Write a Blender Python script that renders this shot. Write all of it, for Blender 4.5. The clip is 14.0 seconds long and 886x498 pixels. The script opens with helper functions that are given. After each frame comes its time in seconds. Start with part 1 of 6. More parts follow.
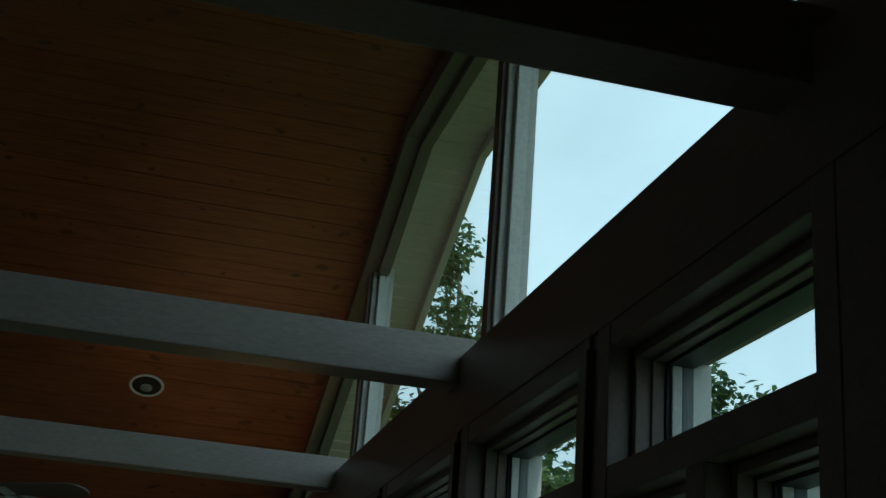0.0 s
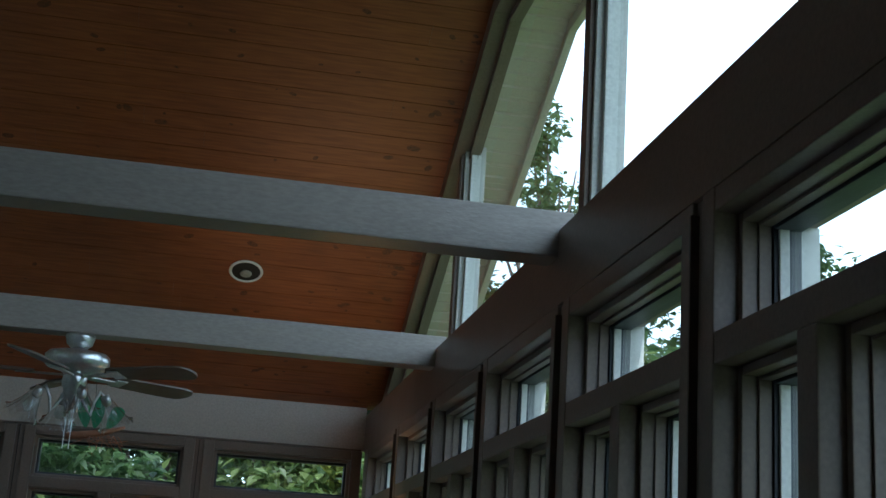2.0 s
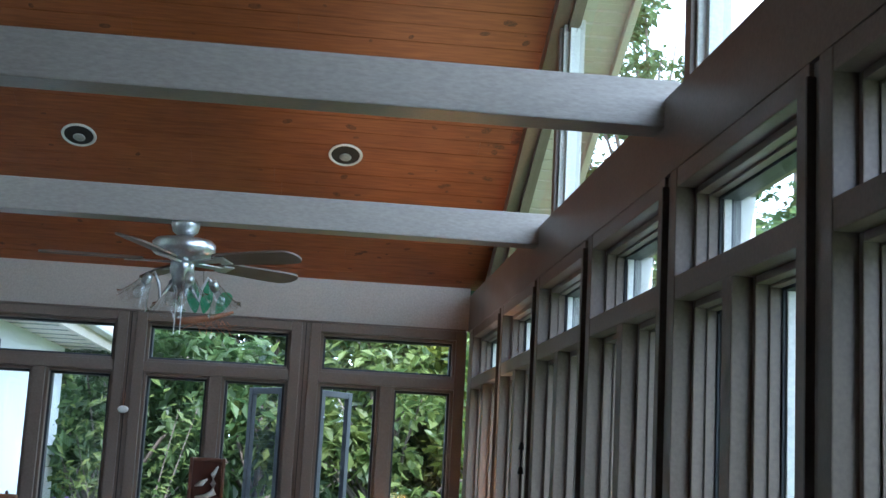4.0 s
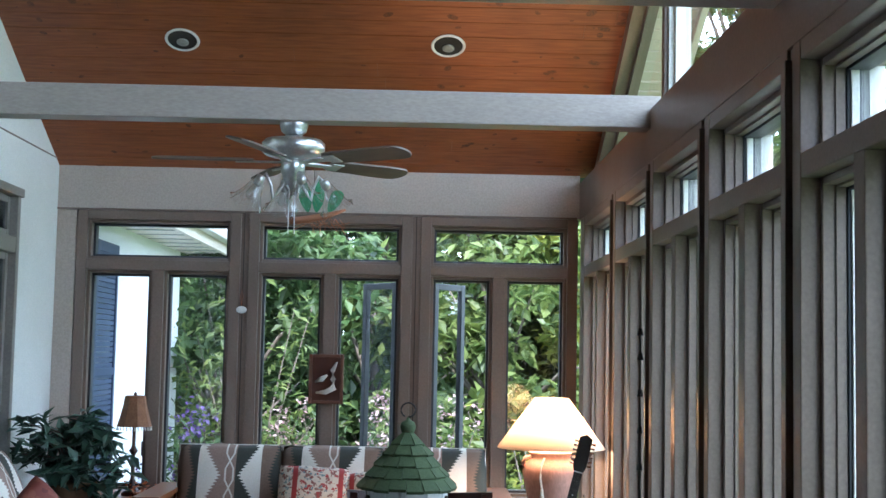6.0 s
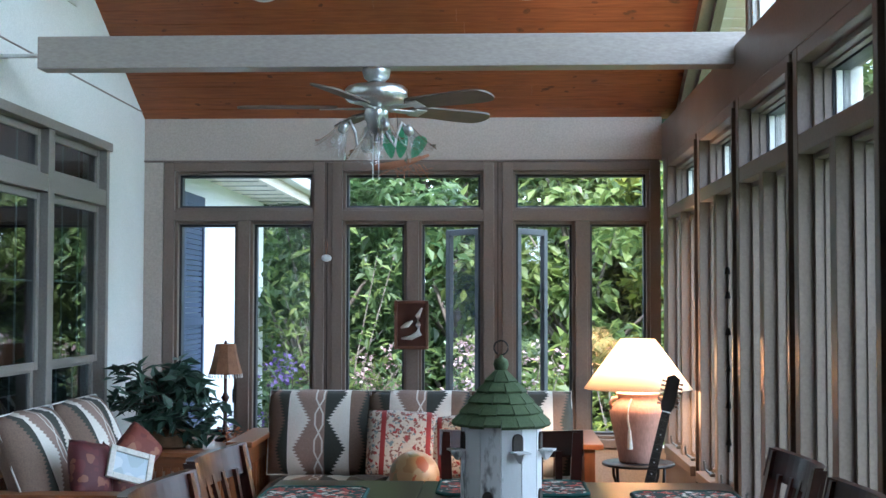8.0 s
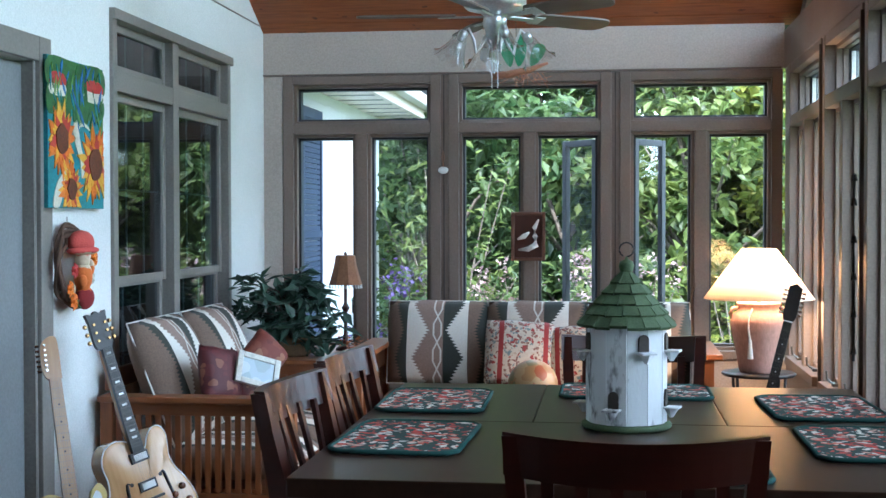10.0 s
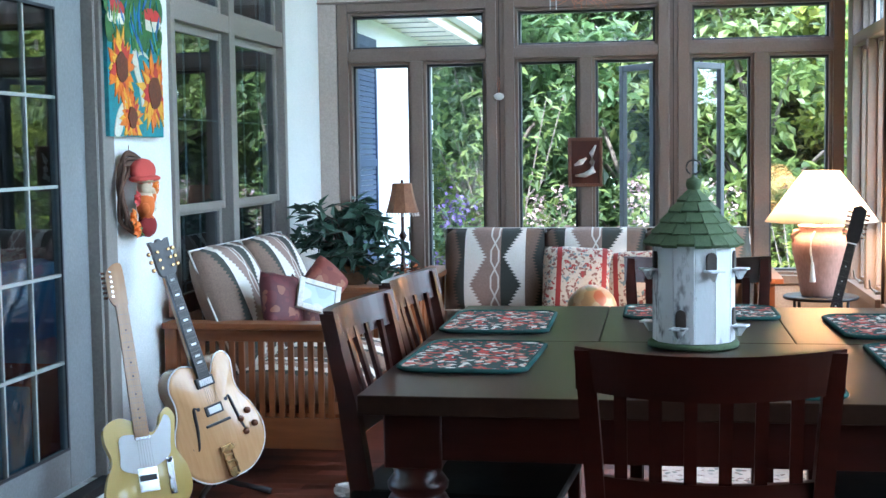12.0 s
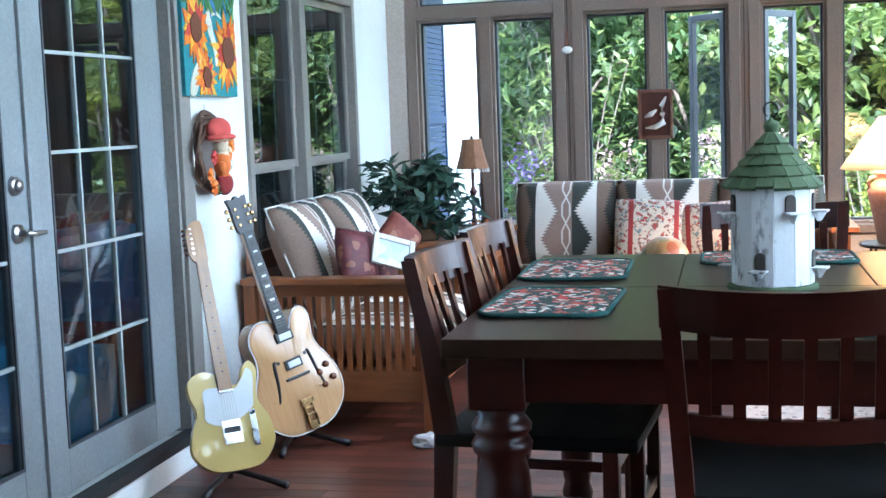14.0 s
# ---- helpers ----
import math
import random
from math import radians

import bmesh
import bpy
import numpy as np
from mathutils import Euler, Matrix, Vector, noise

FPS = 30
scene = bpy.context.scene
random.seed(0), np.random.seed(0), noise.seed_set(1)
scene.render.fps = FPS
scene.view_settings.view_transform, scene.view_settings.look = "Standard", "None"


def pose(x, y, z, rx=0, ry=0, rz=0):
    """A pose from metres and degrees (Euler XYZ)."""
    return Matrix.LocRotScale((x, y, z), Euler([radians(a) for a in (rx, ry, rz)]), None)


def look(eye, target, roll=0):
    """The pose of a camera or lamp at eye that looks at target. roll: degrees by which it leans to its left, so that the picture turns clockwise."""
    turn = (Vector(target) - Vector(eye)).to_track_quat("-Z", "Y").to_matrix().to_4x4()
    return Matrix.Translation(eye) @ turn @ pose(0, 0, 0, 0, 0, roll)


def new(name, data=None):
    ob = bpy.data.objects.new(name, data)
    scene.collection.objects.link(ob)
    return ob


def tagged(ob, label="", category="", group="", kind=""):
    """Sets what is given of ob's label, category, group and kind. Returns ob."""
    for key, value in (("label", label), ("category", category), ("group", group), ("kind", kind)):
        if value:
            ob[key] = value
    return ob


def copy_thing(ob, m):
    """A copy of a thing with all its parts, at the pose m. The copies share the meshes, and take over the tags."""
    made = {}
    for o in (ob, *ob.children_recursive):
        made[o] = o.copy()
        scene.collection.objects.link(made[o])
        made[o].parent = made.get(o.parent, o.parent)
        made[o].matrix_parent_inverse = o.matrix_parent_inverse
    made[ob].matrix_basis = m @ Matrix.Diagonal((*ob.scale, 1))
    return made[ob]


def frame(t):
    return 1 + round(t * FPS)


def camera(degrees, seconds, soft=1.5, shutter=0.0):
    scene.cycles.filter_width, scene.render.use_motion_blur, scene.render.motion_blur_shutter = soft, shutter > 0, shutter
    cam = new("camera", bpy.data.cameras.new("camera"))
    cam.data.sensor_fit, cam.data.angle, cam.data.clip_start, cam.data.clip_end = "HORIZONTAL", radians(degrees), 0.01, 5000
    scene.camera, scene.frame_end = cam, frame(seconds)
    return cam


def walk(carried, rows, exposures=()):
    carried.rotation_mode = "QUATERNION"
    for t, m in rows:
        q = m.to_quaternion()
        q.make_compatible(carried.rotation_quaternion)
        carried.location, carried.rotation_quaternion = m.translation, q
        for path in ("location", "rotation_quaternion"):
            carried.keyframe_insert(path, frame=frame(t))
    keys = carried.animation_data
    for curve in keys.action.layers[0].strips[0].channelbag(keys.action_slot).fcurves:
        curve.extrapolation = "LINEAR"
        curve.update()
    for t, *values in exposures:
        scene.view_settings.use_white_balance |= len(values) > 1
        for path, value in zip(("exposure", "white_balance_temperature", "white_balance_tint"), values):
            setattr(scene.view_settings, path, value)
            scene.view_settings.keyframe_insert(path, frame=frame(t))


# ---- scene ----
cam = camera(38.0, 14.0)
PATH = [
    (0, (0.186, -0.465, 1.571), (0.617, 1.358, 2.272), 4.5),
    (0.5, (0.189, -0.444, 1.582), (0.598, 1.401, 2.237), 4.5),
    (1, (0.186, -0.433, 1.575), (0.579, 1.431, 2.183), 4.3),
    (1.5, (0.169, -0.458, 1.545), (0.531, 1.424, 2.116), 4.1),
    (2, (0.169, -0.436, 1.551), (0.49, 1.468, 2.071), 3.8),
    (2.5, (0.178, -0.399, 1.554), (0.467, 1.523, 2.025), 3.6),
    (3, (0.185, -0.383, 1.555), (0.443, 1.553, 1.986), 3.5),
    (3.5, (0.179, -0.378, 1.548), (0.403, 1.572, 1.932), 3.4),
    (6, (0.133, -0.317, 1.551), (0.166, 1.676, 1.711), 1.1),
    (6.5, (0.129, -0.312, 1.54), (0.139, 1.684, 1.675), 1.0),
    (7, (0.115, -0.317, 1.534), (0.097, 1.68, 1.647), 0.7),
    (7.5, (0.106, -0.331, 1.532), (0.056, 1.666, 1.629), 0.4),
    (8, (0.096, -0.344, 1.52), (0.011, 1.653, 1.601), 0.1),
    (10.5, (0.046, -0.369, 1.465), (-0.237, 1.61, 1.387), -0.4),
    (11, (0.036, -0.366, 1.455), (-0.262, 1.609, 1.35), -0.8),
    (11.5, (0.027, -0.364, 1.445), (-0.284, 1.608, 1.317), -0.7),
    (12, (0.015, -0.364, 1.44), (-0.318, 1.602, 1.291), -0.8),
    (12.5, (0.004, -0.376, 1.431), (-0.357, 1.585, 1.273), -1.4),
    (13, (-0.001, -0.381, 1.422), (-0.388, 1.573, 1.247), -1.5),
    (13.5, (-0.005, -0.394, 1.413), (-0.412, 1.555, 1.221), -1.8),
    (14, (-0.012, -0.406, 1.407), (-0.446, 1.536, 1.201), -2.1),
]
EXPO = [(0.0, -0.95, 5400, -12), (0.5, -0.9, 5400, -12), (1.0, -0.6, 5400, -9), (1.5, -0.15, 5350, -3), (2.0, 0.45, 5200, 3), (2.5, 1.05, 5150, 8), (3.0, 1.42, 5100, 9), (3.7, 1.68, 5150, 10), (5.8, 2.2, 5350, 12), (8.2, 2.25, 5350, 12), (10.5, 2.55, 5250, 10), (14.0, 3.2, 5200, 11)]
walk(cam, [(t, look(eye, target, roll)) for t, eye, target, roll in PATH], EXPO)

# ---- world and sun ----
world = bpy.data.worlds.new("world")
scene.world = world
world.use_nodes = True
wn = world.node_tree
sky = wn.nodes.new("ShaderNodeTexSky")
sky.sky_type, sky.sun_disc = "NISHITA", False
sky.sun_elevation, sky.sun_rotation = radians(40), radians(173)
sky.air_density, sky.dust_density, sky.ozone_density = 1.0, 0.8, 1.5
wtc = wn.nodes.new("ShaderNodeTexCoord")
cloud = wn.nodes.new("ShaderNodeTexNoise")
cloud.inputs["Scale"].default_value, cloud.inputs["Detail"].default_value = 2.6, 7
wn.links.new(wtc.outputs["Generated"], cloud.inputs["Vector"])
cover = wn.nodes.new("ShaderNodeMapRange")
cover.inputs[1].default_value, cover.inputs[2].default_value = 0.40, 0.62
cover.inputs[3].default_value, cover.inputs[4].default_value = 0.68, 1.0
wn.links.new(cloud.outputs["Fac"], cover.inputs[0])
haze = wn.nodes.new("ShaderNodeMix")
haze.data_type = "RGBA"
haze.inputs[7].default_value = (12.4, 14.3, 15.0, 1)
wn.links.new(cover.outputs[0], haze.inputs[0])
wn.links.new(sky.outputs[0], haze.inputs[6])
wn.links.new(haze.outputs[2], wn.nodes["Background"].inputs[0])
wn.nodes["Background"].inputs[1].default_value = 0.15
sun = new("sun", bpy.data.lights.new("sun", "SUN"))
sun.data.energy, sun.data.angle, sun.data.color = 3.4, radians(0.6), (1.0, 0.93, 0.82)
sun.matrix_world = look((4.8, -40, 33.8), (0, 0, 0))


# ---- materials ----
def nodes_of(name):
    m = bpy.data.materials.new(name)
    m.use_nodes = True
    return m, m.node_tree, m.node_tree.nodes["Principled BSDF"]


def ramp_between(nt, fac, a, b, lo=0.3, hi=0.7):
    r = nt.nodes.new("ShaderNodeValToRGB")
    r.color_ramp.elements[0].position, r.color_ramp.elements[1].position = lo, hi
    r.color_ramp.elements[0].color, r.color_ramp.elements[1].color = (*a, 1), (*b, 1)
    nt.links.new(fac, r.inputs[0])
    return r.outputs[0]


def noise_tex(nt, scale, detail=4, stretch=(1, 1, 1), coords="Object"):
    tc = nt.nodes.new("ShaderNodeTexCoord")
    mp = nt.nodes.new("ShaderNodeMapping")
    mp.inputs["Scale"].default_value = stretch
    nt.links.new(tc.outputs[coords], mp.inputs[0])
    n = nt.nodes.new("ShaderNodeTexNoise")
    n.inputs["Scale"].default_value, n.inputs["Detail"].default_value = scale, detail
    nt.links.new(mp.outputs[0], n.inputs["Vector"])
    return n.outputs["Fac"]


def bump(nt, bsdf, height, strength=0.2, dist=0.004):
    b = nt.nodes.new("ShaderNodeBump")
    b.inputs["Strength"].default_value, b.inputs["Distance"].default_value = strength, dist
    nt.links.new(height, b.inputs["Height"])
    nt.links.new(b.outputs[0], bsdf.inputs["Normal"])


def mix_colors(nt, fac, a, b, mode="MIX"):
    m = nt.nodes.new("ShaderNodeMix")
    m.data_type, m.blend_type = "RGBA", mode
    for sock, val in ((m.inputs[0], fac), (m.inputs[6], a), (m.inputs[7], b)):
        if hasattr(val, "is_output"):
            nt.links.new(val, sock)
        else:
            sock.default_value = val if isinstance(val, (int, float)) else (*val, 1)
    return m.outputs[2]


def surface(name, a, b, scale=6, rough=0.5, metal=0.0, stretch=(1, 1, 1), bump_s=0.15, fine=80, coat=0.0, spec=0.5):
    """Two tones by a broad noise, a fine grain on top, and relief."""
    m, nt, p = nodes_of(name)
    big = noise_tex(nt, scale, 5, stretch)
    small = noise_tex(nt, fine, 3, stretch)
    c = ramp_between(nt, big, a, b)
    c = mix_colors(nt, 0.25, c, ramp_between(nt, small, tuple(v * 0.6 for v in a), tuple(min(1, v * 1.3) for v in b)))
    nt.links.new(c, p.inputs["Base Color"])
    r = nt.nodes.new("ShaderNodeMapRange")
    r.inputs[3].default_value, r.inputs[4].default_value = max(0.02, rough - 0.08), min(1, rough + 0.1)
    nt.links.new(big, r.inputs[0])
    nt.links.new(r.outputs[0], p.inputs["Roughness"])
    p.inputs["Metallic"].default_value = metal
    p.inputs["Coat Weight"].default_value = coat
    p.inputs["Specular IOR Level"].default_value = spec
    if bump_s:
        bump(nt, p, small, bump_s)
    return m


def wood(name, a, b, grain=(1, 14, 14), rough=0.45, coat=0.0, vary=0.0, knots=False):
    """Long streaks along x of the object, with tone by object where planks vary."""
    m, nt, p = nodes_of(name)
    streak = noise_tex(nt, 5, 6, grain)
    wide = noise_tex(nt, 1.3, 3)
    c = ramp_between(nt, streak, a, b, 0.25, 0.75)
    c = mix_colors(nt, 0.35, c, ramp_between(nt, wide, tuple(v * 0.75 for v in a), b))
    if vary:
        info = nt.nodes.new("ShaderNodeObjectInfo")
        mr = nt.nodes.new("ShaderNodeMapRange")
        mr.inputs[3].default_value, mr.inputs[4].default_value = 1 - vary, 1 + vary
        nt.links.new(info.outputs["Random"], mr.inputs[0])
        hsv = nt.nodes.new("ShaderNodeHueSaturation")
        nt.links.new(mr.outputs[0], hsv.inputs["Value"])
        nt.links.new(c, hsv.inputs["Color"])
        c = hsv.outputs[0]
    nt.links.new(c, p.inputs["Base Color"])
    p.inputs["Roughness"].default_value = rough
    p.inputs["Coat Weight"].default_value = coat
    p.inputs["Coat Roughness"].default_value = 0.12
    bump(nt, p, streak, 0.12, 0.002)
    return m


def glass_material(name, tint=(1, 1, 1), rough=0.0, reflect=1.0):
    """Thin clear pane: lets light straight through and mirrors at grazing angles."""
    m = bpy.data.materials.new(name)
    m.use_nodes = True
    nt = m.node_tree
    nt.nodes.clear()
    out = nt.nodes.new("ShaderNodeOutputMaterial")
    tr = nt.nodes.new("ShaderNodeBsdfTransparent")
    tr.inputs[0].default_value = (*tint, 1)
    gl = nt.nodes.new("ShaderNodeBsdfGlossy")
    gl.inputs["Roughness"].default_value = rough
    lw = nt.nodes.new("ShaderNodeLayerWeight")
    lw.inputs[0].default_value = 0.5
    pw = nt.nodes.new("ShaderNodeMath")
    pw.operation = "POWER"
    pw.inputs[1].default_value = 4.0
    nt.links.new(lw.outputs["Facing"], pw.inputs[0])
    mul = nt.nodes.new("ShaderNodeMapRange")
    mul.inputs[3].default_value, mul.inputs[4].default_value = 0.045 * reflect, min(1.0, 0.8 * reflect)
    mixs = nt.nodes.new("ShaderNodeMixShader")
    nt.links.new(pw.outputs[0], mul.inputs[0])
    nt.links.new(mul.outputs[0], mixs.inputs[0])
    nt.links.new(tr.outputs[0], mixs.inputs[1])
    nt.links.new(gl.outputs[0], mixs.inputs[2])
    nt.links.new(mixs.outputs[0], out.inputs[0])
    return m


TAUPE = surface("taupe_paint", (0.185, 0.142, 0.117), (0.210, 0.160, 0.131), 3, 0.36, bump_s=0.06, spec=0.28)
BEAM_PAINT = surface("beam_paint", (0.33, 0.285, 0.25), (0.385, 0.335, 0.295), 2.5, 0.33, stretch=(0.3, 1, 1), bump_s=0.25, fine=120)
PLASTER = surface("white_plaster", (0.70, 0.72, 0.69), (0.77, 0.79, 0.76), 2, 0.75, bump_s=0.12, fine=140)
HEADER_PAINT = surface("header_paint", (0.42, 0.36, 0.31), (0.47, 0.405, 0.35), 2, 0.5, bump_s=0.06)
DARK_GROOVE = surface("dark_groove", (0.035, 0.026, 0.02), (0.055, 0.04, 0.032), 5, 0.7)
GASKET = surface("dark_sash", (0.03, 0.035, 0.045), (0.045, 0.05, 0.06), 8, 0.5)
SASH_PALE = surface("pale_jamb", (0.62, 0.61, 0.58), (0.70, 0.69, 0.66), 4, 0.45, bump_s=0.04)
SCREEN_GREY = surface("screen_frame_grey", (0.26, 0.27, 0.25), (0.32, 0.33, 0.30), 6, 0.4, bump_s=0)
VINYL = surface("beige_vinyl", (0.66, 0.58, 0.50), (0.74, 0.66, 0.58), 3, 0.5)
CEDAR = wood("cedar_board", (0.155, 0.038, 0.010), (0.355, 0.108, 0.029), (1, 12, 12), 0.5, vary=0.16)
KNOT = surface("cedar_knot", (0.07, 0.018, 0.007), (0.20, 0.058, 0.018), 60, 0.5)
FLOOR_WOOD = wood("floor_plank", (0.075, 0.022, 0.014), (0.15, 0.048, 0.030), (1, 10, 10), 0.40, coat=0.08, vary=0.5)
FLOOR_WOOD.node_tree.nodes["Principled BSDF"].inputs["Specular IOR Level"].default_value = 0.3
FLOOR_BASE = surface("floor_underlay", (0.02, 0.008, 0.006), (0.03, 0.012, 0.008), 5, 0.6)
# taupe made darker: the shade on the east battens is in this colour
BATTEN_SHADED = surface("taupe_batten_shaded", (0.075, 0.056, 0.046), (0.095, 0.072, 0.060), 5, 0.45)
PANE = glass_material("window_glass")
DARK_PANE = glass_material("house_glass", (0.60, 0.67, 0.72), 0.0, 1.25)
GRASS = surface("lawn", (0.05, 0.09, 0.02), (0.10, 0.14, 0.04), 2, 0.9, bump_s=0.5, fine=40)
STUCCO = surface("house_wall", (0.74, 0.76, 0.80), (0.82, 0.84, 0.87), 2, 0.8)
CRANK_METAL = surface("bronze_metal", (0.10, 0.095, 0.085), (0.16, 0.15, 0.13), 20, 0.35, 0.8, bump_s=0)
# house room walls: the room's dimness is put into this dark colour
ROOM_DARK = surface("shade_toned_room_wall", (0.07, 0.05, 0.04), (0.10, 0.07, 0.055), 2, 0.8)


# ---- building helpers; the plan is drawn in units of 0.9 m ----
UNIT = 0.9


def box(bm, lo, hi, bevel=0.0):
    c = [(a + b) / 2 for a, b in zip(lo, hi)]
    s = [max(abs(b - a), 1e-4) for a, b in zip(lo, hi)]
    g = bmesh.ops.create_cube(bm, size=1.0, matrix=Matrix.LocRotScale(c, None, s))
    if bevel:
        edges = list({e for v in g["verts"] for e in v.link_edges})
        bmesh.ops.bevel(bm, geom=edges, offset=min(bevel, min(s) * 0.45), segments=2, affect="EDGES", profile=0.6)
    return bm


def cyl(bm, a, b, r0, r1=None, seg=16, caps=True):
    a, b = Vector(a), Vector(b)
    d = b - a
    m = Matrix.Translation((a + b) / 2) @ d.to_track_quat("Z", "Y").to_matrix().to_4x4()
    bmesh.ops.create_cone(bm, cap_ends=caps, segments=seg, radius1=r0, radius2=r0 if r1 is None else r1, depth=d.length, matrix=m)
    return bm


def lathe(bm, profile, seg=24, centre=(0, 0, 0)):
    """A turned form: rows of radius and height."""
    rings = []
    for r, z in profile:
        rings.append([bm.verts.new((centre[0] + r * math.cos(2 * math.pi * k / seg), centre[1] + r * math.sin(2 * math.pi * k / seg), centre[2] + z)) for k in range(seg)])
    for lo, hi in zip(rings, rings[1:]):
        for k in range(seg):
            bm.faces.new((lo[k], lo[(k + 1) % seg], hi[(k + 1) % seg], hi[k]))
    bm.faces.new(rings[0][::-1])
    bm.faces.new(rings[-1])
    return bm


def tube(bm, pts, r, seg=8):
    """A round bar through points; r may be one radius or one for each point."""
    pts = [Vector(p) for p in pts]
    rs = r if isinstance(r, (list, tuple)) else [r] * len(pts)
    rings = []
    for k, p in enumerate(pts):
        d = (pts[min(k + 1, len(pts) - 1)] - pts[max(k - 1, 0)]).normalized()
        q = d.to_track_quat("Z", "Y")
        rings.append([bm.verts.new(p + q @ Vector((rs[k] * math.cos(2 * math.pi * s / seg), rs[k] * math.sin(2 * math.pi * s / seg), 0))) for s in range(seg)])
    for lo, hi in zip(rings, rings[1:]):
        for s in range(seg):
            bm.faces.new((lo[s], lo[(s + 1) % seg], hi[(s + 1) % seg], hi[s]))
    bm.faces.new(rings[0][::-1])
    bm.faces.new(rings[-1])
    return bm


def slab(bm, outline, z0, z1):
    """A plate with the given outline in x and y."""
    lo = [bm.verts.new((x, y, z0)) for x, y in outline]
    hi = [bm.verts.new((x, y, z1)) for x, y in outline]
    n = len(outline)
    bm.faces.new(lo[::-1])
    bm.faces.new(hi)
    for k in range(n):
        bm.faces.new((lo[k], lo[(k + 1) % n], hi[(k + 1) % n], hi[k]))
    return bm


def grow(fn, *args, **kw):
    bm = bmesh.new()
    fn(bm, *args, **kw)
    return bm


def boxes(*pairs, bevel=0.0):
    bm = bmesh.new()
    for lo, hi in pairs:
        box(bm, lo, hi, bevel)
    return bm


def mesh_from(name, bm, material, smooth=False):
    bmesh.ops.recalc_face_normals(bm, faces=bm.faces)
    me = bpy.data.meshes.new(name)
    bm.to_mesh(me)
    bm.free()
    me.materials.append(material)
    if smooth:
        for p in me.polygons:
            p.use_smooth = True
    return me


def part(name, bm, material, parent, label="", smooth=False, m=None):
    ob = new(name, bm if isinstance(bm, bpy.types.Mesh) else mesh_from(name, bm, material, smooth))
    ob.parent = parent
    if m is not None:
        ob.matrix_basis = m
    return tagged(ob, label)


def thing(name, m, label, category, group="", kind=""):
    ob = new(name)
    ob.matrix_basis = Matrix.Scale(UNIT, 4) @ m
    return tagged(ob, label, category, group, kind)


def repeat(ob, m):
    """A copy of a thing at a pose in plan units."""
    return copy_thing(ob, Matrix.Translation(m.translation * UNIT) @ m.to_3x3().normalized().to_4x4())


def solid(name, bm, material, label, category, kind="structure", smooth=False):
    ob = new(name, mesh_from(name, bm, material, smooth))
    ob.scale = (UNIT, UNIT, UNIT)
    return tagged(ob, label, category, "", kind)


# ---- the plan ----
LEFT, RIGHT, BACK, FRONT = -2.44, 1.27, 8.765, -2.9
GLASS_R = 1.42
EAVE, FLAT, SLOPE = 3.0, 4.70, 0.5
RIDGE_B, RIDGE_F = BACK - (FLAT - EAVE) / SLOPE, FRONT + (FLAT - EAVE) / SLOPE
MODULE = 1.22
HEAD, HEADER_TOP = 2.685, 2.945


def ceiling_z(y):
    return min(FLAT, EAVE + SLOPE * (BACK - y), EAVE + SLOPE * (y - FRONT))


# ---- floor, house wall, closing walls ----
floor = solid("floor", boxes(((-2.6, FRONT - 0.2, -0.12), (1.6, BACK + 0.2, -0.012))), FLOOR_BASE, "dark reddish hardwood plank floor", "floor")
# the house wall has a door opening and a window opening
DOOR_Y0, DOOR_Y1, DOOR_Z0, DOOR_Z1 = 2.62, 4.99, 0.16, 2.34
WIN_Y0, WIN_Y1, WIN_Z0, WIN_Z1 = 5.84, 7.88, 0.50, 2.68
X0 = LEFT - 0.16
solid("wall_west", boxes(
    ((X0, FRONT - 0.2, 0), (LEFT, DOOR_Y0, 4.9)), ((X0, DOOR_Y0, 0), (LEFT, DOOR_Y1, DOOR_Z0 - 0.03)), ((X0, DOOR_Y0, DOOR_Z1), (LEFT, DOOR_Y1, 4.9)),
    ((X0, DOOR_Y1, 0), (LEFT, WIN_Y0, 4.9)), ((X0, WIN_Y0, 0), (LEFT, WIN_Y1, WIN_Z0)), ((X0, WIN_Y0, WIN_Z1), (LEFT, WIN_Y1, 4.9)),
    ((X0, WIN_Y1, 0), (LEFT, BACK + 0.2, 4.9))), PLASTER, "white painted textured plaster house wall", "wall")
# unseen closing wall, given a dark colour to cut bounce onto the near ceiling
solid("wall_south", boxes(((-2.6, FRONT - 0.2, 0), (1.6, FRONT, 4.9))), TAUPE, "unseen wall closing the room, dark to dim the near ceiling", "wall")
solid("wall_joint", boxes(((LEFT - 0.002, 0.0, 3.035), (LEFT + 0.006, BACK, 3.043))), TAUPE, "thin joint line along the plaster wall", "trim")

# back wall: low wall, header, corner filler
solid("wall_north", boxes(
    ((LEFT, BACK + 0.02, 0), (RIGHT + 0.22, BACK + 0.2, 0.66)), ((LEFT, BACK, HEAD + 0.004), (RIGHT, BACK + 0.2, EAVE + 0.1)),
    ((LEFT, BACK + 0.005, 0.66), (-2.30, BACK + 0.2, HEAD)), bevel=0.004), HEADER_PAINT, "taupe painted wall with window openings", "wall")
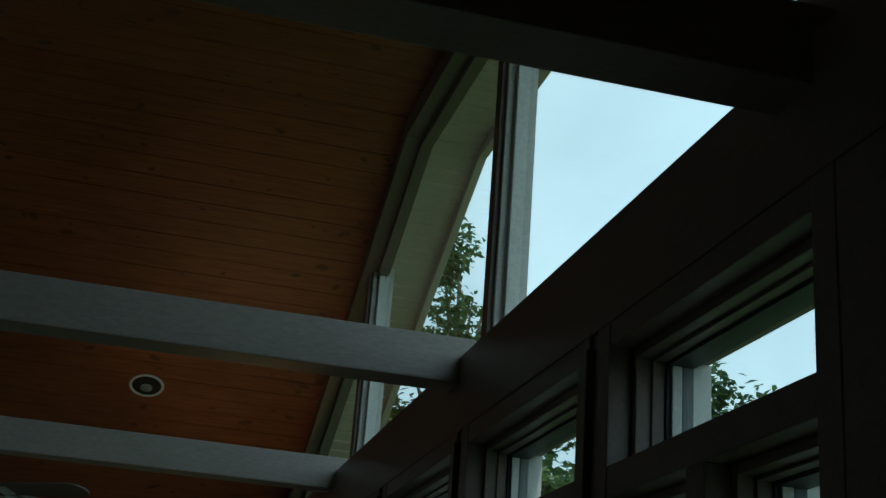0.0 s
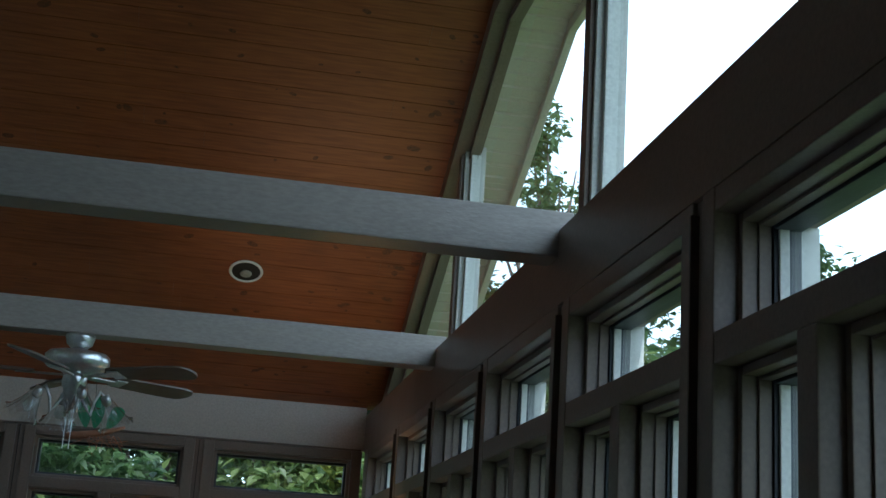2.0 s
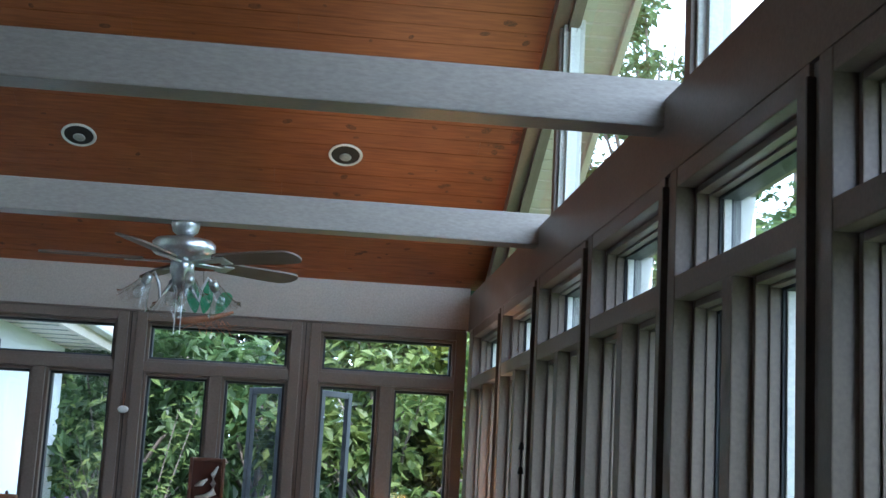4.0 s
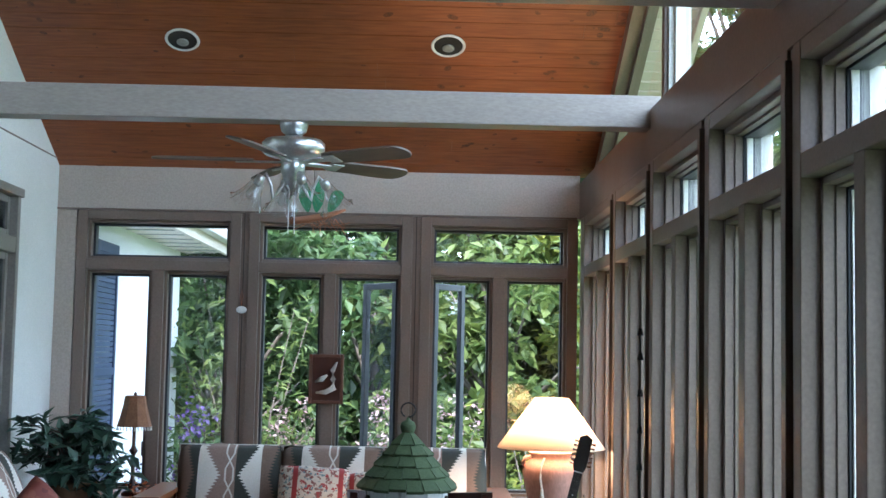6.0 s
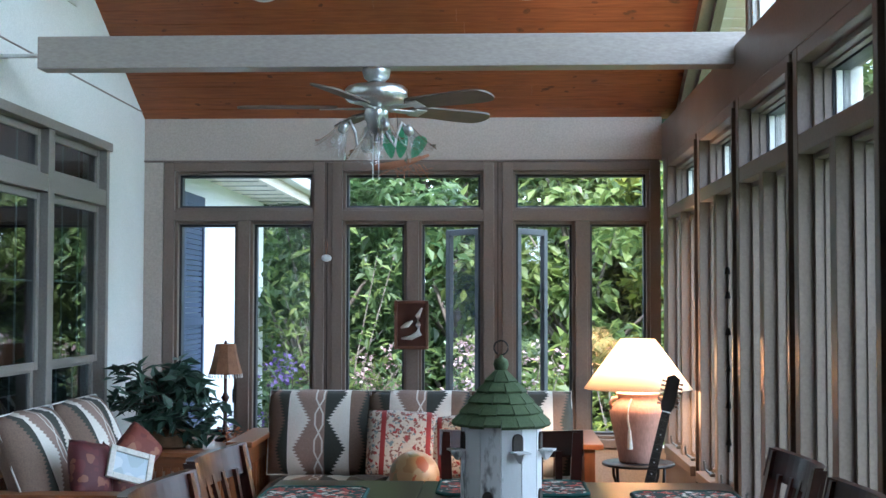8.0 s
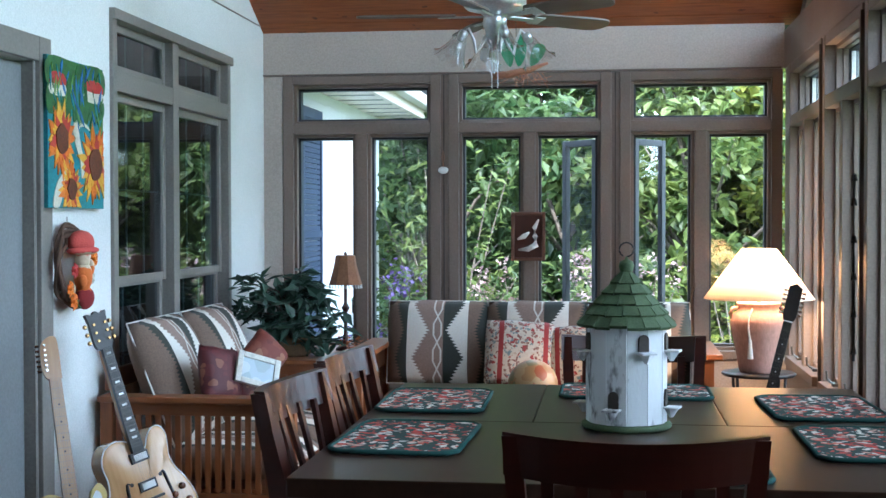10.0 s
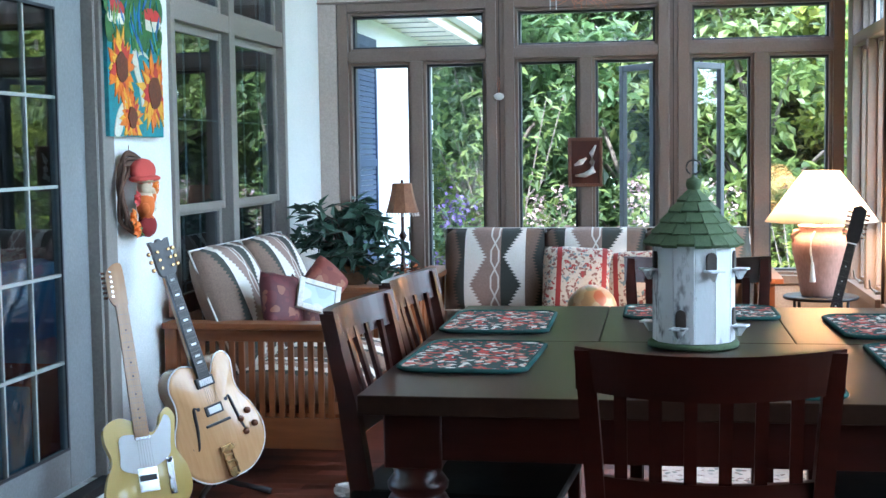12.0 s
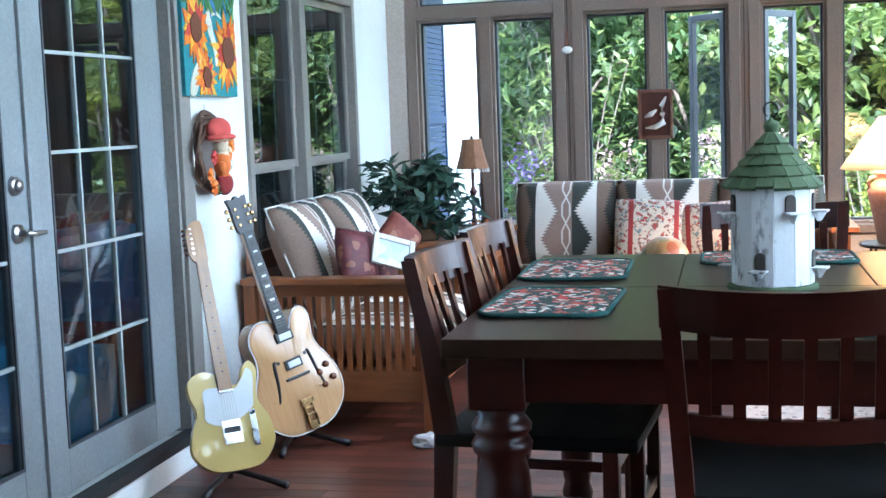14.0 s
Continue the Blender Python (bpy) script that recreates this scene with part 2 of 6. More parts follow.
# the solid stretch below y 1.22 is unseen, added to block light
solid("wall_east", boxes(
    ((RIGHT + 0.02, FRONT, 0), (RIGHT + 0.22, BACK + 0.02, 0.66)), ((RIGHT - 0.002, FRONT, HEAD - 0.006), (RIGHT + 0.22, BACK, HEADER_TOP)),
    ((RIGHT + 0.003, FRONT, 0.66), (RIGHT + 0.22, 1.22, HEAD)), ((1.40, FRONT, HEADER_TOP), (1.50, 1.48, 4.9)),
    ((RIGHT + 0.01, BACK - 0.2, 0.66), (RIGHT + 0.22, BACK + 0.02, HEAD)), bevel=0.001), TAUPE, "taupe painted window wall with a gable above", "wall")


# ---- window units ----
def window_unit(name, m, w, label, open_sash=None, pale=False):
    """A unit w wide: a transom over two casements. x along the wall, y outward, z up."""
    u = thing(name, m, label, "window", "", "structure")
    z0, zm0, zm1, z1 = 0.66, 2.262, 2.337, HEAD
    c = 0.075
    dep = 0.25 if pale else 0.20
    # casing boards
    part("side_casing", boxes(((0, 0, z0), (c, dep, z1)), bevel=0.004), TAUPE, u)
    part("side_casing", boxes(((w - c, 0, z0), (w, dep, z1)), bevel=0.004), TAUPE, u)
    part("head_casing", boxes(((c, 0.002, z1 - 0.065), (w - c, dep, z1)), bevel=0.004), TAUPE, u)
    part("transom_bar", boxes(((c, 0.002, zm0), (w - c, dep, zm1)), bevel=0.004), TAUPE, u)
    part("window_sill", boxes(((c, -0.03, z0), (w - c, dep, z0 + 0.06)), bevel=0.006), TAUPE, u)
    mid = w / 2
    part("mullion", boxes(((mid - 0.042, 0.003, z0 + 0.06), (mid + 0.042, dep, zm0)), bevel=0.004), TAUPE, u)

    def sash(x0, x1, za, zb, nm, opened=0):
        s1 = 0.022

        def ring(nm_, xl, xr, zl, zh, wd, ya, yb, mat, bev, owner, label=""):
            return part(nm_, boxes(((xl, ya, zl), (xl + wd, yb, zh)), ((xr - wd, ya, zl), (xr, yb, zh)),
                                   ((xl + wd, ya + 0.001, zh - wd), (xr - wd, yb, zh)), ((xl + wd, ya + 0.001, zl), (xr - wd, yb, zl + wd)), bevel=bev), mat, owner, label)
        # stepped stops inside the casing, deeper in the east wall
        y_stop, y_frame, y_pane = (0.06, 0.13, 0.168) if pale else (0.035, 0.09, 0.136)
        ring("stop", x0, x1, za, zb, s1, y_stop, dep - 0.01, TAUPE, 0.003, u)
        xa, xb, zc, zd = x0 + s1, x1 - s1, za + s1, zb - s1
        if pale:
            ring("inner_stop", xa, xb, zc, zd, 0.008, 0.098, 0.129, TAUPE, 0.002, u)
        f = ring(nm, xa, xb, zc, zd, 0.016, y_frame, y_pane + 0.03, GASKET, 0.002, u)
        if pale:
            # pale strips added on the east side only: jamb brightness put into the colour
            part("screen_frame", boxes(((xa + 0.016, 0.140, zc + 0.017), (xa + 0.026, 0.164, zd - 0.017)), ((xb - 0.026, 0.140, zc + 0.017), (xb - 0.016, 0.164, zd - 0.017)), bevel=0.002), SASH_PALE, u, "screen frame, light on the jamb put into its pale colour")
            part("lit_jamb_liner", boxes(((xa + 0.002, 0.200, zc), (xa + 0.010, 0.245, zd)), ((xb - 0.010, 0.200, zc), (xb - 0.002, 0.245, zd))), SASH_PALE, u, "added outer strip, light on the jamb put into its pale colour")
        if not opened:
            p = part("pane", boxes(((xa + 0.014, y_pane, zc + 0.014), (xb - 0.014, y_pane + 0.004, zd - 0.014))), PANE, f)
            p.visible_shadow = False
        return xa, xb, zc, zd

    sash(c, w - c, zm1, z1 - 0.065, "transom_sash")
    for k, (xa, xb) in enumerate(((c, mid - 0.042), (mid + 0.042, w - c))):
        got = sash(xa, xb, z0 + 0.06, zm0, "casement_frame", open_sash == k)
        cx = (xa + xb) / 2
        crank = bmesh.new()
        box(crank, (cx - 0.03, 0.012, z0 + 0.06), (cx + 0.03, 0.05, z0 + 0.078), 0.004)
        tube(crank, [(cx, 0.03, z0 + 0.07), (cx + 0.01, 0.0, z0 + 0.085), (cx + 0.03, -0.02, z0 + 0.105), (cx + 0.035, -0.025, z0 + 0.15)], 0.006, 6)
        part("crank", crank, CRANK_METAL, u)
        part("latch", boxes(((xb - 0.034, 0.02, z0 + 0.30), (xb - 0.018, 0.04, z0 + 0.40)), ((xb - 0.03, 0.005, z0 + 0.36), (xb - 0.022, 0.03, z0 + 0.385)), bevel=0.002), CRANK_METAL, u)
        if open_sash == k:
            # the leaf stands open outward, hinged beside the post
            hinge = got[1] if k == 1 else got[0]
            sw = got[1] - got[0] - 0.03
            h0, h1 = got[2] + 0.02, got[3] - 0.02
            leaf_m = pose(hinge, 0.19, 0, 0, 0, 130 if k == 1 else 52)
            b = 0.045
            leaf = part("open_casement", boxes(((0, -0.02, h0), (b, 0.02, h1)), ((sw - b, -0.02, h0), (sw, 0.02, h1)),
                                               ((b, -0.019, h0), (sw - b, 0.019, h0 + b)), ((b, -0.019, h1 - b), (sw - b, 0.019, h1)), bevel=0.004), GASKET, u, "slate blue sash standing open", m=leaf_m)
            lp = part("pane", boxes(((b - 0.004, -0.002, h0 + b - 0.004), (sw - b + 0.004, 0.002, h1 - b + 0.004))), PANE, leaf)
            lp.visible_shadow = False
    return u


WL = "taupe wood window, a transom over two casements"
window_unit("window_1", pose(-2.295, BACK, 0), 1.16, WL)
window_unit("window_2", pose(-1.08, BACK, 0), 1.16, WL + ", one open", 1)
window_unit("window_3", pose(0.14, BACK, 0), 1.12, WL + ", one open", 0)
east = [BACK - 0.2] + [7.195 - MODULE * k for k in range(9)]
for k in range(6):
    y1 = east[k] - (0.03 if k else 0.0)
    y0 = east[k + 1] + 0.03 if k < 5 else 1.22
    window_unit("window_%d" % (k + 4), pose(RIGHT, y1, 0, 0, 0, -90), y1 - y0, WL, None, True)
# dark slots between the units, from sill to head
for x in (-1.11, 0.11):
    solid("trim", boxes(((x - 0.03, BACK + 0.012, 0.66), (x + 0.03, BACK + 0.2, HEAD - 0.002))), TAUPE, "recessed taupe strip between windows", "trim")
    solid("trim", boxes(((x - 0.005, BACK + 0.004, 0.66), (x + 0.001, BACK + 0.02, HEAD - 0.004))), DARK_GROOVE, "dark joint between window posts", "trim")
for y in east[1:6]:
    solid("trim", boxes(((RIGHT + 0.012, y - 0.03, 0.66), (RIGHT + 0.2, y + 0.03, HEAD - 0.002))), TAUPE, "recessed taupe strip between windows", "trim")
    solid("trim", boxes(((RIGHT - 0.010, y + 0.016, 0.0), (RIGHT + 0.02, y + 0.027, 2.645)), bevel=0.003), BATTEN_SHADED, "taupe batten between window posts, shade put into its colour", "trim")
solid("trim", boxes(((LEFT, BACK - 0.012, HEAD), (RIGHT - 0.02, BACK + 0.01, HEAD + 0.012)), bevel=0.002), TAUPE, "taupe head moulding over the windows", "trim")

# ---- beams ----
for y in (5.98, 3.63, 1.32, -1.24):
    b = solid("ceiling_beam", boxes(((-2.20, y - 0.05, 2.85), (RIGHT + 0.05, y + 0.09, 3.012)), bevel=0.006), BEAM_PAINT, "taupe painted beam spanning the room", "beam")
    solid("beam_hanger", boxes(((LEFT - 0.02, y + 0.02, 2.92), (-2.195, y + 0.05, 2.94)), bevel=0.003), PLASTER, "pale hanger that holds the beam end", "beam hanger")

# ---- gable over the east wall ----
GX0, GX1 = 1.40, 1.50
posts = (8.5, 6.30, 3.78, 1.50)
gable = thing("window_gable", pose(0, 0, 0), "sloping gable glazing under the ceiling", "window", "", "structure")
for y in posts:
    top = ceiling_z(y)
    bm = boxes(((GX0, y - 0.02, HEADER_TOP), (GX1, y + 0.05, top)), bevel=0.003)
    part("post", bm, TAUPE, gable)
    if y < 8:
        # light on the jambs facing the camera is put into their pale colour
        part("jamb", boxes(((GX0 + 0.02, y - 0.045, HEADER_TOP), (GX1 + 0.02, y - 0.021, top)), ((GX0 + 0.05, y - 0.075, HEADER_TOP), (GX1 + 0.03, y - 0.046, top)), bevel=0.002), SASH_PALE, gable)


def slope_strip(bm, x0, x1, ya, yb, dz0, dz1):
    """A bar that runs under the ceiling from ya to yb, between two depths below it."""
    ys = sorted({ya, yb, *[v for v in (RIDGE_F, RIDGE_B) if ya < v < yb]})
    rows = [[bm.verts.new((x, y, ceiling_z(y) + dz)) for x, dz in ((x0, dz0), (x1, dz0), (x1, dz1), (x0, dz1))] for y in ys]
    for a, b in zip(rows, rows[1:]):
        for k in range(4):
            bm.faces.new((a[k], a[(k + 1) % 4], b[(k + 1) % 4], b[k]))
    bm.faces.new(rows[0][::-1])
    bm.faces.new(rows[-1])
    return bm


part("top_trim", grow(slope_strip, 1.36, 1.44, FRONT, BACK, -0.11, 0.0), TAUPE, gable)
part("top_frame", grow(slope_strip, 1.44, 1.50, FRONT, BACK, -0.15, 0.0), TAUPE, gable)
for ya, yb in zip(posts[1:], posts):
    bm = bmesh.new()
    ys = [ya + 0.05] + [v for v in (RIDGE_F, RIDGE_B) if ya < v < yb] + [yb - 0.04]
    lo = [bm.verts.new((1.465, y, HEADER_TOP)) for y in ys]
    hi = [bm.verts.new((1.465, y, ceiling_z(y) - 0.1)) for y in ys]
    for k in range(len(ys) - 1):
        bm.faces.new((lo[k], lo[k + 1], hi[k + 1], hi[k]))
    part("pane", bm, PANE, gable).visible_shadow = False
# overhanging soffit of ribbed vinyl panels with a fascia
soffit = thing("soffit", pose(0, 0, 0), "pale ribbed vinyl soffit under the roof overhang", "soffit", "", "structure")
y = FRONT
while y < BACK + 0.6:
    y1 = min(y + 0.088, BACK + 0.6)
    bm = bmesh.new()
    for a, b, dz in ((y, y1 - 0.016, -0.10), (y1 - 0.016, y1, -0.02)):
        vs = [bm.verts.new((x, yy, ceiling_z(yy) + dd)) for x, yy, dd in ((1.5, a, dz), (1.75, a, dz), (1.75, b, dz), (1.5, b, dz), (1.5, a, dz + 0.05), (1.75, a, dz + 0.05), (1.75, b, dz + 0.05), (1.5, b, dz + 0.05))]
        for f in ((3, 2, 1, 0), (4, 5, 6, 7), (0, 1, 5, 4), (1, 2, 6, 5), (2, 3, 7, 6), (3, 0, 4, 7)):
            bm.faces.new([vs[i] for i in f])
    part("soffit_panel", bm, VINYL, soffit)
    y = y1
part("fascia", grow(slope_strip, 1.75, 1.79, FRONT, BACK + 0.6, -0.16, 0.1), VINYL, soffit)

# ---- ceiling: boards in one mesh, each with its own edges ----
rng = random.Random(4)
bm = bmesh.new()
knots = bmesh.new()
path_pts = [(BACK + 0.02, EAVE - 0.01), (RIDGE_B, FLAT), (RIDGE_F, FLAT), (FRONT, EAVE)]
for (ya, za), (yb, zb) in zip(path_pts, path_pts[1:]):
    length = math.hypot(yb - ya, zb - za)
    n = round(length / 0.135)
    dy, dz = (yb - ya) / n, (zb - za) / n
    ly, lz = dy / math.hypot(dy, dz), dz / math.hypot(dy, dz)
    ny, nz = lz, -ly
    if nz > 0:
        ny, nz = -ny, -nz
    for k in range(n):
        x = LEFT - 0.02 - rng.uniform(0, 2.4)
        while x < 1.42:
            x1 = x + rng.choice((2.4, 3.0, 3.6))
            a0, a1 = max(x, LEFT - 0.02), min(x1 - 0.001, 1.44)
            if a1 - a0 > 0.02:
                y0, z0 = ya + dy * k, za + dz * k
                y1, z1 = y0 + dy * 0.970, z0 + dz * 0.970
                off = rng.uniform(0, 0.0015)
                vs = []
                for dd in (off, -0.03):
                    vs += [bm.verts.new((xx, yy + ny * dd, zz + nz * dd)) for xx, yy, zz in ((a0, y0, z0), (a1, y0, z0), (a1, y1, z1), (a0, y1, z1))]
                for f in ((0, 1, 2, 3), (7, 6, 5, 4), (0, 4, 5, 1), (1, 5, 6, 2), (2, 6, 7, 3), (3, 7, 4, 0)):
                    bm.faces.new([vs[i] for i in f])
                for _ in range(rng.randint(2, 6)):
                    kx, kt, kr = rng.uniform(a0 + 0.03, a1 - 0.03), rng.uniform(0.15, 0.85), rng.choice((0.006, 0.008, 0.010, 0.014, 0.018, 0.024)) * rng.uniform(0.8, 1.2)
                    cy, cz = y0 + dy * kt, z0 + dz * kt
                    ring = []
                    ph = rng.uniform(0, 6)
                    for q in range(9):
                        aa = 2 * math.pi * q / 9
                        rr = kr * (1 + 0.25 * math.sin(2 * aa + ph))
                        ex, el = rr * 1.25 * math.cos(aa), min(max(rr * math.sin(aa), -0.05), 0.05)
                        ring.append(knots.verts.new((kx + ex, cy + ly * el + ny * (off + 0.0012), cz + lz * el + nz * (off + 0.0012))))
                    knots.faces.new(ring)
            x = x1
ceiling = solid("ceiling", bm, CEDAR, "knotty cedar board vaulted ceiling", "ceiling")
kn = solid("ceiling_knots", knots, KNOT, "dark knots in the cedar boards", "ceiling")
solid("ceiling_deck", grow(slope_strip, LEFT - 0.2, 1.5, FRONT - 0.1, BACK + 0.2, 0.04, 0.16), GASKET, "roof deck over the ceiling boards", "ceiling")
# ---- the house side: french door, double window, dim room behind ----
HOUSE_TRIM = surface("house_trim", (0.21, 0.195, 0.175), (0.25, 0.23, 0.205), 4, 0.4, bump_s=0.04)
DOOR_PAINT = surface("door_paint", (0.21, 0.225, 0.23), (0.25, 0.265, 0.27), 3, 0.4, bump_s=0.04)
MUNTIN = surface("muntin_white", (0.30, 0.33, 0.31), (0.35, 0.38, 0.36), 5, 0.45, bump_s=0)
STEEL = surface("brushed_steel", (0.45, 0.45, 0.46), (0.6, 0.6, 0.61), 12, 0.28, 1.0, bump_s=0.03)
BLACK_METAL = surface("black_metal", (0.012, 0.012, 0.013), (0.025, 0.025, 0.027), 10, 0.4, 0.0)
BLUE_CLOTH = surface("blue_cloth", (0.06, 0.29, 0.46), (0.10, 0.37, 0.56), 6, 0.9, bump_s=0.4)
RED_CLOTH = surface("dark_red_cloth", (0.12, 0.012, 0.02), (0.2, 0.03, 0.03), 14, 0.85, bump_s=0.3)

solid("trim", boxes(((LEFT - 0.01, DOOR_Y1, 0.0), (LEFT + 0.022, DOOR_Y1 + 0.12, DOOR_Z1 + 0.11)), ((LEFT - 0.01, DOOR_Y0 - 0.12, 0.0), (LEFT + 0.022, DOOR_Y0, DOOR_Z1 + 0.11)),
      ((LEFT - 0.01, DOOR_Y0, DOOR_Z1), (LEFT + 0.021, DOOR_Y1, DOOR_Z1 + 0.11)), bevel=0.005), HOUSE_TRIM, "grey-taupe casing round the french door", "trim")
solid("trim", boxes(((LEFT - 0.03, DOOR_Y0, DOOR_Z0 - 0.03), (LEFT + 0.05, DOOR_Y1, DOOR_Z0 + 0.012)), bevel=0.006), surface("rubber_threshold", (0.008, 0.008, 0.009), (0.016, 0.015, 0.015), 9, 0.7, bump_s=0.3), "dark rubber-faced door threshold", "threshold")
solid("baseboard", boxes(((LEFT, DOOR_Y1 + 0.12, 0), (LEFT + 0.018, BACK, 0.11)), ((LEFT, DOOR_Y0, 0), (LEFT + 0.02, DOOR_Y1 + 0.12, DOOR_Z0 - 0.04)), bevel=0.004), PLASTER, "pale painted baseboard and step riser", "baseboard")


def french_leaf(name, y0, y1, lever):
    d = thing(name, pose(0, 0, 0), "grey painted french door with fifteen panes, closed", "door", "", "structure")
    xa, xb = LEFT - 0.10, LEFT - 0.055
    z0, z1, g0, g1 = DOOR_Z0 + 0.015, DOOR_Z1 - 0.01, 0.345, 2.235
    yb = y1 - 0.27 if not lever else y1 - 0.16
    ya = y0 + (0.15 if not lever else 0.27)
    part("stile", boxes(((xa, y0, z0), (xb, ya, z1)), bevel=0.005), DOOR_PAINT, d)
    part("stile", boxes(((xa, yb, z0), (xb, y1, z1)), bevel=0.005), DOOR_PAINT, d)
    part("rail", boxes(((xa, ya, z0), (xb - 0.001, yb, g0)), bevel=0.005), DOOR_PAINT, d)
    part("rail", boxes(((xa, ya, g1), (xb - 0.001, yb, z1)), bevel=0.005), DOOR_PAINT, d)
    p = part("pane", boxes(((xa + 0.02, ya - 0.01, g0 - 0.01), (xa + 0.026, yb + 0.01, g1 + 0.01))), DARK_PANE, d)
    for k in (1, 2):
        y = ya + (yb - ya) * k / 3
        part("muntin", boxes(((xa + 0.014, y - 0.006, g0), (xa + 0.034, y + 0.006, g1))), MUNTIN, d)
    for k in range(1, 5):
        z = g0 + (g1 - g0) * k / 5
        part("muntin", boxes(((xa + 0.013, ya, z - 0.007), (xa + 0.035, yb, z + 0.007))), MUNTIN, d)
    part("glazing_bead", boxes(((xb - 0.004, ya, g0), (xb + 0.003, ya + 0.012, g1)), ((xb - 0.004, yb - 0.012, g0), (xb + 0.003, yb, g1)), ((xb - 0.004, ya, g0), (xb + 0.0025, yb, g0 + 0.012)), ((xb - 0.004, ya, g1 - 0.012), (xb + 0.0025, yb, g1))), GASKET, d)
    if lever:
        y = y1 - 0.11
        bm = bmesh.new()
        cyl(bm, (xb - 0.002, y, 1.37), (xb + 0.018, y, 1.37), 0.036, 0.033)
        cyl(bm, (xb + 0.018, y, 1.37), (xb + 0.034, y, 1.37), 0.022, 0.02)
        part("deadbolt", bm, STEEL, d, "round steel deadbolt", True)
        bm = bmesh.new()
        cyl(bm, (xb - 0.002, y, 1.20), (xb + 0.016, y, 1.20), 0.036, 0.033)
        tube(bm, [(xb + 0.016, y, 1.20), (xb + 0.05, y, 1.20), (xb + 0.055, y + 0.03, 1.197), (xb + 0.05, y + 0.12, 1.195)], [0.013, 0.012, 0.011, 0.008])
        part("door_handle", bm, STEEL, d, "steel lever handle", True)
    return d


french_leaf("door_1", DOOR_Y0, 3.795, True)
french_leaf("door_2", 3.80, DOOR_Y1, False)
solid("trim", boxes(((LEFT - 0.055, 3.775, DOOR_Z0 + 0.02), (LEFT - 0.04, 3.835, DOOR_Z1 - 0.01)), bevel=0.003), DOOR_PAINT, "astragal between the door leaves", "trim")
solid("trim", boxes(((X0 + 0.01, DOOR_Y1 - 0.022, DOOR_Z0), (LEFT - 0.001, DOOR_Y1 - 0.001, DOOR_Z1))), HOUSE_TRIM, "taupe door jamb", "trim")

hw = thing("window_0", pose(0, 0, 0), "pair of taupe double-hung windows under transoms in the house wall", "window", "", "structure")
mid = 6.80
xo = LEFT + 0.02
part("casing", boxes(((LEFT - 0.10, WIN_Y0, WIN_Z0), (xo, WIN_Y0 + 0.06, WIN_Z1)), bevel=0.005), HOUSE_TRIM, hw)
part("casing", boxes(((LEFT - 0.10, WIN_Y1 - 0.06, WIN_Z0), (xo, WIN_Y1, WIN_Z1)), bevel=0.005), HOUSE_TRIM, hw)
part("head", boxes(((LEFT - 0.10, WIN_Y0, WIN_Z1 - 0.02), (xo + 0.012, WIN_Y1 + 0.03, WIN_Z1 + 0.035)), bevel=0.005), HOUSE_TRIM, hw)
part("mullion", boxes(((LEFT - 0.10, mid - 0.05, WIN_Z0), (xo - 0.002, mid + 0.05, WIN_Z1 - 0.02)), bevel=0.005), HOUSE_TRIM, hw)
part("window_sill", boxes(((LEFT - 0.10, WIN_Y0, WIN_Z0 - 0.04), (xo + 0.03, WIN_Y1, WIN_Z0)), bevel=0.005), HOUSE_TRIM, hw)
for ya, yb in ((WIN_Y0 + 0.06, mid - 0.05), (mid + 0.05, WIN_Y1 - 0.06)):
    part("transom_bar", boxes(((LEFT - 0.10, ya, 2.30), (xo - 0.004, yb, 2.40)), bevel=0.004), HOUSE_TRIM, hw)
    for za, zb, dx in ((2.40, WIN_Z1 - 0.02, 0.03), (1.30, 2.30, 0.03), (WIN_Z0, 1.33, 0.055)):
        x1 = LEFT - dx
        f = part("sash", boxes(((x1 - 0.03, ya, za), (x1, ya + 0.045, zb)), ((x1 - 0.03, yb - 0.045, za), (x1, yb, zb)),
                               ((x1 - 0.03, ya + 0.045, za), (x1 - 0.001, yb - 0.045, za + 0.045)), ((x1 - 0.03, ya + 0.045, zb - 0.045), (x1 - 0.001, yb - 0.045, zb)), bevel=0.004), HOUSE_TRIM, hw)
        part("pane", boxes(((x1 - 0.018, ya + 0.04, za + 0.04), (x1 - 0.014, yb - 0.04, zb - 0.04))), DARK_PANE, f)
        for k in (1, 2):
            y = ya + 0.045 + (yb - ya - 0.09) * k / 3
            part("muntin", boxes(((x1 - 0.028, y - 0.005, za + 0.045), (x1 - 0.020, y + 0.005, zb - 0.045))), MUNTIN, f)
        if zb - za > 0.6:
            part("muntin", boxes(((x1 - 0.0275, ya + 0.045, (za + zb) / 2 - 0.005), (x1 - 0.0205, yb - 0.045, (za + zb) / 2 + 0.005))), MUNTIN, f)

# the room behind the house wall; its dimness is put into the wall colour
# the gap in the far wall is unseen, added to let sky light in
solid("house_room", boxes(((-6.2, 1.2, -0.1), (X0, 8.9, 0.02)), ((-6.2, 1.2, 3.2), (X0 - 0.01, 8.9, 3.3)), ((-6.3, 1.2, 0), (-6.2, 8.9, 0.9)), ((-6.3, 1.2, 2.2), (-6.2, 8.9, 3.3)), ((-6.3, 1.2, 0.9), (-6.2, 3.2, 2.2)), ((-6.3, 4.4, 0.9), (-6.2, 8.9, 2.2)), ((-6.2, 1.1, 0), (X0, 1.2, 3.3)), ((-6.2, 8.9, 0), (X0, 9.0, 3.3))), ROOM_DARK, "furnished room seen through the glass, dimness put into its dark wall colour", "room")
blue = thing("covered_couch", pose(-3.25, 6.0, 0.02), "couch under a blue cover behind the french door", "couch")
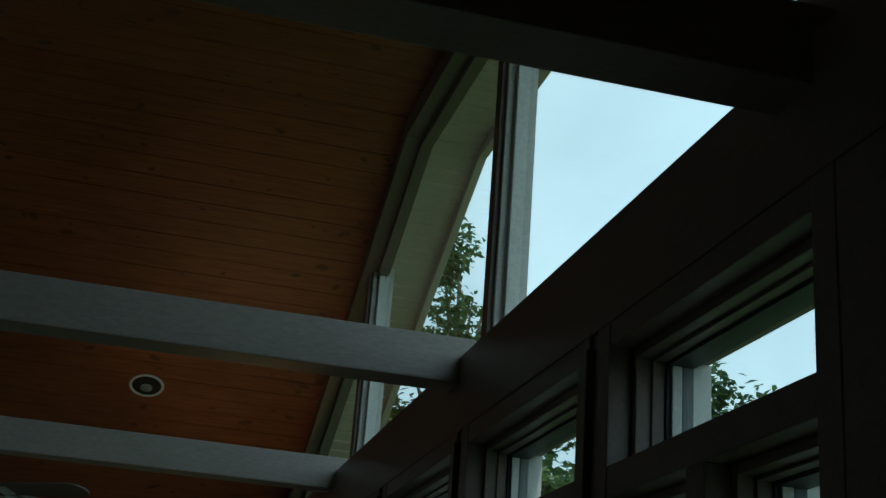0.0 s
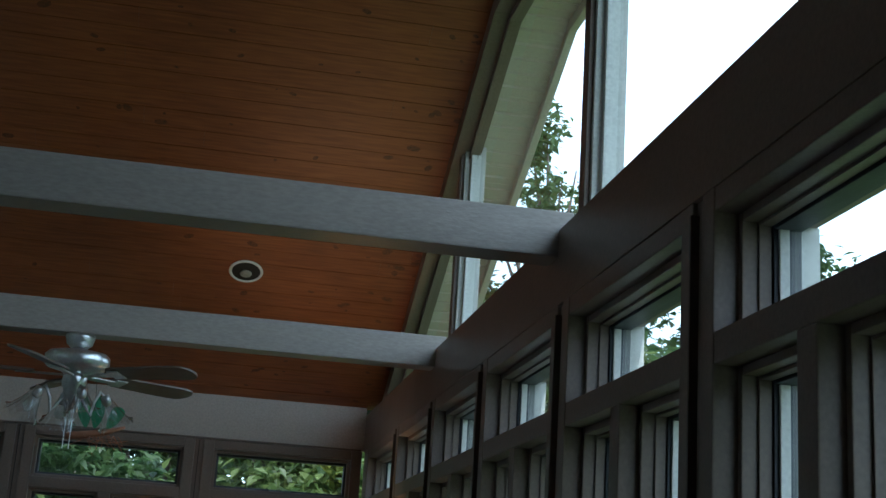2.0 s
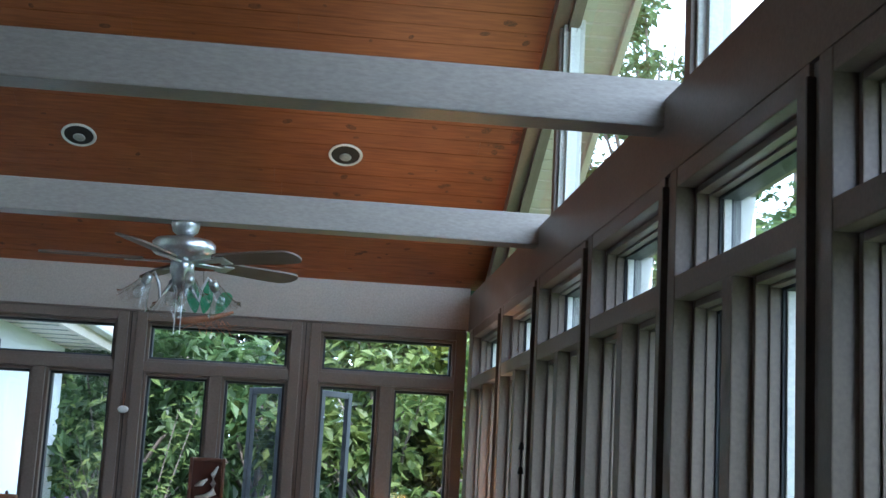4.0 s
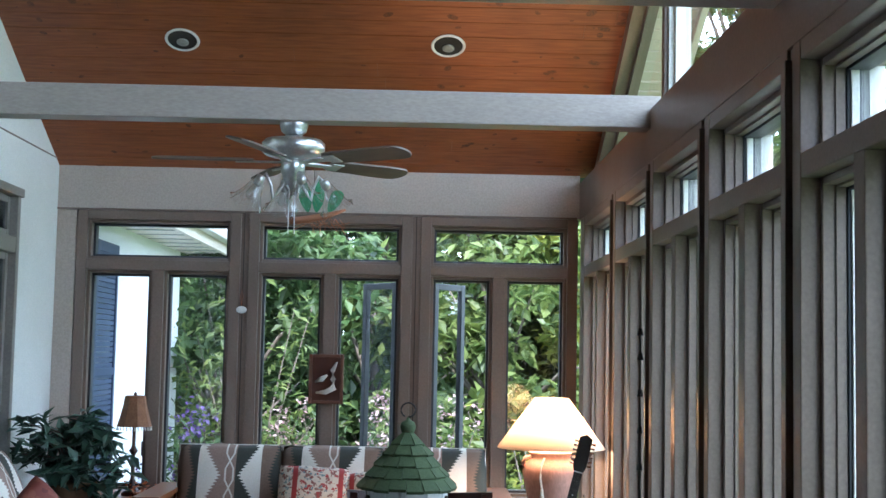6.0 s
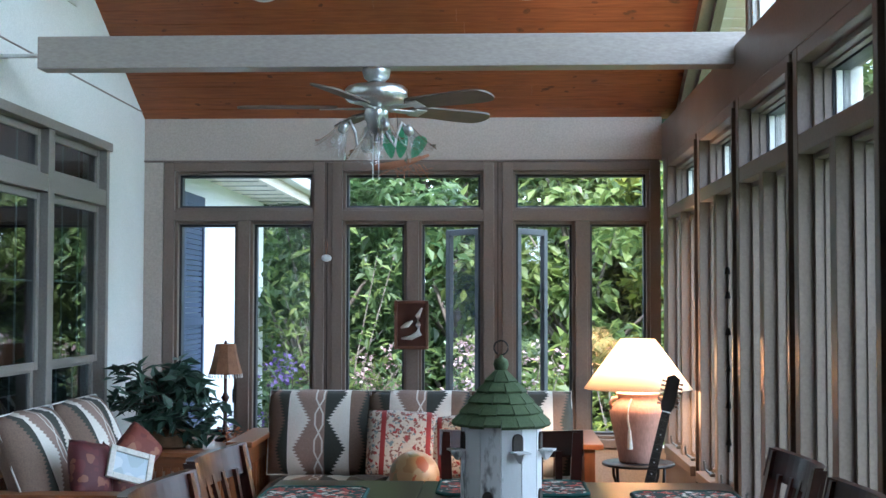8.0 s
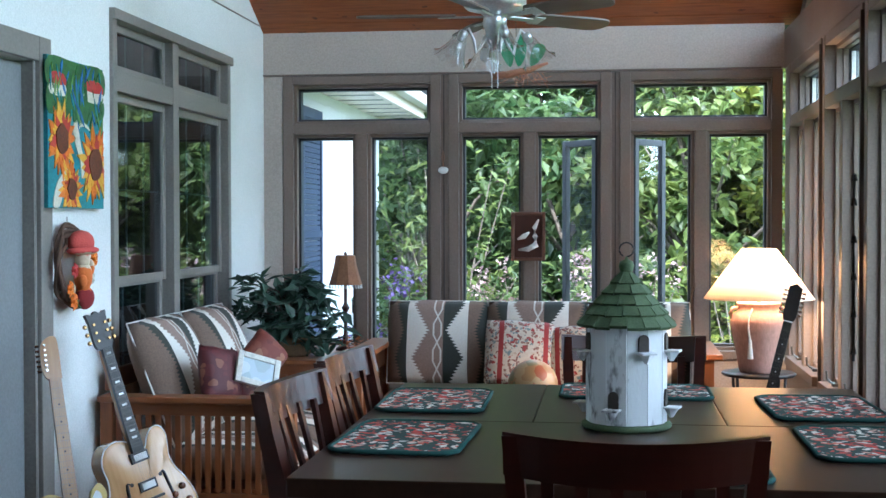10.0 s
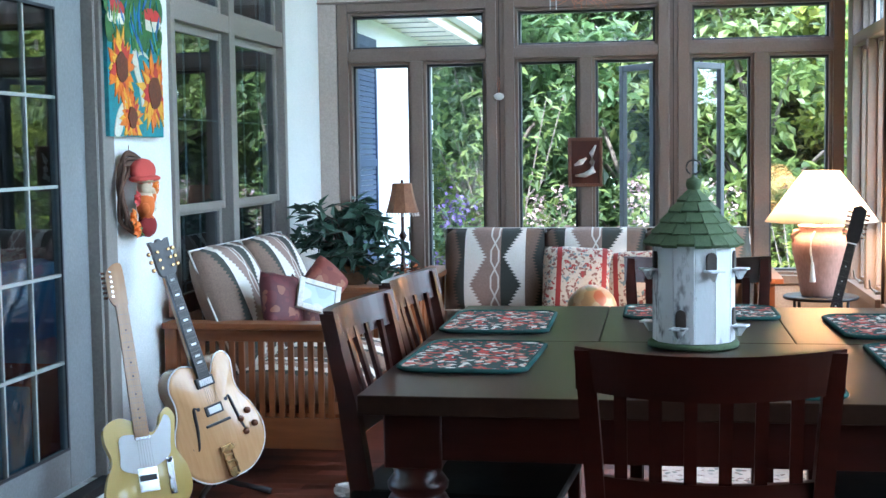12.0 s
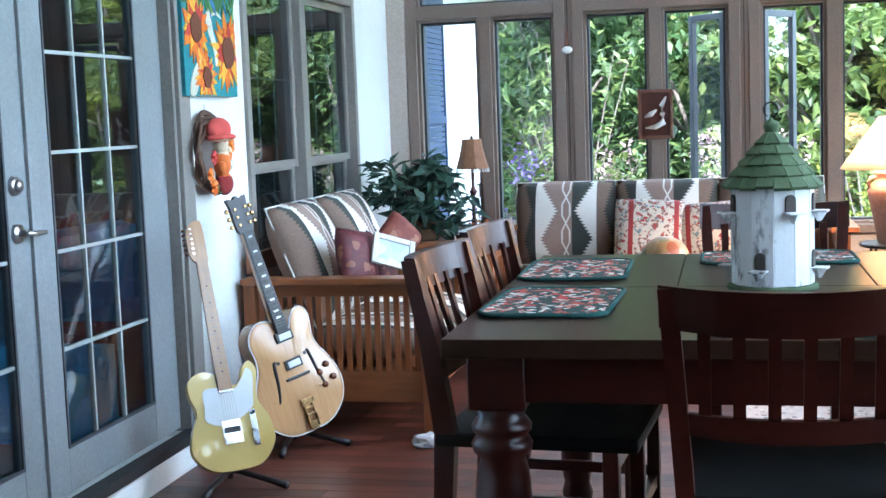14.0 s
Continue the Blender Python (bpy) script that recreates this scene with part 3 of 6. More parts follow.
part("seat", boxes(((-0.45, -0.9, 0.0), (0.35, 0.9, 0.52)), bevel=0.08), BLUE_CLOTH, blue)
part("backrest", boxes(((-0.6, -0.9, 0.1), (-0.3, 0.9, 0.98)), bevel=0.1), BLUE_CLOTH, blue)
part("armrest", boxes(((-0.45, 0.72, 0.1), (0.38, 0.95, 0.80)), bevel=0.08), BLUE_CLOTH, blue)
part("throw", boxes(((-0.2, -0.85, 0.51), (0.37, -0.45, 0.56)), ((0.345, -0.84, 0.15), (0.38, -0.46, 0.55)), bevel=0.02), RED_CLOTH, blue, "dark red fringed throw")

# ---- outside ----
BARK = surface("bark", (0.07, 0.055, 0.045), (0.14, 0.115, 0.095), 6, 0.9, stretch=(1, 1, 0.3), bump_s=0.8, fine=40)


def leaf_material(name, a, b, glow=0.5):
    """Leaves scatter light back and let some through."""
    m, nt, p = nodes_of(name)
    geo = nt.nodes.new("ShaderNodeNewGeometry")
    c = ramp_between(nt, geo.outputs["Random Per Island"], a, b, 0.05, 0.95)
    nt.links.new(c, p.inputs["Base Color"])
    p.inputs["Roughness"].default_value = 0.45
    tl = nt.nodes.new("ShaderNodeBsdfTranslucent")
    hs = nt.nodes.new("ShaderNodeHueSaturation")
    hs.inputs["Value"].default_value = 1.8
    nt.links.new(c, hs.inputs["Color"])
    nt.links.new(hs.outputs[0], tl.inputs[0])
    mx = nt.nodes.new("ShaderNodeMixShader")
    mx.inputs[0].default_value = glow
    nt.links.new(p.outputs[0], mx.inputs[1])
    nt.links.new(tl.outputs[0], mx.inputs[2])
    nt.links.new(mx.outputs[0], nt.nodes["Material Output"].inputs[0])
    return m


LEAF = leaf_material("tree_leaf", (0.042, 0.070, 0.020), (0.165, 0.200, 0.060))
# tree_leaf darkened and brightened: shade and sun put into the leaf colour
LEAF_DARK = leaf_material("shade_leaf", (0.028, 0.055, 0.020), (0.095, 0.140, 0.050))
LEAF_YELLOW = leaf_material("sunny_leaf", (0.09, 0.12, 0.024), (0.26, 0.27, 0.055), 0.6)
LEAF_HOUSE = leaf_material("houseplant_leaf", (0.02, 0.05, 0.034), (0.075, 0.14, 0.095), 0.15)
PURPLE = leaf_material("purple_bloom", (0.08, 0.045, 0.15), (0.17, 0.10, 0.28), 0.3)
PINK = leaf_material("pale_bloom", (0.26, 0.15, 0.16), (0.38, 0.29, 0.29), 0.3)


def leaves_mesh(name, centres, size, rng, material, ratio=0.42, droop=0.35):
    """Pointed leaves folded along the midrib, spread round the given centres."""
    verts, faces = [], []
    for c in centres:
        d = Vector((rng.gauss(0, 1), rng.gauss(0, 1), rng.gauss(-droop, 0.6))).normalized()
        side = d.cross(Vector((rng.gauss(0, 0.4), rng.gauss(0, 0.4), 1))).normalized()
        up = side.cross(d)
        s = size * rng.uniform(0.6, 1.3)
        n = len(verts)
        c = Vector(c)
        verts += [tuple(c), tuple(c + d * s * 0.45 + side * s * ratio * 0.5 + up * s * 0.06), tuple(c + d * s - up * s * 0.1), tuple(c + d * s * 0.45 - side * s * ratio * 0.5 + up * s * 0.06)]
        faces += [(n, n + 1, n + 2), (n, n + 2, n + 3)]
    me = bpy.data.meshes.new(name)
    me.from_pydata(verts, [], faces)
    me.materials.append(material)
    return me


def tree(x, y, h, spread, n, size, material, seed, low=0.15, label="leafy green broadleaf tree with grey trunk"):
    rng = random.Random(seed)
    t = thing("tree", pose(x, y, -0.62), label, "tree", "trees round the house")
    bm = bmesh.new()
    top = h * 0.8
    lean = [(rng.uniform(-0.04, 0.04) * h * k / 5, rng.uniform(-0.04, 0.04) * h * k / 5, top * k / 5) for k in range(6)]
    tube(bm, lean, [0.02 * h * (1 - 0.8 * k / 5) for k in range(6)], 9)
    centres = []
    for k in range(26):
        f = rng.uniform(low, 1.0)
        a = rng.uniform(0, 2 * math.pi)
        r = spread * math.sqrt(max(0.05, 1 - (2 * f - 1.0) ** 2)) * rng.uniform(0.45, 1.05)
        i = min(4, int(f * 0.85 * 5))
        s = Vector(lean[i])
        e = Vector((math.cos(a) * r, math.sin(a) * r, h * f))
        m1 = s.lerp(e, 0.5) + Vector((0, 0, 0.05 * h))
        tube(bm, [s, m1, e], [0.006 * h, 0.004 * h, 0.0015 * h], 6)
        for _ in range(4):
            cc = s.lerp(e, rng.uniform(0.5, 1.08)) + Vector((rng.gauss(0, 0.14), rng.gauss(0, 0.14), rng.gauss(0, 0.1))) * spread
            rad = spread * rng.uniform(0.12, 0.28)
            for _ in range(n // 104):
                q = Vector((rng.gauss(0, 1), rng.gauss(0, 1), rng.gauss(0, 0.7)))
                centres.append(cc + q.normalized() * rad * rng.uniform(0.3, 1.0))
    part("trunk", bm, BARK, t, smooth=True)
    part("crown", leaves_mesh("crown", centres, size, rng, material, 0.56), material, t)
    return t


def shrub(x, y, h, r, n, size, material, seed, label, bloom=None):
    rng = random.Random(seed)
    t = thing("shrub", pose(x, y, -0.62), label, "shrub", "shrubs by the house")
    bm = bmesh.new()
    centres, tips = [], []
    for k in range(18):
        a, f = rng.uniform(0, 6.28), rng.uniform(0.2, 1)
        e = Vector((math.cos(a) * r * f, math.sin(a) * r * f, h * rng.uniform(0.55, 1.0)))
        tube(bm, [(0, 0, 0), e * 0.5 + Vector((0, 0, 0.12 * h)), e], [0.012, 0.009, 0.004], 5)
        tips.append(e)
        for _ in range(n // 18):
            centres.append(e * rng.uniform(0.15, 1.02) + Vector((rng.gauss(0, 0.22), rng.gauss(0, 0.22), rng.gauss(0, 0.12))) * r)
    part("branch", bm, BARK, t)
    part("foliage", leaves_mesh("foliage", centres, size, rng, material, 0.4, 0.0), material, t)
    if bloom:
        pts = [e + Vector((rng.gauss(0, 0.05), rng.gauss(0, 0.05), rng.uniform(-0.05, 0.22))) for e in tips for _ in range(26)]
        part("blossom", leaves_mesh("blossom", pts, 0.05, rng, bloom, 0.7), bloom, t)
    return t


solid("ground", boxes(((-900, -900, -0.9), (900, 900, -0.62))), GRASS, "green lawn around the house", "ground")
EAST_TREES = ((8.2, 31, 14.2, 3.6), (11, 21.9, 9.2, 2.2), (9.8, 25, 10.2, 3.0), (11.3, 18.3, 6.0, 2.4), (7.5, 20, 6.5, 2.4), (15, 12, 4.6, 2.4))
k = 0
for x, y, h, sp, mat_ in ((-3.6, 15.6, 5.4, 2.1, LEAF), (-1.9, 13.4, 4.7, 1.6, LEAF_DARK), (-0.4, 15.4, 5.3, 2.1, LEAF_DARK), (1.1, 13.6, 4.8, 1.6, LEAF), (2.6, 14.6, 5.2, 1.9, LEAF_YELLOW),
                          (4.6, 16.5, 5.6, 2.3, LEAF), (-2.2, 18.5, 6.0, 2.4, LEAF_DARK), (1.0, 19.0, 6.0, 2.5, LEAF), (-5.6, 17.5, 5.6, 2.4, LEAF), (-3.2, 20.5, 7.4, 2.8, LEAF_DARK), (-0.6, 22.0, 7.6, 3.0, LEAF_DARK), (2.6, 21.5, 7.2, 2.8, LEAF), (5.4, 20.0, 6.6, 2.6, LEAF_DARK), (3.4, 17.2, 5.6, 2.0, LEAF)):
    k += 1
    tree(x, y, h, sp, 10400 if y < 16 else 11500, 0.165 if y < 16 else 0.24, mat_, 20 + k, 0.08)
for x, y, h, sp in EAST_TREES:
    k += 1
    tree(x, y, h, sp, 12500, 0.25, LEAF_DARK, 20 + k, 0.12, "distant oak with an open airy crown")
shrub(-1.75, 10.9, 1.75, 0.62, 1700, 0.13, LEAF_DARK, 3, "dark green shrub with purple flower spikes", PURPLE)
shrub(-1.45, 11.9, 2.9, 0.8, 2000, 0.12, LEAF, 4, "tall bright green shrub")
shrub(-0.7, 12.1, 1.75, 0.8, 1500, 0.09, LEAF_DARK, 5, "low shrub with pale pink blossom", PINK)
shrub(0.3, 12.0, 1.8, 0.8, 1500, 0.1, LEAF, 6, "low green garden shrub with pale blossom", PINK)
shrub(1.3, 12.2, 1.9, 0.8, 1500, 0.1, LEAF_YELLOW, 7, "low yellow-green garden shrub")
shrub(2.2, 11.6, 1.6, 0.7, 1200, 0.1, LEAF, 8, "low green garden shrub")

# the wing of the house beyond the back wall, its shutter and eave
wing = thing("house_wing", pose(0, 0, 0), "white stucco house wing with a slate blue shutter", "house")
part("wall", boxes(((-3.2, BACK + 0.22, -0.62), (-2.235, 12.38, 2.70))), STUCCO, wing)
sh = part("shutter", boxes(((-2.235, 9.0, 0.55), (-2.200, 9.66, 0.63)), ((-2.235, 9.0, 2.42), (-2.200, 9.66, 2.50)), ((-2.235, 9.0, 0.55), (-2.199, 9.05, 2.50)), ((-2.235, 9.61, 0.55), (-2.199, 9.66, 2.50)), ((-2.235, 9.0, 1.50), (-2.1995, 9.66, 1.56)), bevel=0.004), GASKET, wing, "slate blue louvred shutter")
SHUTTER = surface("shutter_blue", (0.035, 0.055, 0.11), (0.05, 0.07, 0.135), 5, 0.5)
sh.data.materials[0] = SHUTTER
z = 0.64
while z < 2.41:
    part("slat", boxes(((-2.233, 9.05, z), (-2.210, 9.61, z + 0.034))), SHUTTER, sh)
    z += 0.04
part("eave", boxes(((-3.2, BACK + 0.22, 2.66), (-1.80, 12.9, 2.69))), VINYL, wing)
for k in range(9):
    part("eave_rib", boxes(((-2.22, 9.1 + 0.42 * k, 2.652), (-1.80, 9.115 + 0.42 * k, 2.66))), SCREEN_GREY, wing)
part("fascia", boxes(((-1.80, BACK + 0.22, 2.64), (-1.76, 12.9, 2.86))), VINYL, wing)
part("gutter", boxes(((-1.76, BACK + 0.22, 2.72), (-1.65, 12.9, 2.83)), bevel=0.03), SASH_PALE, wing)
part("roof", grow(slab, [(-3.2, BACK + 0.22), (-1.66, BACK + 0.22), (-1.66, 12.9), (-3.2, 12.9)], 2.86, 2.91), GASKET, wing)
# ---- furniture ----
CHERRY = wood("dark_cherry", (0.020, 0.0035, 0.002), (0.058, 0.010, 0.005), (1, 1, 6), 0.32, 0.08)
TABLE_TOP = wood("table_top", (0.022, 0.011, 0.007), (0.042, 0.021, 0.013), (6, 1, 6), 0.28, 0.05)
TABLE_TOP.node_tree.nodes["Principled BSDF"].inputs["Specular IOR Level"].default_value = 0.26
OAK = wood("mission_oak", (0.165, 0.052, 0.015), (0.285, 0.098, 0.030), (1, 8, 8), 0.42, 0.1)
OAK_UP = wood("mission_oak_upright", (0.165, 0.052, 0.015), (0.285, 0.098, 0.030), (8, 8, 1), 0.42, 0.1)


def math_node(nt, op, a, b=None, c=None):
    n = nt.nodes.new("ShaderNodeMath")
    n.operation = op
    for i, v in enumerate((a, b, c)):
        if v is None:
            continue
        if isinstance(v, (int, float)):
            n.inputs[i].default_value = v
        else:
            nt.links.new(v, n.inputs[i])
    return n.outputs[0]


def weave(nt, p, strength=0.35):
    n = noise_tex(nt, 260, 2)
    bump(nt, p, n, strength, 0.002)


def blanket_cloth():
    """Woven bands across x with stepped, toothed edges that run along z."""
    m, nt, p = nodes_of("woven_blanket")
    tc = nt.nodes.new("ShaderNodeTexCoord")
    sx = nt.nodes.new("ShaderNodeSeparateXYZ")
    nt.links.new(tc.outputs["Object"], sx.inputs[0])
    x_ = sx.outputs[0]
    u = math_node(nt, "ABSOLUTE", math_node(nt, "ADD", x_, -0.01))
    up = math_node(nt, "ADD", sx.outputs[2], 0.64)
    zig = math_node(nt, "DIVIDE", math_node(nt, "PINGPONG", math_node(nt, "ADD", up, -0.135), 0.19), 0.19)
    tooth = math_node(nt, "PINGPONG", up, 0.0105)
    brown, rose, olive, cream = (0.17, 0.115, 0.085), (0.27, 0.19, 0.155), (0.042, 0.047, 0.04), (0.70, 0.67, 0.61)
    col = brown
    for edge, amp, after in ((-0.29, 0.05, olive), (-0.20, 0.0, cream), (-0.172, 0.105, rose), (0.05, 0.0, olive), (0.20, -0.115, cream), (0.215, 0.0, brown), (0.33, -0.05, olive)):
        line_x = math_node(nt, "ADD", math_node(nt, "MULTIPLY", zig, amp), edge)
        if amp:
            line_x = math_node(nt, "ADD", line_x, math_node(nt, "MULTIPLY", tooth, 2.4 if amp > 0 else -2.4))
        col = mix_colors(nt, math_node(nt, "GREATER_THAN", x_, line_x), col, after)
    # a linked diamond chain along the middle
    chain = math_node(nt, "MINIMUM", math_node(nt, "MULTIPLY", math_node(nt, "PINGPONG", math_node(nt, "ADD", sx.outputs[2], 0.02), 0.09), 0.5), 0.026)
    d = math_node(nt, "ABSOLUTE", math_node(nt, "SUBTRACT", u, chain))
    line = math_node(nt, "LESS_THAN", d, 0.0058)
    col = mix_colors(nt, line, col, (0.66, 0.63, 0.57))
    grain = noise_tex(nt, 120, 3)
    col = mix_colors(nt, 0.35, col, mix_colors(nt, grain, (0.0, 0.0, 0.0), (1, 1, 1)), "OVERLAY")
    nt.links.new(col, p.inputs["Base Color"])
    p.inputs["Roughness"].default_value = 0.95
    weave(nt, p)
    return m


def floral_cloth(name, cols, scale, rough=0.9, dark=0.35):
    """Blots of several colours by cell, broken up by noise."""
    m, nt, p = nodes_of(name)
    tc = nt.nodes.new("ShaderNodeTexCoord")
    n = nt.nodes.new("ShaderNodeTexNoise")
    n.inputs["Scale"].default_value = scale * 0.6
    mixv = nt.nodes.new("ShaderNodeMix")
    mixv.data_type = "VECTOR"
    mixv.inputs[0].default_value = 0.06
    nt.links.new(tc.outputs["Object"], n.inputs["Vector"])
    nt.links.new(tc.outputs["Object"], mixv.inputs[4])
    nt.links.new(n.outputs["Color"], mixv.inputs[5])
    v = nt.nodes.new("ShaderNodeTexVoronoi")
    v.inputs["Scale"].default_value = scale
    nt.links.new(mixv.outputs[1], v.inputs["Vector"])
    hue = nt.nodes.new("ShaderNodeSeparateColor")
    nt.links.new(v.outputs["Color"], hue.inputs[0])
    r = nt.nodes.new("ShaderNodeValToRGB")
    r.color_ramp.interpolation = "CONSTANT"
    el = r.color_ramp.elements
    el[0].color = (*cols[0], 1)
    el[1].position, el[1].color = 1.0 / len(cols), (*cols[1], 1)
    for k, c in enumerate(cols[2:], 2):
        e = el.new(k / len(cols))
        e.color = (*c, 1)
    nt.links.new(hue.outputs[0], r.inputs[0])
    edge = math_node(nt, "GREATER_THAN", v.outputs["Distance"], dark)
    c = mix_colors(nt, edge, r.outputs[0], cols[0])
    nt.links.new(c, p.inputs["Base Color"])
    p.inputs["Roughness"].default_value = rough
    weave(nt, p)
    return m


def add_bands(m, colour, places, half):
    """Plain woven stripes across x on a printed cloth."""
    nt, p = m.node_tree, m.node_tree.nodes["Principled BSDF"]
    tc = nt.nodes.new("ShaderNodeTexCoord")
    sx = nt.nodes.new("ShaderNodeSeparateXYZ")
    nt.links.new(tc.outputs["Object"], sx.inputs[0])
    col = p.inputs["Base Color"].links[0].from_socket
    for x in places:
        inside = math_node(nt, "LESS_THAN", math_node(nt, "ABSOLUTE", math_node(nt, "SUBTRACT", sx.outputs[0], x)), half)
        col = mix_colors(nt, inside, col, colour)
    nt.links.new(col, p.inputs["Base Color"])


BLANKET = blanket_cloth()
MAT_FLORAL = floral_cloth("floral_quilting", [(0.012, 0.035, 0.03), (0.50, 0.04, 0.025), (0.70, 0.67, 0.61), (0.015, 0.05, 0.03), (0.60, 0.35, 0.28), (0.01, 0.03, 0.03), (0.48, 0.10, 0.06), (0.66, 0.62, 0.55), (0.012, 0.03, 0.025), (0.42, 0.05, 0.03)], 46, dark=0.58)
MAT_EDGE = surface("green_binding", (0.008, 0.05, 0.045), (0.012, 0.07, 0.06), 20, 0.9, bump_s=0.4)
PAISLEY = floral_cloth("paisley_cotton", [(0.52, 0.46, 0.38), (0.30, 0.05, 0.05), (0.55, 0.49, 0.41), (0.22, 0.12, 0.10), (0.50, 0.43, 0.35), (0.20, 0.08, 0.07), (0.50, 0.44, 0.37), (0.16, 0.22, 0.24)], 50, dark=0.62)
add_bands(PAISLEY, (0.26, 0.03, 0.03), (-0.125, 0.17), 0.016)
RUBY = floral_cloth("ruby_brocade", [(0.075, 0.008, 0.012), (0.10, 0.012, 0.015), (0.20, 0.07, 0.04), (0.07, 0.006, 0.01)], 22, 0.6, 0.5)
RUST = floral_cloth("rust_brocade", [(0.15, 0.03, 0.02), (0.19, 0.05, 0.03), (0.27, 0.12, 0.07), (0.11, 0.02, 0.015)], 22, 0.7, 0.5)


def crom_ring(w, d, r):
    """A rectangle with rounded corners."""
    out = []
    for cx, cy, a0 in ((w - r, d - r, 0), (-w + r, d - r, 90), (-w + r, -d + r, 180), (w - r, -d + r, 270)):
        out += [(cx + r * math.cos(radians(a0 + 18 * k)), cy + r * math.sin(radians(a0 + 18 * k))) for k in range(6)]
    return out


def pillow_mesh(w, h, d, seg=14, puff=0.75):
    """A stuffed cushion standing in x and z, thick in y, pinched at the corners."""
    bm = bmesh.new()
    grid = {}
    for side in (-1, 1):
        for i in range(seg + 1):
            for k in range(seg + 1):
                u, v = 2 * i / seg - 1, 2 * k / seg - 1
                edge = max(abs(u), abs(v)) == 1
                if edge and side == 1:
                    continue
                th = (max(0.0, (1 - abs(u) ** 3)) * max(0.0, (1 - abs(v) ** 3))) ** (1 - puff * 0.6)
                pull = 1 - 0.035 * (abs(u * v) ** 3) + 0.012 * math.sin(7 * u + 3 * v)
                grid[(side, i, k)] = bm.verts.new((u * w / 2 * pull, side * d / 2 * th, v * h / 2 * pull))
    def g(s, i, k):
        return grid.get((s, i, k)) or grid[(-1, i, k)]
    for side in (-1, 1):
        for i in range(seg):
            for k in range(seg):
                bm.faces.new((g(side, i, k), g(side, i + 1, k), g(side, i + 1, k + 1), g(side, i, k + 1)))
    return bm


def pillow(name, m, w, h, d, material, label, cat="cushion", group="", piping=None):
    t = thing(name, m, label, cat, group)
    part("cover", pillow_mesh(w, h, d), material, t, smooth=True)
    if piping:
        pts = []
        for q in range(41):
            a = 2 * math.pi * q / 40
            c, s = math.cos(a), math.sin(a)
            k = max(abs(c), abs(s))
            pts.append((c / k * w / 2 * 0.985, 0, s / k * h / 2 * 0.985))
        part("piping", grow(tube, pts, 0.005, 6), piping, t, smooth=True)
    return t


# ---- rug ----
RUG = floral_cloth("pale_floral_rug", [(0.50, 0.45, 0.42), (0.56, 0.52, 0.48), (0.20, 0.14, 0.13), (0.42, 0.38, 0.36), (0.16, 0.18, 0.17), (0.45, 0.40, 0.37)], 30, 0.95, 0.45)
rug = thing("rug", pose(0.62, 5.35, 0), "pale floral rug under the dining table", "rug")
part("rug_field", grow(slab, crom_ring(0.60, 0.95, 0.04), 0.001, 0.012), RUG, rug)
part("edge", grow(tube, [(x, y, 0.006) for x, y in crom_ring(0.60, 0.95, 0.04) + crom_ring(0.60, 0.95, 0.04)[:1]], 0.007, 6), MAT_EDGE, rug)

# ---- dining table ----
TZ = 0.997
TX0, TX1, TY0, TY1 = -0.735, 0.975, 2.70, 4.60
table = thing("dining_table", pose(0, 0, 0), "counter-height square dining table in dark cherry with turned legs", "table")
SX0, SX1, SY0 = -0.175, 0.43, 3.66
for lo, hi in (((TX0, TY0), (TX1, SY0)), ((TX0, SY0), (SX0, TY1)), ((SX0, SY0), (SX1, TY1)), ((SX1, SY0), (TX1, TY1))):
    part("tabletop_panel", boxes(((lo[0] + 0.0012, lo[1] + 0.0012, TZ - 0.05), (hi[0] - 0.0012, hi[1] - 0.0012, TZ)), bevel=0.004), TABLE_TOP, table)
part("tabletop_core", boxes(((TX0 + 0.02, TY0 + 0.02, TZ - 0.045), (TX1 - 0.02, TY1 - 0.02, TZ - 0.008))), DARK_GROOVE, table)
for lo, hi in (((TX0 + 0.07, TY0 + 0.07), (TX1 - 0.07, TY0 + 0.10)), ((TX0 + 0.07, TY1 - 0.10), (TX1 - 0.07, TY1 - 0.07)), ((TX0 + 0.07, TY0 + 0.10), (TX0 + 0.10, TY1 - 0.10)), ((TX1 - 0.10, TY0 + 0.10), (TX1 - 0.07, TY1 - 0.10))):
    part("apron", boxes((lo + (0.82,), hi + (TZ - 0.045,)), bevel=0.004), CHERRY, table)
bm = bmesh.new()
box(bm, (-0.075, -0.075, 0.80), (0.075, 0.075, TZ - 0.05), 0.006)
prof = [(0.045, 0.0), (0.055, 0.03), (0.062, 0.08), (0.05, 0.12), (0.058, 0.15), (0.075, 0.40), (0.078, 0.52), (0.07, 0.62), (0.06, 0.66), (0.078, 0.68), (0.082, 0.70), (0.074, 0.715), (0.066, 0.722), (0.078, 0.735), (0.08, 0.75), (0.072, 0.762), (0.062, 0.775), (0.07, 0.80)]
lathe(bm, prof, 28)
leg_mesh = mesh_from("leg", bm, CHERRY, False)
for p_ in leg_mesh.polygons:
    p_.use_smooth = abs(p_.normal.z) < 0.98 and p_.area < 0.004
for x in (TX0 + 0.13, TX1 - 0.13):
    for y in (TY0 + 0.13, TY1 - 0.13):
        part("leg", leg_mesh, CHERRY, table, m=pose(x, y, 0))


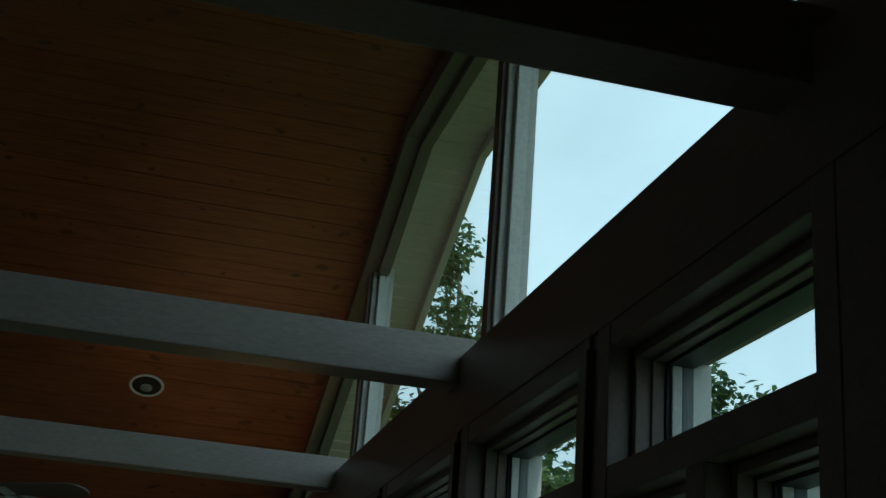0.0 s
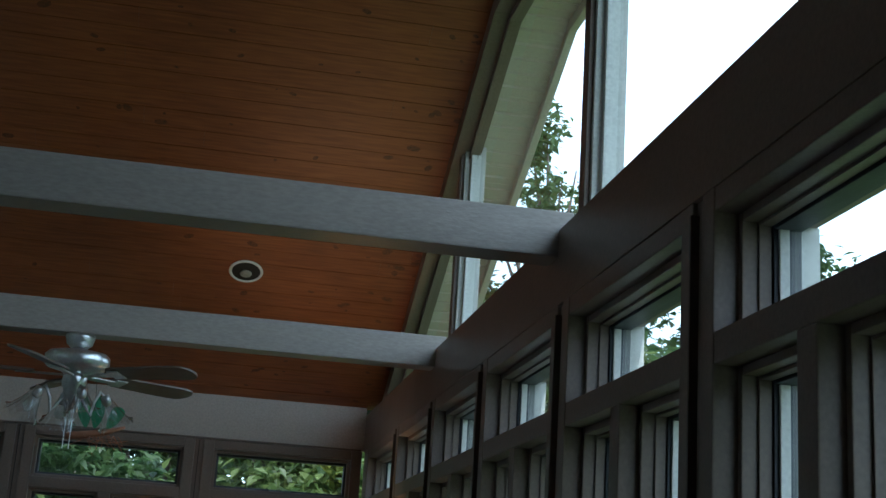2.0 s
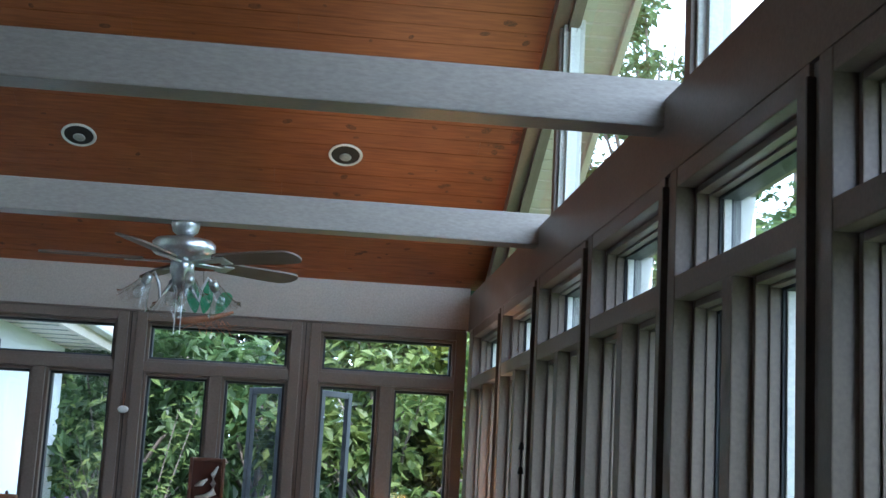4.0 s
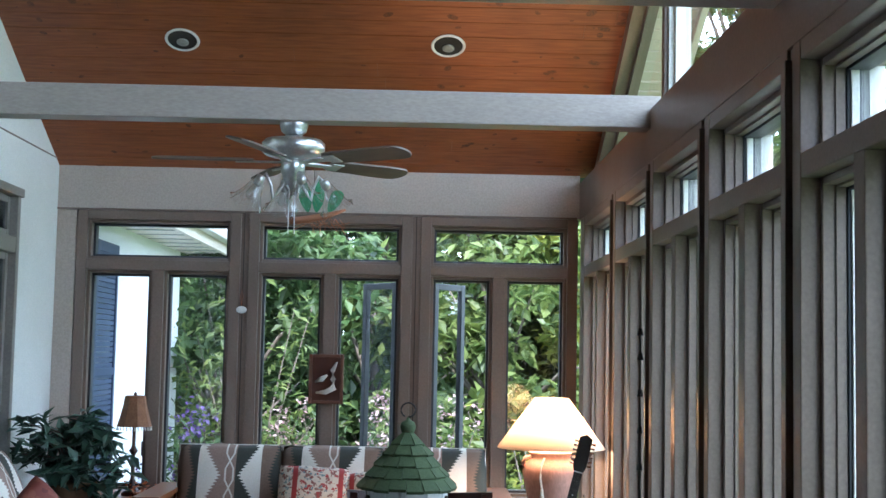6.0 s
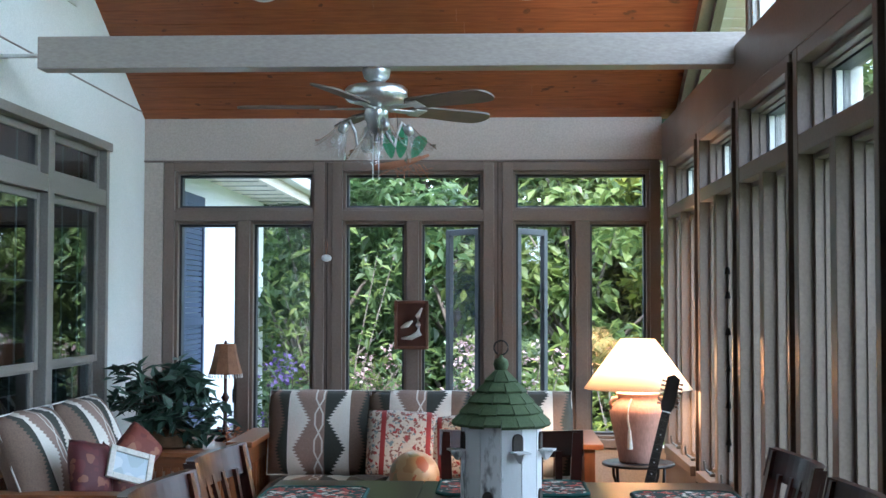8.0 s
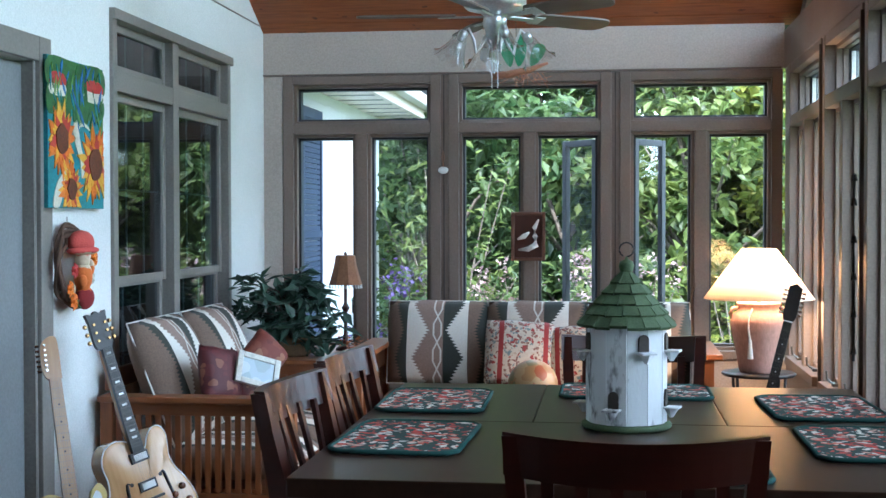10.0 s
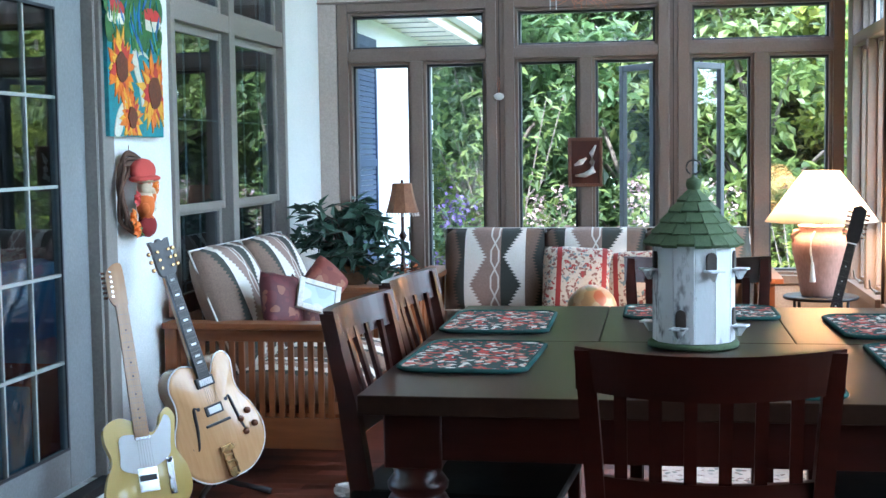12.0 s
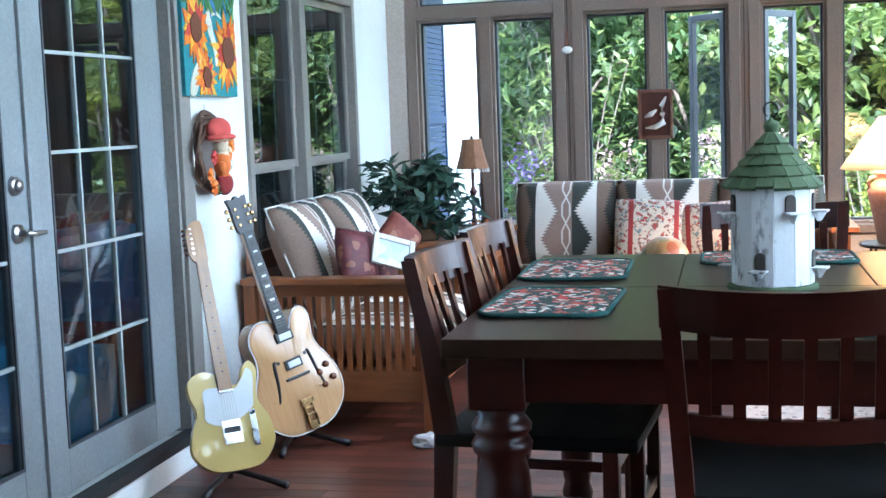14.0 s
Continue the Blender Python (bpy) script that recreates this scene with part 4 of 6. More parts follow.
# ---- chairs ----
def chair(m):
    """Faces +y; the back stands at y = 0."""
    c = thing("dining_chair", m, "dark cherry counter-height chair with a slatted back", "chair", "chairs round the table")
    W = 0.50
    for sx in (-1, 1):
        bm = bmesh.new()
        pts = [(sx * (W / 2 - 0.02), -0.05, 0.0), (sx * (W / 2 - 0.02), 0.0, 0.35), (sx * (W / 2 - 0.015), 0.02, 0.68), (sx * (W / 2), -0.01, 0.93), (sx * (W / 2 + 0.015), -0.06, 1.17)]
        rows = []
        for q, (x, y, z) in enumerate(pts):
            hw, hd = 0.021, (0.022, 0.026, 0.03, 0.026, 0.018)[q]
            rows.append([bm.verts.new((x + a * hw, y + b * hd, z)) for a, b in ((-1, -1), (1, -1), (1, 1), (-1, 1))])
        for a, b in zip(rows, rows[1:]):
            for k in range(4):
                bm.faces.new((a[k], a[(k + 1) % 4], b[(k + 1) % 4], b[k]))
        bm.faces.new(rows[0][::-1])
        bm.faces.new(rows[-1])
        part("back_leg", bm, CHERRY, c)
        part("front_leg", boxes(((sx * (W / 2 - 0.02) - 0.022, 0.46, 0.0), (sx * (W / 2 - 0.02) + 0.022, 0.504, 0.65)), bevel=0.004), CHERRY, c)
        part("side_stretcher", boxes(((sx * (W / 2 - 0.02) - 0.011, 0.0, 0.24), (sx * (W / 2 - 0.02) + 0.011, 0.47, 0.28)), bevel=0.003), CHERRY, c)

    def bowed_rail(z0, z1, y0, depth, half, bow, tilt=0.0):
        bm = bmesh.new()
        n = 14
        rows = []
        for q in range(n + 1):
            u = 2 * q / n - 1
            y = y0 - bow * (1 - u * u)
            crown = -0.04 * (1 - u * u)
            rows.append([bm.verts.new((u * half, y + a + t, z)) for a, t, z in ((0, 0, z0 + 0.4 * crown), (depth, 0, z0 + 0.4 * crown), (depth, tilt, z1 - crown * 0 + crown * 0.3), (0, tilt, z1 + crown * 0.3))])
        for a, b in zip(rows, rows[1:]):
            for k in range(4):
                bm.faces.new((a[k], a[(k + 1) % 4], b[(k + 1) % 4], b[k]))
        bm.faces.new(rows[0][::-1])
        bm.faces.new(rows[-1])
        bmesh.ops.bevel(bm, geom=[e for e in bm.edges if len(e.link_faces) == 2 and e.calc_face_angle(0) > 0.8], offset=0.005, segments=2, affect="EDGES")
        return bm

    part("top_rail", bowed_rail(1.08, 1.178, -0.045, 0.028, W / 2 + 0.035, 0.06, -0.022), CHERRY, c)
    part("lower_rail", bowed_rail(0.83, 0.88, -0.012, 0.024, W / 2 - 0.01, 0.02), CHERRY, c)
    for k in range(6):
        u = -0.80 + 1.6 * k / 5
        x = u * (W / 2 - 0.015)
        b0, b1 = -0.012 - 0.02 * (1 - u * u), -0.05 - 0.06 * (1 - u * u)
        bm = bmesh.new()
        rows = [[bm.verts.new((x + a * 0.014, y + 0.012 + b * 0.007, z)) for a, b in ((-1, -1), (1, -1), (1, 1), (-1, 1))] for y, z in ((b0, 0.868), (b1 + 0.008, 1.095))]
        for q in range(4):
            bm.faces.new((rows[0][q], rows[0][(q + 1) % 4], rows[1][(q + 1) % 4], rows[1][q]))
        bm.faces.new(rows[0][::-1])
        bm.faces.new(rows[1])
        part("slat", bm, CHERRY, c)
    part("seat", boxes(((-W / 2 - 0.01, -0.01, 0.645), (W / 2 + 0.01, 0.56, 0.685)), bevel=0.015), BLACK_SEAT, c, "dark leather-look seat")
    part("front_stretcher", boxes(((-W / 2 + 0.02, 0.47, 0.20), (W / 2 - 0.02, 0.495, 0.245)), bevel=0.003), CHERRY, c)
    part("seat_rail", boxes(((-W / 2 + 0.02, 0.475, 0.585), (W / 2 - 0.02, 0.497, 0.645)), bevel=0.003), CHERRY, c)
    return c


BLACK_SEAT = surface("black_seat", (0.006, 0.007, 0.007), (0.011, 0.012, 0.012), 8, 0.5, bump_s=0.1, spec=0.12)
near_chair = chair(pose(0.118, 2.44, 0, 0, 0, 0))
repeat(near_chair, pose(-0.793, 3.225, 0, 0, 0, -94.5))
repeat(near_chair, pose(-0.79, 3.975, 0, 0, 0, -95.5))
repeat(near_chair, pose(0.16, 4.72, 0, 0, 0, 180))
repeat(near_chair, pose(1.03, 3.16, 0, 0, 0, 90))
repeat(near_chair, pose(1.03, 3.92, 0, 0, 0, 92))


# ---- placemats ----
def placemat(m):
    t = thing("placemat", m, "quilted floral placemat with a green bound edge on the table", "placemat", "placemats on the table")
    w, d, cut = 0.27, 0.18, 0.05
    ring = [(-w + cut, -d), (w - cut, -d), (w - 0.012, -d + 0.012 + 0.01), (w, -d + cut), (w, d - cut), (w - 0.02, d - 0.02), (w - cut, d), (-w + cut, d), (-w + 0.02, d - 0.02), (-w, d - cut), (-w, -d + cut), (-w + 0.02, -d + 0.02)]
    part("quilted_field", grow(slab, ring, 0.001, 0.010), MAT_FLORAL, t)
    part("binding", grow(tube, [(x, y, 0.007) for x, y in ring + ring[:2]], 0.0075, 8), MAT_EDGE, t, smooth=True)
    return t


mat_a = placemat(pose(-0.52, 3.31, TZ, 0, 0, 88))
for x, y, r in ((-0.54, 4.08, 91), (0.80, 3.34, -90), (0.77, 4.04, -88), (0.16, 4.38, 180), (0.19, 2.92, 0)):
    repeat(mat_a, pose(x, y, TZ, 0, 0, r))

# ---- birdhouse ----
GREEN_SHINGLE = surface("green_shingle", (0.05, 0.085, 0.035), (0.085, 0.125, 0.055), 18, 0.75, bump_s=0.4, fine=160)
OLD_WHITE, nt_, p_ = nodes_of("worn_white_paint")
n1, n2 = noise_tex(nt_, 9, 5, (1, 1, 0.25)), noise_tex(nt_, 60, 3, (1, 1, 0.4))
c_ = mix_colors(nt_, ramp_between(nt_, math_node(nt_, "ADD", math_node(nt_, "MULTIPLY", n1, 0.7), math_node(nt_, "MULTIPLY", n2, 0.3)), (0, 0, 0), (1, 1, 1), 0.38, 0.46), (0.16, 0.15, 0.16), (0.72, 0.73, 0.74))
nt_.links.new(c_, p_.inputs["Base Color"])
p_.inputs["Roughness"].default_value = 0.7
bump(nt_, p_, n2, 0.3, 0.003)
bird = thing("birdhouse", pose(0.117, 3.60, TZ), "weathered white wooden birdhouse with a green shingled roof", "birdhouse")
part("base", grow(lathe, [(0.132, 0.0), (0.138, 0.004), (0.138, 0.014), (0.132, 0.018)], 36), GREEN_SHINGLE, bird, "round sage green base", True)
NB, RB, HB = 12, 0.123, 0.325
for k in range(NB):
    a0, a1 = 2 * math.pi * k / NB, 2 * math.pi * (k + 1) / NB
    bm = bmesh.new()
    am = (a0 + a1) / 2
    hw = RB * math.sin(math.pi / NB)
    box(bm, (RB * 0.966 - 0.012, -hw + 0.0008, 0.02), (RB * 0.966 + 0.001 * (k % 3), hw - 0.0008, 0.02 + HB), 0.0015)
    bmesh.ops.transform(bm, matrix=Matrix.Rotation(am, 4, "Z"), verts=bm.verts)
    part("stave", bm, OLD_WHITE, bird)
# no openings are cut: dark plates give the shade inside the entrances
for ang, z in ((-66, 0.272), (-109, 0.10), (-16, 0.10), (-160, 0.272), (-14, 0.272), (160, 0.10)):
    R_ = Matrix.Rotation(radians(ang), 4, "Z")
    bm = bmesh.new()
    ring = [(-0.016, -0.028), (0.016, -0.028)] + [(0.016 * math.cos(q), 0.008 + 0.016 * math.sin(q)) for q in (0, 0.5, 1.05, 1.57, 2.1, 2.64, 3.14)]
    slab(bm, ring, 0, 0.012)
    bmesh.ops.transform(bm, matrix=R_ @ Matrix.Translation((RB * 0.966 - 0.004, 0, z)) @ Matrix(((0, 0, 1, 0), (1, 0, 0, 0), (0, 1, 0, 0), (0, 0, 0, 1))), verts=bm.verts)
    part("hole", bm, DARK_GROOVE, bird, "dark arched plate standing in for the shaded entrance")
    bm = bmesh.new()
    cyl(bm, (RB + 0.018, 0, z - 0.03), (RB + 0.018, 0, z - 0.062), 0.026, 0.006, 4)
    box(bm, (RB - 0.008, -0.024, z - 0.034), (RB + 0.045, 0.024, z - 0.028), 0.001)
    bmesh.ops.transform(bm, matrix=R_, verts=bm.verts)
    part("perch", bm, OLD_WHITE, bird)
rng = random.Random(8)
roof = part("roof", grow(lathe, [(0.128, 0.336), (0.025, 0.466), (0.010, 0.482)], 24), GREEN_SHINGLE, bird, "green shingled conical roof")
rows_ = 5
for r_ in range(rows_):
    f0, f1 = r_ / rows_, (r_ + 1) / rows_
    ra, rb = 0.153 - 0.126 * f0, 0.137 - 0.126 * (f1 + 0.02)
    za, zb = 0.322 + 0.157 * f0, 0.322 + 0.157 * (f1 + 0.07)
    cnt = max(8, round(2 * math.pi * ra / 0.052))
    for k in range(cnt):
        a = 2 * math.pi * (k + 0.5 * (r_ % 2)) / cnt
        hwa, hwb = math.pi * ra / cnt * 0.95, math.pi * max(rb, 0.008) / cnt * 1.02
        j = rng.uniform(-0.004, 0.004)
        bm = bmesh.new()
        vs = [bm.verts.new(v) for v in ((ra, -hwa, za + j), (ra, hwa, za + j), (rb, hwb, zb), (rb, -hwb, zb), (ra - 0.006, -hwa, za + j - 0.009), (ra - 0.006, hwa, za + j - 0.009), (rb - 0.006, hwb, zb - 0.006), (rb - 0.006, -hwb, zb - 0.006))]
        for f in ((0, 1, 2, 3), (7, 6, 5, 4), (0, 4, 5, 1), (1, 5, 6, 2), (2, 6, 7, 3), (3, 7, 4, 0)):
            bm.faces.new([vs[i] for i in f])
        bmesh.ops.transform(bm, matrix=Matrix.Rotation(a, 4, "Z"), verts=bm.verts)
        part("shingle", bm, GREEN_SHINGLE, roof)
part("finial", grow(lathe, [(0.012, 0.470), (0.02, 0.484), (0.024, 0.498), (0.02, 0.512), (0.006, 0.519), (0.004, 0.527)], 16), GREEN_SHINGLE, bird, smooth=True)
part("hook", grow(tube, [(0.022 * math.sin(2 * math.pi * q / 14), 0, 0.549 - 0.022 * math.cos(2 * math.pi * q / 14)) for q in range(14)], 0.003, 6), BLACK_METAL, bird, "thin metal hanging ring", True)


# ---- mission loveseat along the house wall ----
def slat_panel(owner, along, u0, u1, z0, z1, fixed, n, thick=0.018, wide=0.028):
    """Upright slats between two rails: along is x or y."""
    for k in range(n):
        u = u0 + (u1 - u0) * (k + 0.5) / n
        lo, hi = ((u - wide / 2, fixed - thick / 2), (u + wide / 2, fixed + thick / 2)) if along == "x" else ((fixed - thick / 2, u - wide / 2), (fixed + thick / 2, u + wide / 2))
        part("slat", boxes((lo + (z0,), hi + (z1,))), OAK_UP, owner)


ls = thing("mission_loveseat", pose(0, 0, 0), "mission oak loveseat with slatted arms against the plaster wall", "sofa")
LX0, LX1, LY0, LY1 = -2.40, -1.44, 5.62, 7.30
for y in (LY0, LY1):
    part("armrest", boxes(((LX0, y - 0.07, 0.755), (LX1 + 0.05, y + 0.07, 0.785)), bevel=0.006), OAK, ls)
    part("arm_rail", boxes(((LX0 + 0.06, y - 0.014, 0.69), (LX1 - 0.05, y + 0.014, 0.752)), bevel=0.003), OAK, ls)
    part("arm_rail", boxes(((LX0 + 0.06, y - 0.014, 0.16), (LX1 - 0.05, y + 0.014, 0.315)), bevel=0.003), OAK, ls)
    slat_panel(ls, "x", LX0 + 0.06, LX1 - 0.05, 0.31, 0.695, y, 17)
    for x in (LX0 + 0.03, LX1 - 0.02):
        part("post", boxes(((x - 0.032, y - 0.032, 0.0), (x + 0.032, y + 0.032, 0.756)), bevel=0.005), OAK_UP, ls)
part("front_rail", boxes(((LX1 - 0.03, LY0 + 0.03, 0.2), (LX1 - 0.005, LY1 - 0.03, 0.34)), bevel=0.003), OAK, ls)
part("back_rail", boxes(((LX0, LY0 + 0.03, 0.80), (LX0 + 0.03, LY1 - 0.03, 0.90)), bevel=0.003), OAK, ls)
part("deck", boxes(((LX0 + 0.03, LY0 + 0.03, 0.30), (LX1 - 0.03, LY1 - 0.03, 0.33))), OAK, ls)
for y in (6.06, 6.86):
    pillow("seat_cushion", pose(-1.90, y, 0.42, -90, 0, 90), 0.80, 0.86, 0.19, BLANKET, "seat cushion in a woven southwestern blanket pattern", "cushion", "blanket cushions")
    pillow("back_cushion", pose(-2.16, y - 0.04, 0.83, -22, 0, 90), 0.78, 0.66, 0.24, BLANKET, "thick back cushion in a woven southwestern blanket pattern", "cushion", "blanket cushions", SASH_PALE)
pillow("throw_pillow", pose(-1.87, 5.83, 0.86, -20, 12, 60), 0.26, 0.30, 0.12, RUBY, "small ruby brocade throw pillow with gold leaf figures", "pillow")
pillow("throw_pillow", pose(-1.72, 6.12, 0.93, -30, -35, 70), 0.24, 0.22, 0.11, RUST, "small rust brocade throw pillow", "pillow")
pillow("throw_pillow", pose(-1.80, 6.02, 0.80, -20, 40, 70), 0.34, 0.24, 0.10, RUBY, "dark maroon throw pillow", "pillow")
PHOTO_FRAME = surface("silvered_frame", (0.5, 0.48, 0.42), (0.66, 0.63, 0.56), 30, 0.45, bump_s=0.4)
PHOTO = floral_cloth("faded_print", [(0.42, 0.50, 0.55), (0.55, 0.60, 0.62), (0.35, 0.42, 0.45), (0.6, 0.62, 0.6)], 14, 0.3, 0.6)
fr_ = thing("picture_frame", pose(-1.70, 5.92, 0.875, -28, 18, 32), "pale carved picture frame with a faded print, leaning among the pillows", "picture frame")
fw, fh = 0.115, 0.085
part("frame", boxes(((-fw, -0.012, -fh), (-fw + 0.03, 0.012, fh)), ((fw - 0.03, -0.012, -fh), (fw, 0.012, fh)), ((-fw + 0.03, -0.011, -fh), (fw - 0.03, 0.011, -fh + 0.03)), ((-fw + 0.03, -0.011, fh - 0.03), (fw - 0.03, 0.011, fh)), bevel=0.004), PHOTO_FRAME, fr_)
part("print", boxes(((-fw + 0.028, -0.004, -fh + 0.028), (fw - 0.028, 0.004, fh - 0.028))), PHOTO, fr_)

# ---- mission sofa along the back windows ----
so = thing("mission_sofa", pose(0, 0, 0), "mission oak sofa with broad flat arms under the back windows", "sofa")
SY_0, SY_1 = 7.72, 8.62
for x in (-1.52, 0.68):
    part("armrest", boxes(((x - 0.085, SY_0 - 0.03, 0.765), (x + 0.085, SY_1, 0.80)), bevel=0.006), OAK, so)
    part("arm_panel", boxes(((x - 0.015, SY_0 + 0.06, 0.62), (x + 0.015, SY_1 - 0.06, 0.765)), bevel=0.003), OAK, so)
    part("arm_panel", boxes(((x - 0.015, SY_0 + 0.06, 0.16), (x + 0.015, SY_1 - 0.06, 0.32)), bevel=0.003), OAK, so)
    slat_panel(so, "y", SY_0 + 0.06, SY_1 - 0.06, 0.31, 0.63, x, 14)
    for y in (SY_0 + 0.03, SY_1 - 0.04):
        part("post", boxes(((x - 0.035, y - 0.035, 0.0), (x + 0.035, y + 0.035, 0.766)), bevel=0.005), OAK_UP, so)
part("front_rail", boxes(((-1.49, SY_0 + 0.02, 0.2), (0.65, SY_0 + 0.045, 0.34)), bevel=0.003), OAK, so)
part("deck", boxes(((-1.49, SY_0 + 0.04, 0.30), (0.65, SY_1 - 0.04, 0.335))), OAK, so)
for x in (-1.10, -0.42, 0.26):
    pillow("seat_cushion", pose(x, 8.10, 0.43, -90, 0, 0), 0.70, 0.80, 0.20, BLANKET, "seat cushion in a woven southwestern blanket pattern", "cushion", "blanket cushions")
    pillow("back_cushion", pose(x, 8.33, 0.80, -14, 0, 0), 0.70, 0.58, 0.24, BLANKET, "thick back cushion in a woven southwestern blanket pattern", "cushion", "blanket cushions", SASH_PALE)
pillow("throw_pillow", pose(-0.52, 8.06, 0.76, -22, 3, 4), 0.46, 0.44, 0.16, PAISLEY, "cream cotton pillow with red paisley bands", "pillow")
pillow("throw_pillow", pose(-0.14, 8.08, 0.74, -22, -4, -4), 0.44, 0.42, 0.16, PAISLEY, "cream cotton pillow with red paisley bands", "pillow")
# ---- corner bench with plant and small lamp ----
def crom(pts, n=5, closed=True):
    """A smooth curve through a few outline points."""
    out = []
    k = len(pts)
    for i in range(k if closed else k - 1):
        p = [Vector((*pts[(i + d) % k], 0)) if closed else Vector((*pts[min(max(i + d, 0), k - 1)], 0)) for d in (-1, 0, 1, 2)]
        for s in range(n):
            t = s / n
            q = 0.5 * ((2 * p[1]) + (p[2] - p[0]) * t + (2 * p[0] - 5 * p[1] + 4 * p[2] - p[3]) * t * t + (3 * p[1] - p[0] - 3 * p[2] + p[3]) * t ** 3)
            out.append((q.x, q.y))
    return out


bench = thing("corner_table", pose(0, 0, 0), "mission oak corner table with a slatted front", "table")
BX0, BX1, BY0, BY1 = -2.40, -1.62, 7.72, 8.70
part("tabletop", boxes(((BX0, BY0 - 0.02, 0.70), (BX1, BY1, 0.735)), bevel=0.006), OAK, bench)
part("front_rail", boxes(((BX0 + 0.04, BY0, 0.61), (BX1 - 0.04, BY0 + 0.025, 0.698)), bevel=0.003), OAK, bench)
part("front_rail", boxes(((BX0 + 0.04, BY0, 0.14), (BX1 - 0.04, BY0 + 0.025, 0.24)), bevel=0.003), OAK, bench)
slat_panel(bench, "x", BX0 + 0.05, BX1 - 0.05, 0.235, 0.615, BY0 + 0.012, 12)
for x in (BX0 + 0.03, BX1 - 0.03):
    for y in (BY0 + 0.03, BY1 - 0.04):
        part("leg", boxes(((x - 0.028, y - 0.028, 0), (x + 0.028, y + 0.028, 0.70)), bevel=0.004), OAK_UP, bench)

POT = surface("woven_pot", (0.12, 0.07, 0.035), (0.2, 0.12, 0.06), 25, 0.8, bump_s=0.5)
plant = thing("potted_plant", pose(-2.03, 7.96, 0.735), "dark green leafy houseplant in a low pot on the corner table", "plant")
part("pot", grow(lathe, [(0.10, 0.0), (0.13, 0.02), (0.15, 0.11), (0.155, 0.13), (0.14, 0.13), (0.135, 0.11)], 24), POT, plant, smooth=True)
rng = random.Random(12)
stems, pts_ = bmesh.new(), []
for k in range(36):
    a = rng.uniform(0, 6.28)
    reach, top = rng.uniform(0.08, 0.46), rng.uniform(-0.02, 0.44)
    e = Vector((math.cos(a) * reach, math.sin(a) * reach * 0.8 - 0.02, 0.1 + top))
    if e.x < -0.33:
        e.x = -0.33
    m1 = Vector((e.x * 0.35, e.y * 0.35, 0.12 + top * 0.75))
    tube(stems, [(0, 0, 0.1), m1, e], [0.006, 0.005, 0.003], 5)
    for _ in range(17):
        f = rng.uniform(0.35, 1.05)
        base = (m1.lerp(e, f) if f > 0.3 else m1) + Vector((rng.gauss(0, 0.035), rng.gauss(0, 0.035), rng.gauss(0, 0.03)))
        base.x = max(base.x, -0.36)
        pts_.append(base)
part("stem", stems, BARK, plant)
part("foliage", leaves_mesh("foliage", pts_, 0.13, rng, LEAF_HOUSE, 0.5, 0.25), LEAF_HOUSE, plant)

TAN_SHADE = surface("tan_shade", (0.20, 0.085, 0.04), (0.27, 0.125, 0.06), 20, 0.7, bump_s=0.3)
DARK_WOOD = wood("carved_dark_wood", (0.045, 0.014, 0.01), (0.09, 0.03, 0.018), (6, 6, 1), 0.35)
sl = thing("table_lamp", pose(-1.75, 8.36, 0.735), "slender buffet lamp with a tan bell shade and beaded fringe", "lamp")
part("base", grow(lathe, [(0.07, 0), (0.07, 0.015), (0.05, 0.03), (0.03, 0.05), (0.018, 0.07), (0.024, 0.09), (0.014, 0.11), (0.012, 0.26), (0.022, 0.28), (0.03, 0.295), (0.02, 0.31), (0.012, 0.33), (0.012, 0.47)], 20), DARK_WOOD, sl, smooth=True)
shade_pts = [(0.118, 0.455), (0.112, 0.47), (0.095, 0.53), (0.078, 0.60), (0.07, 0.655), (0.062, 0.66), (0.07, 0.60), (0.09, 0.53), (0.108, 0.462)]
bm = bmesh.new()
seg = 8
rings = [[bm.verts.new((r_ * math.cos(2 * math.pi * (k + 0.5) / seg), r_ * math.sin(2 * math.pi * (k + 0.5) / seg), z_)) for k in range(seg)] for r_, z_ in shade_pts]
for a_, b_ in zip(rings, rings[1:] + rings[:1]):
    for k in range(seg):
        bm.faces.new((a_[k], a_[(k + 1) % seg], b_[(k + 1) % seg], b_[k]))
shd = part("shade", bm, TAN_SHADE, sl, "tan fabric bell shade")
bead = bmesh.new()
for k in range(28):
    a = 2 * math.pi * k / 28
    cyl(bead, (0.113 * math.cos(a), 0.113 * math.sin(a), 0.455), (0.113 * math.cos(a), 0.113 * math.sin(a), 0.43), 0.0015, 0.005, 6)
part("fringe", bead, SASH_PALE, shd, "pale bead fringe")
part("finial", grow(lathe, [(0.004, 0.655), (0.012, 0.665), (0.01, 0.675), (0.003, 0.685)], 12), DARK_WOOD, sl, smooth=True)
ORANGE_FRUIT = surface("orange_flowers", (0.35, 0.08, 0.02), (0.5, 0.16, 0.05), 30, 0.6)
cl_ = thing("flower_cluster", pose(-1.66, 8.2, 0.735), "small cluster of orange dried flowers on the corner table", "flowers")
rng = random.Random(5)
tagged(part("bloom", leaves_mesh("bloom", [Vector((rng.gauss(0, 0.04), rng.gauss(0, 0.04), 0.02 + abs(rng.gauss(0, 0.04)))) for _ in range(90)], 0.03, rng, ORANGE_FRUIT, 0.8), ORANGE_FRUIT, cl_), kind="stuff")

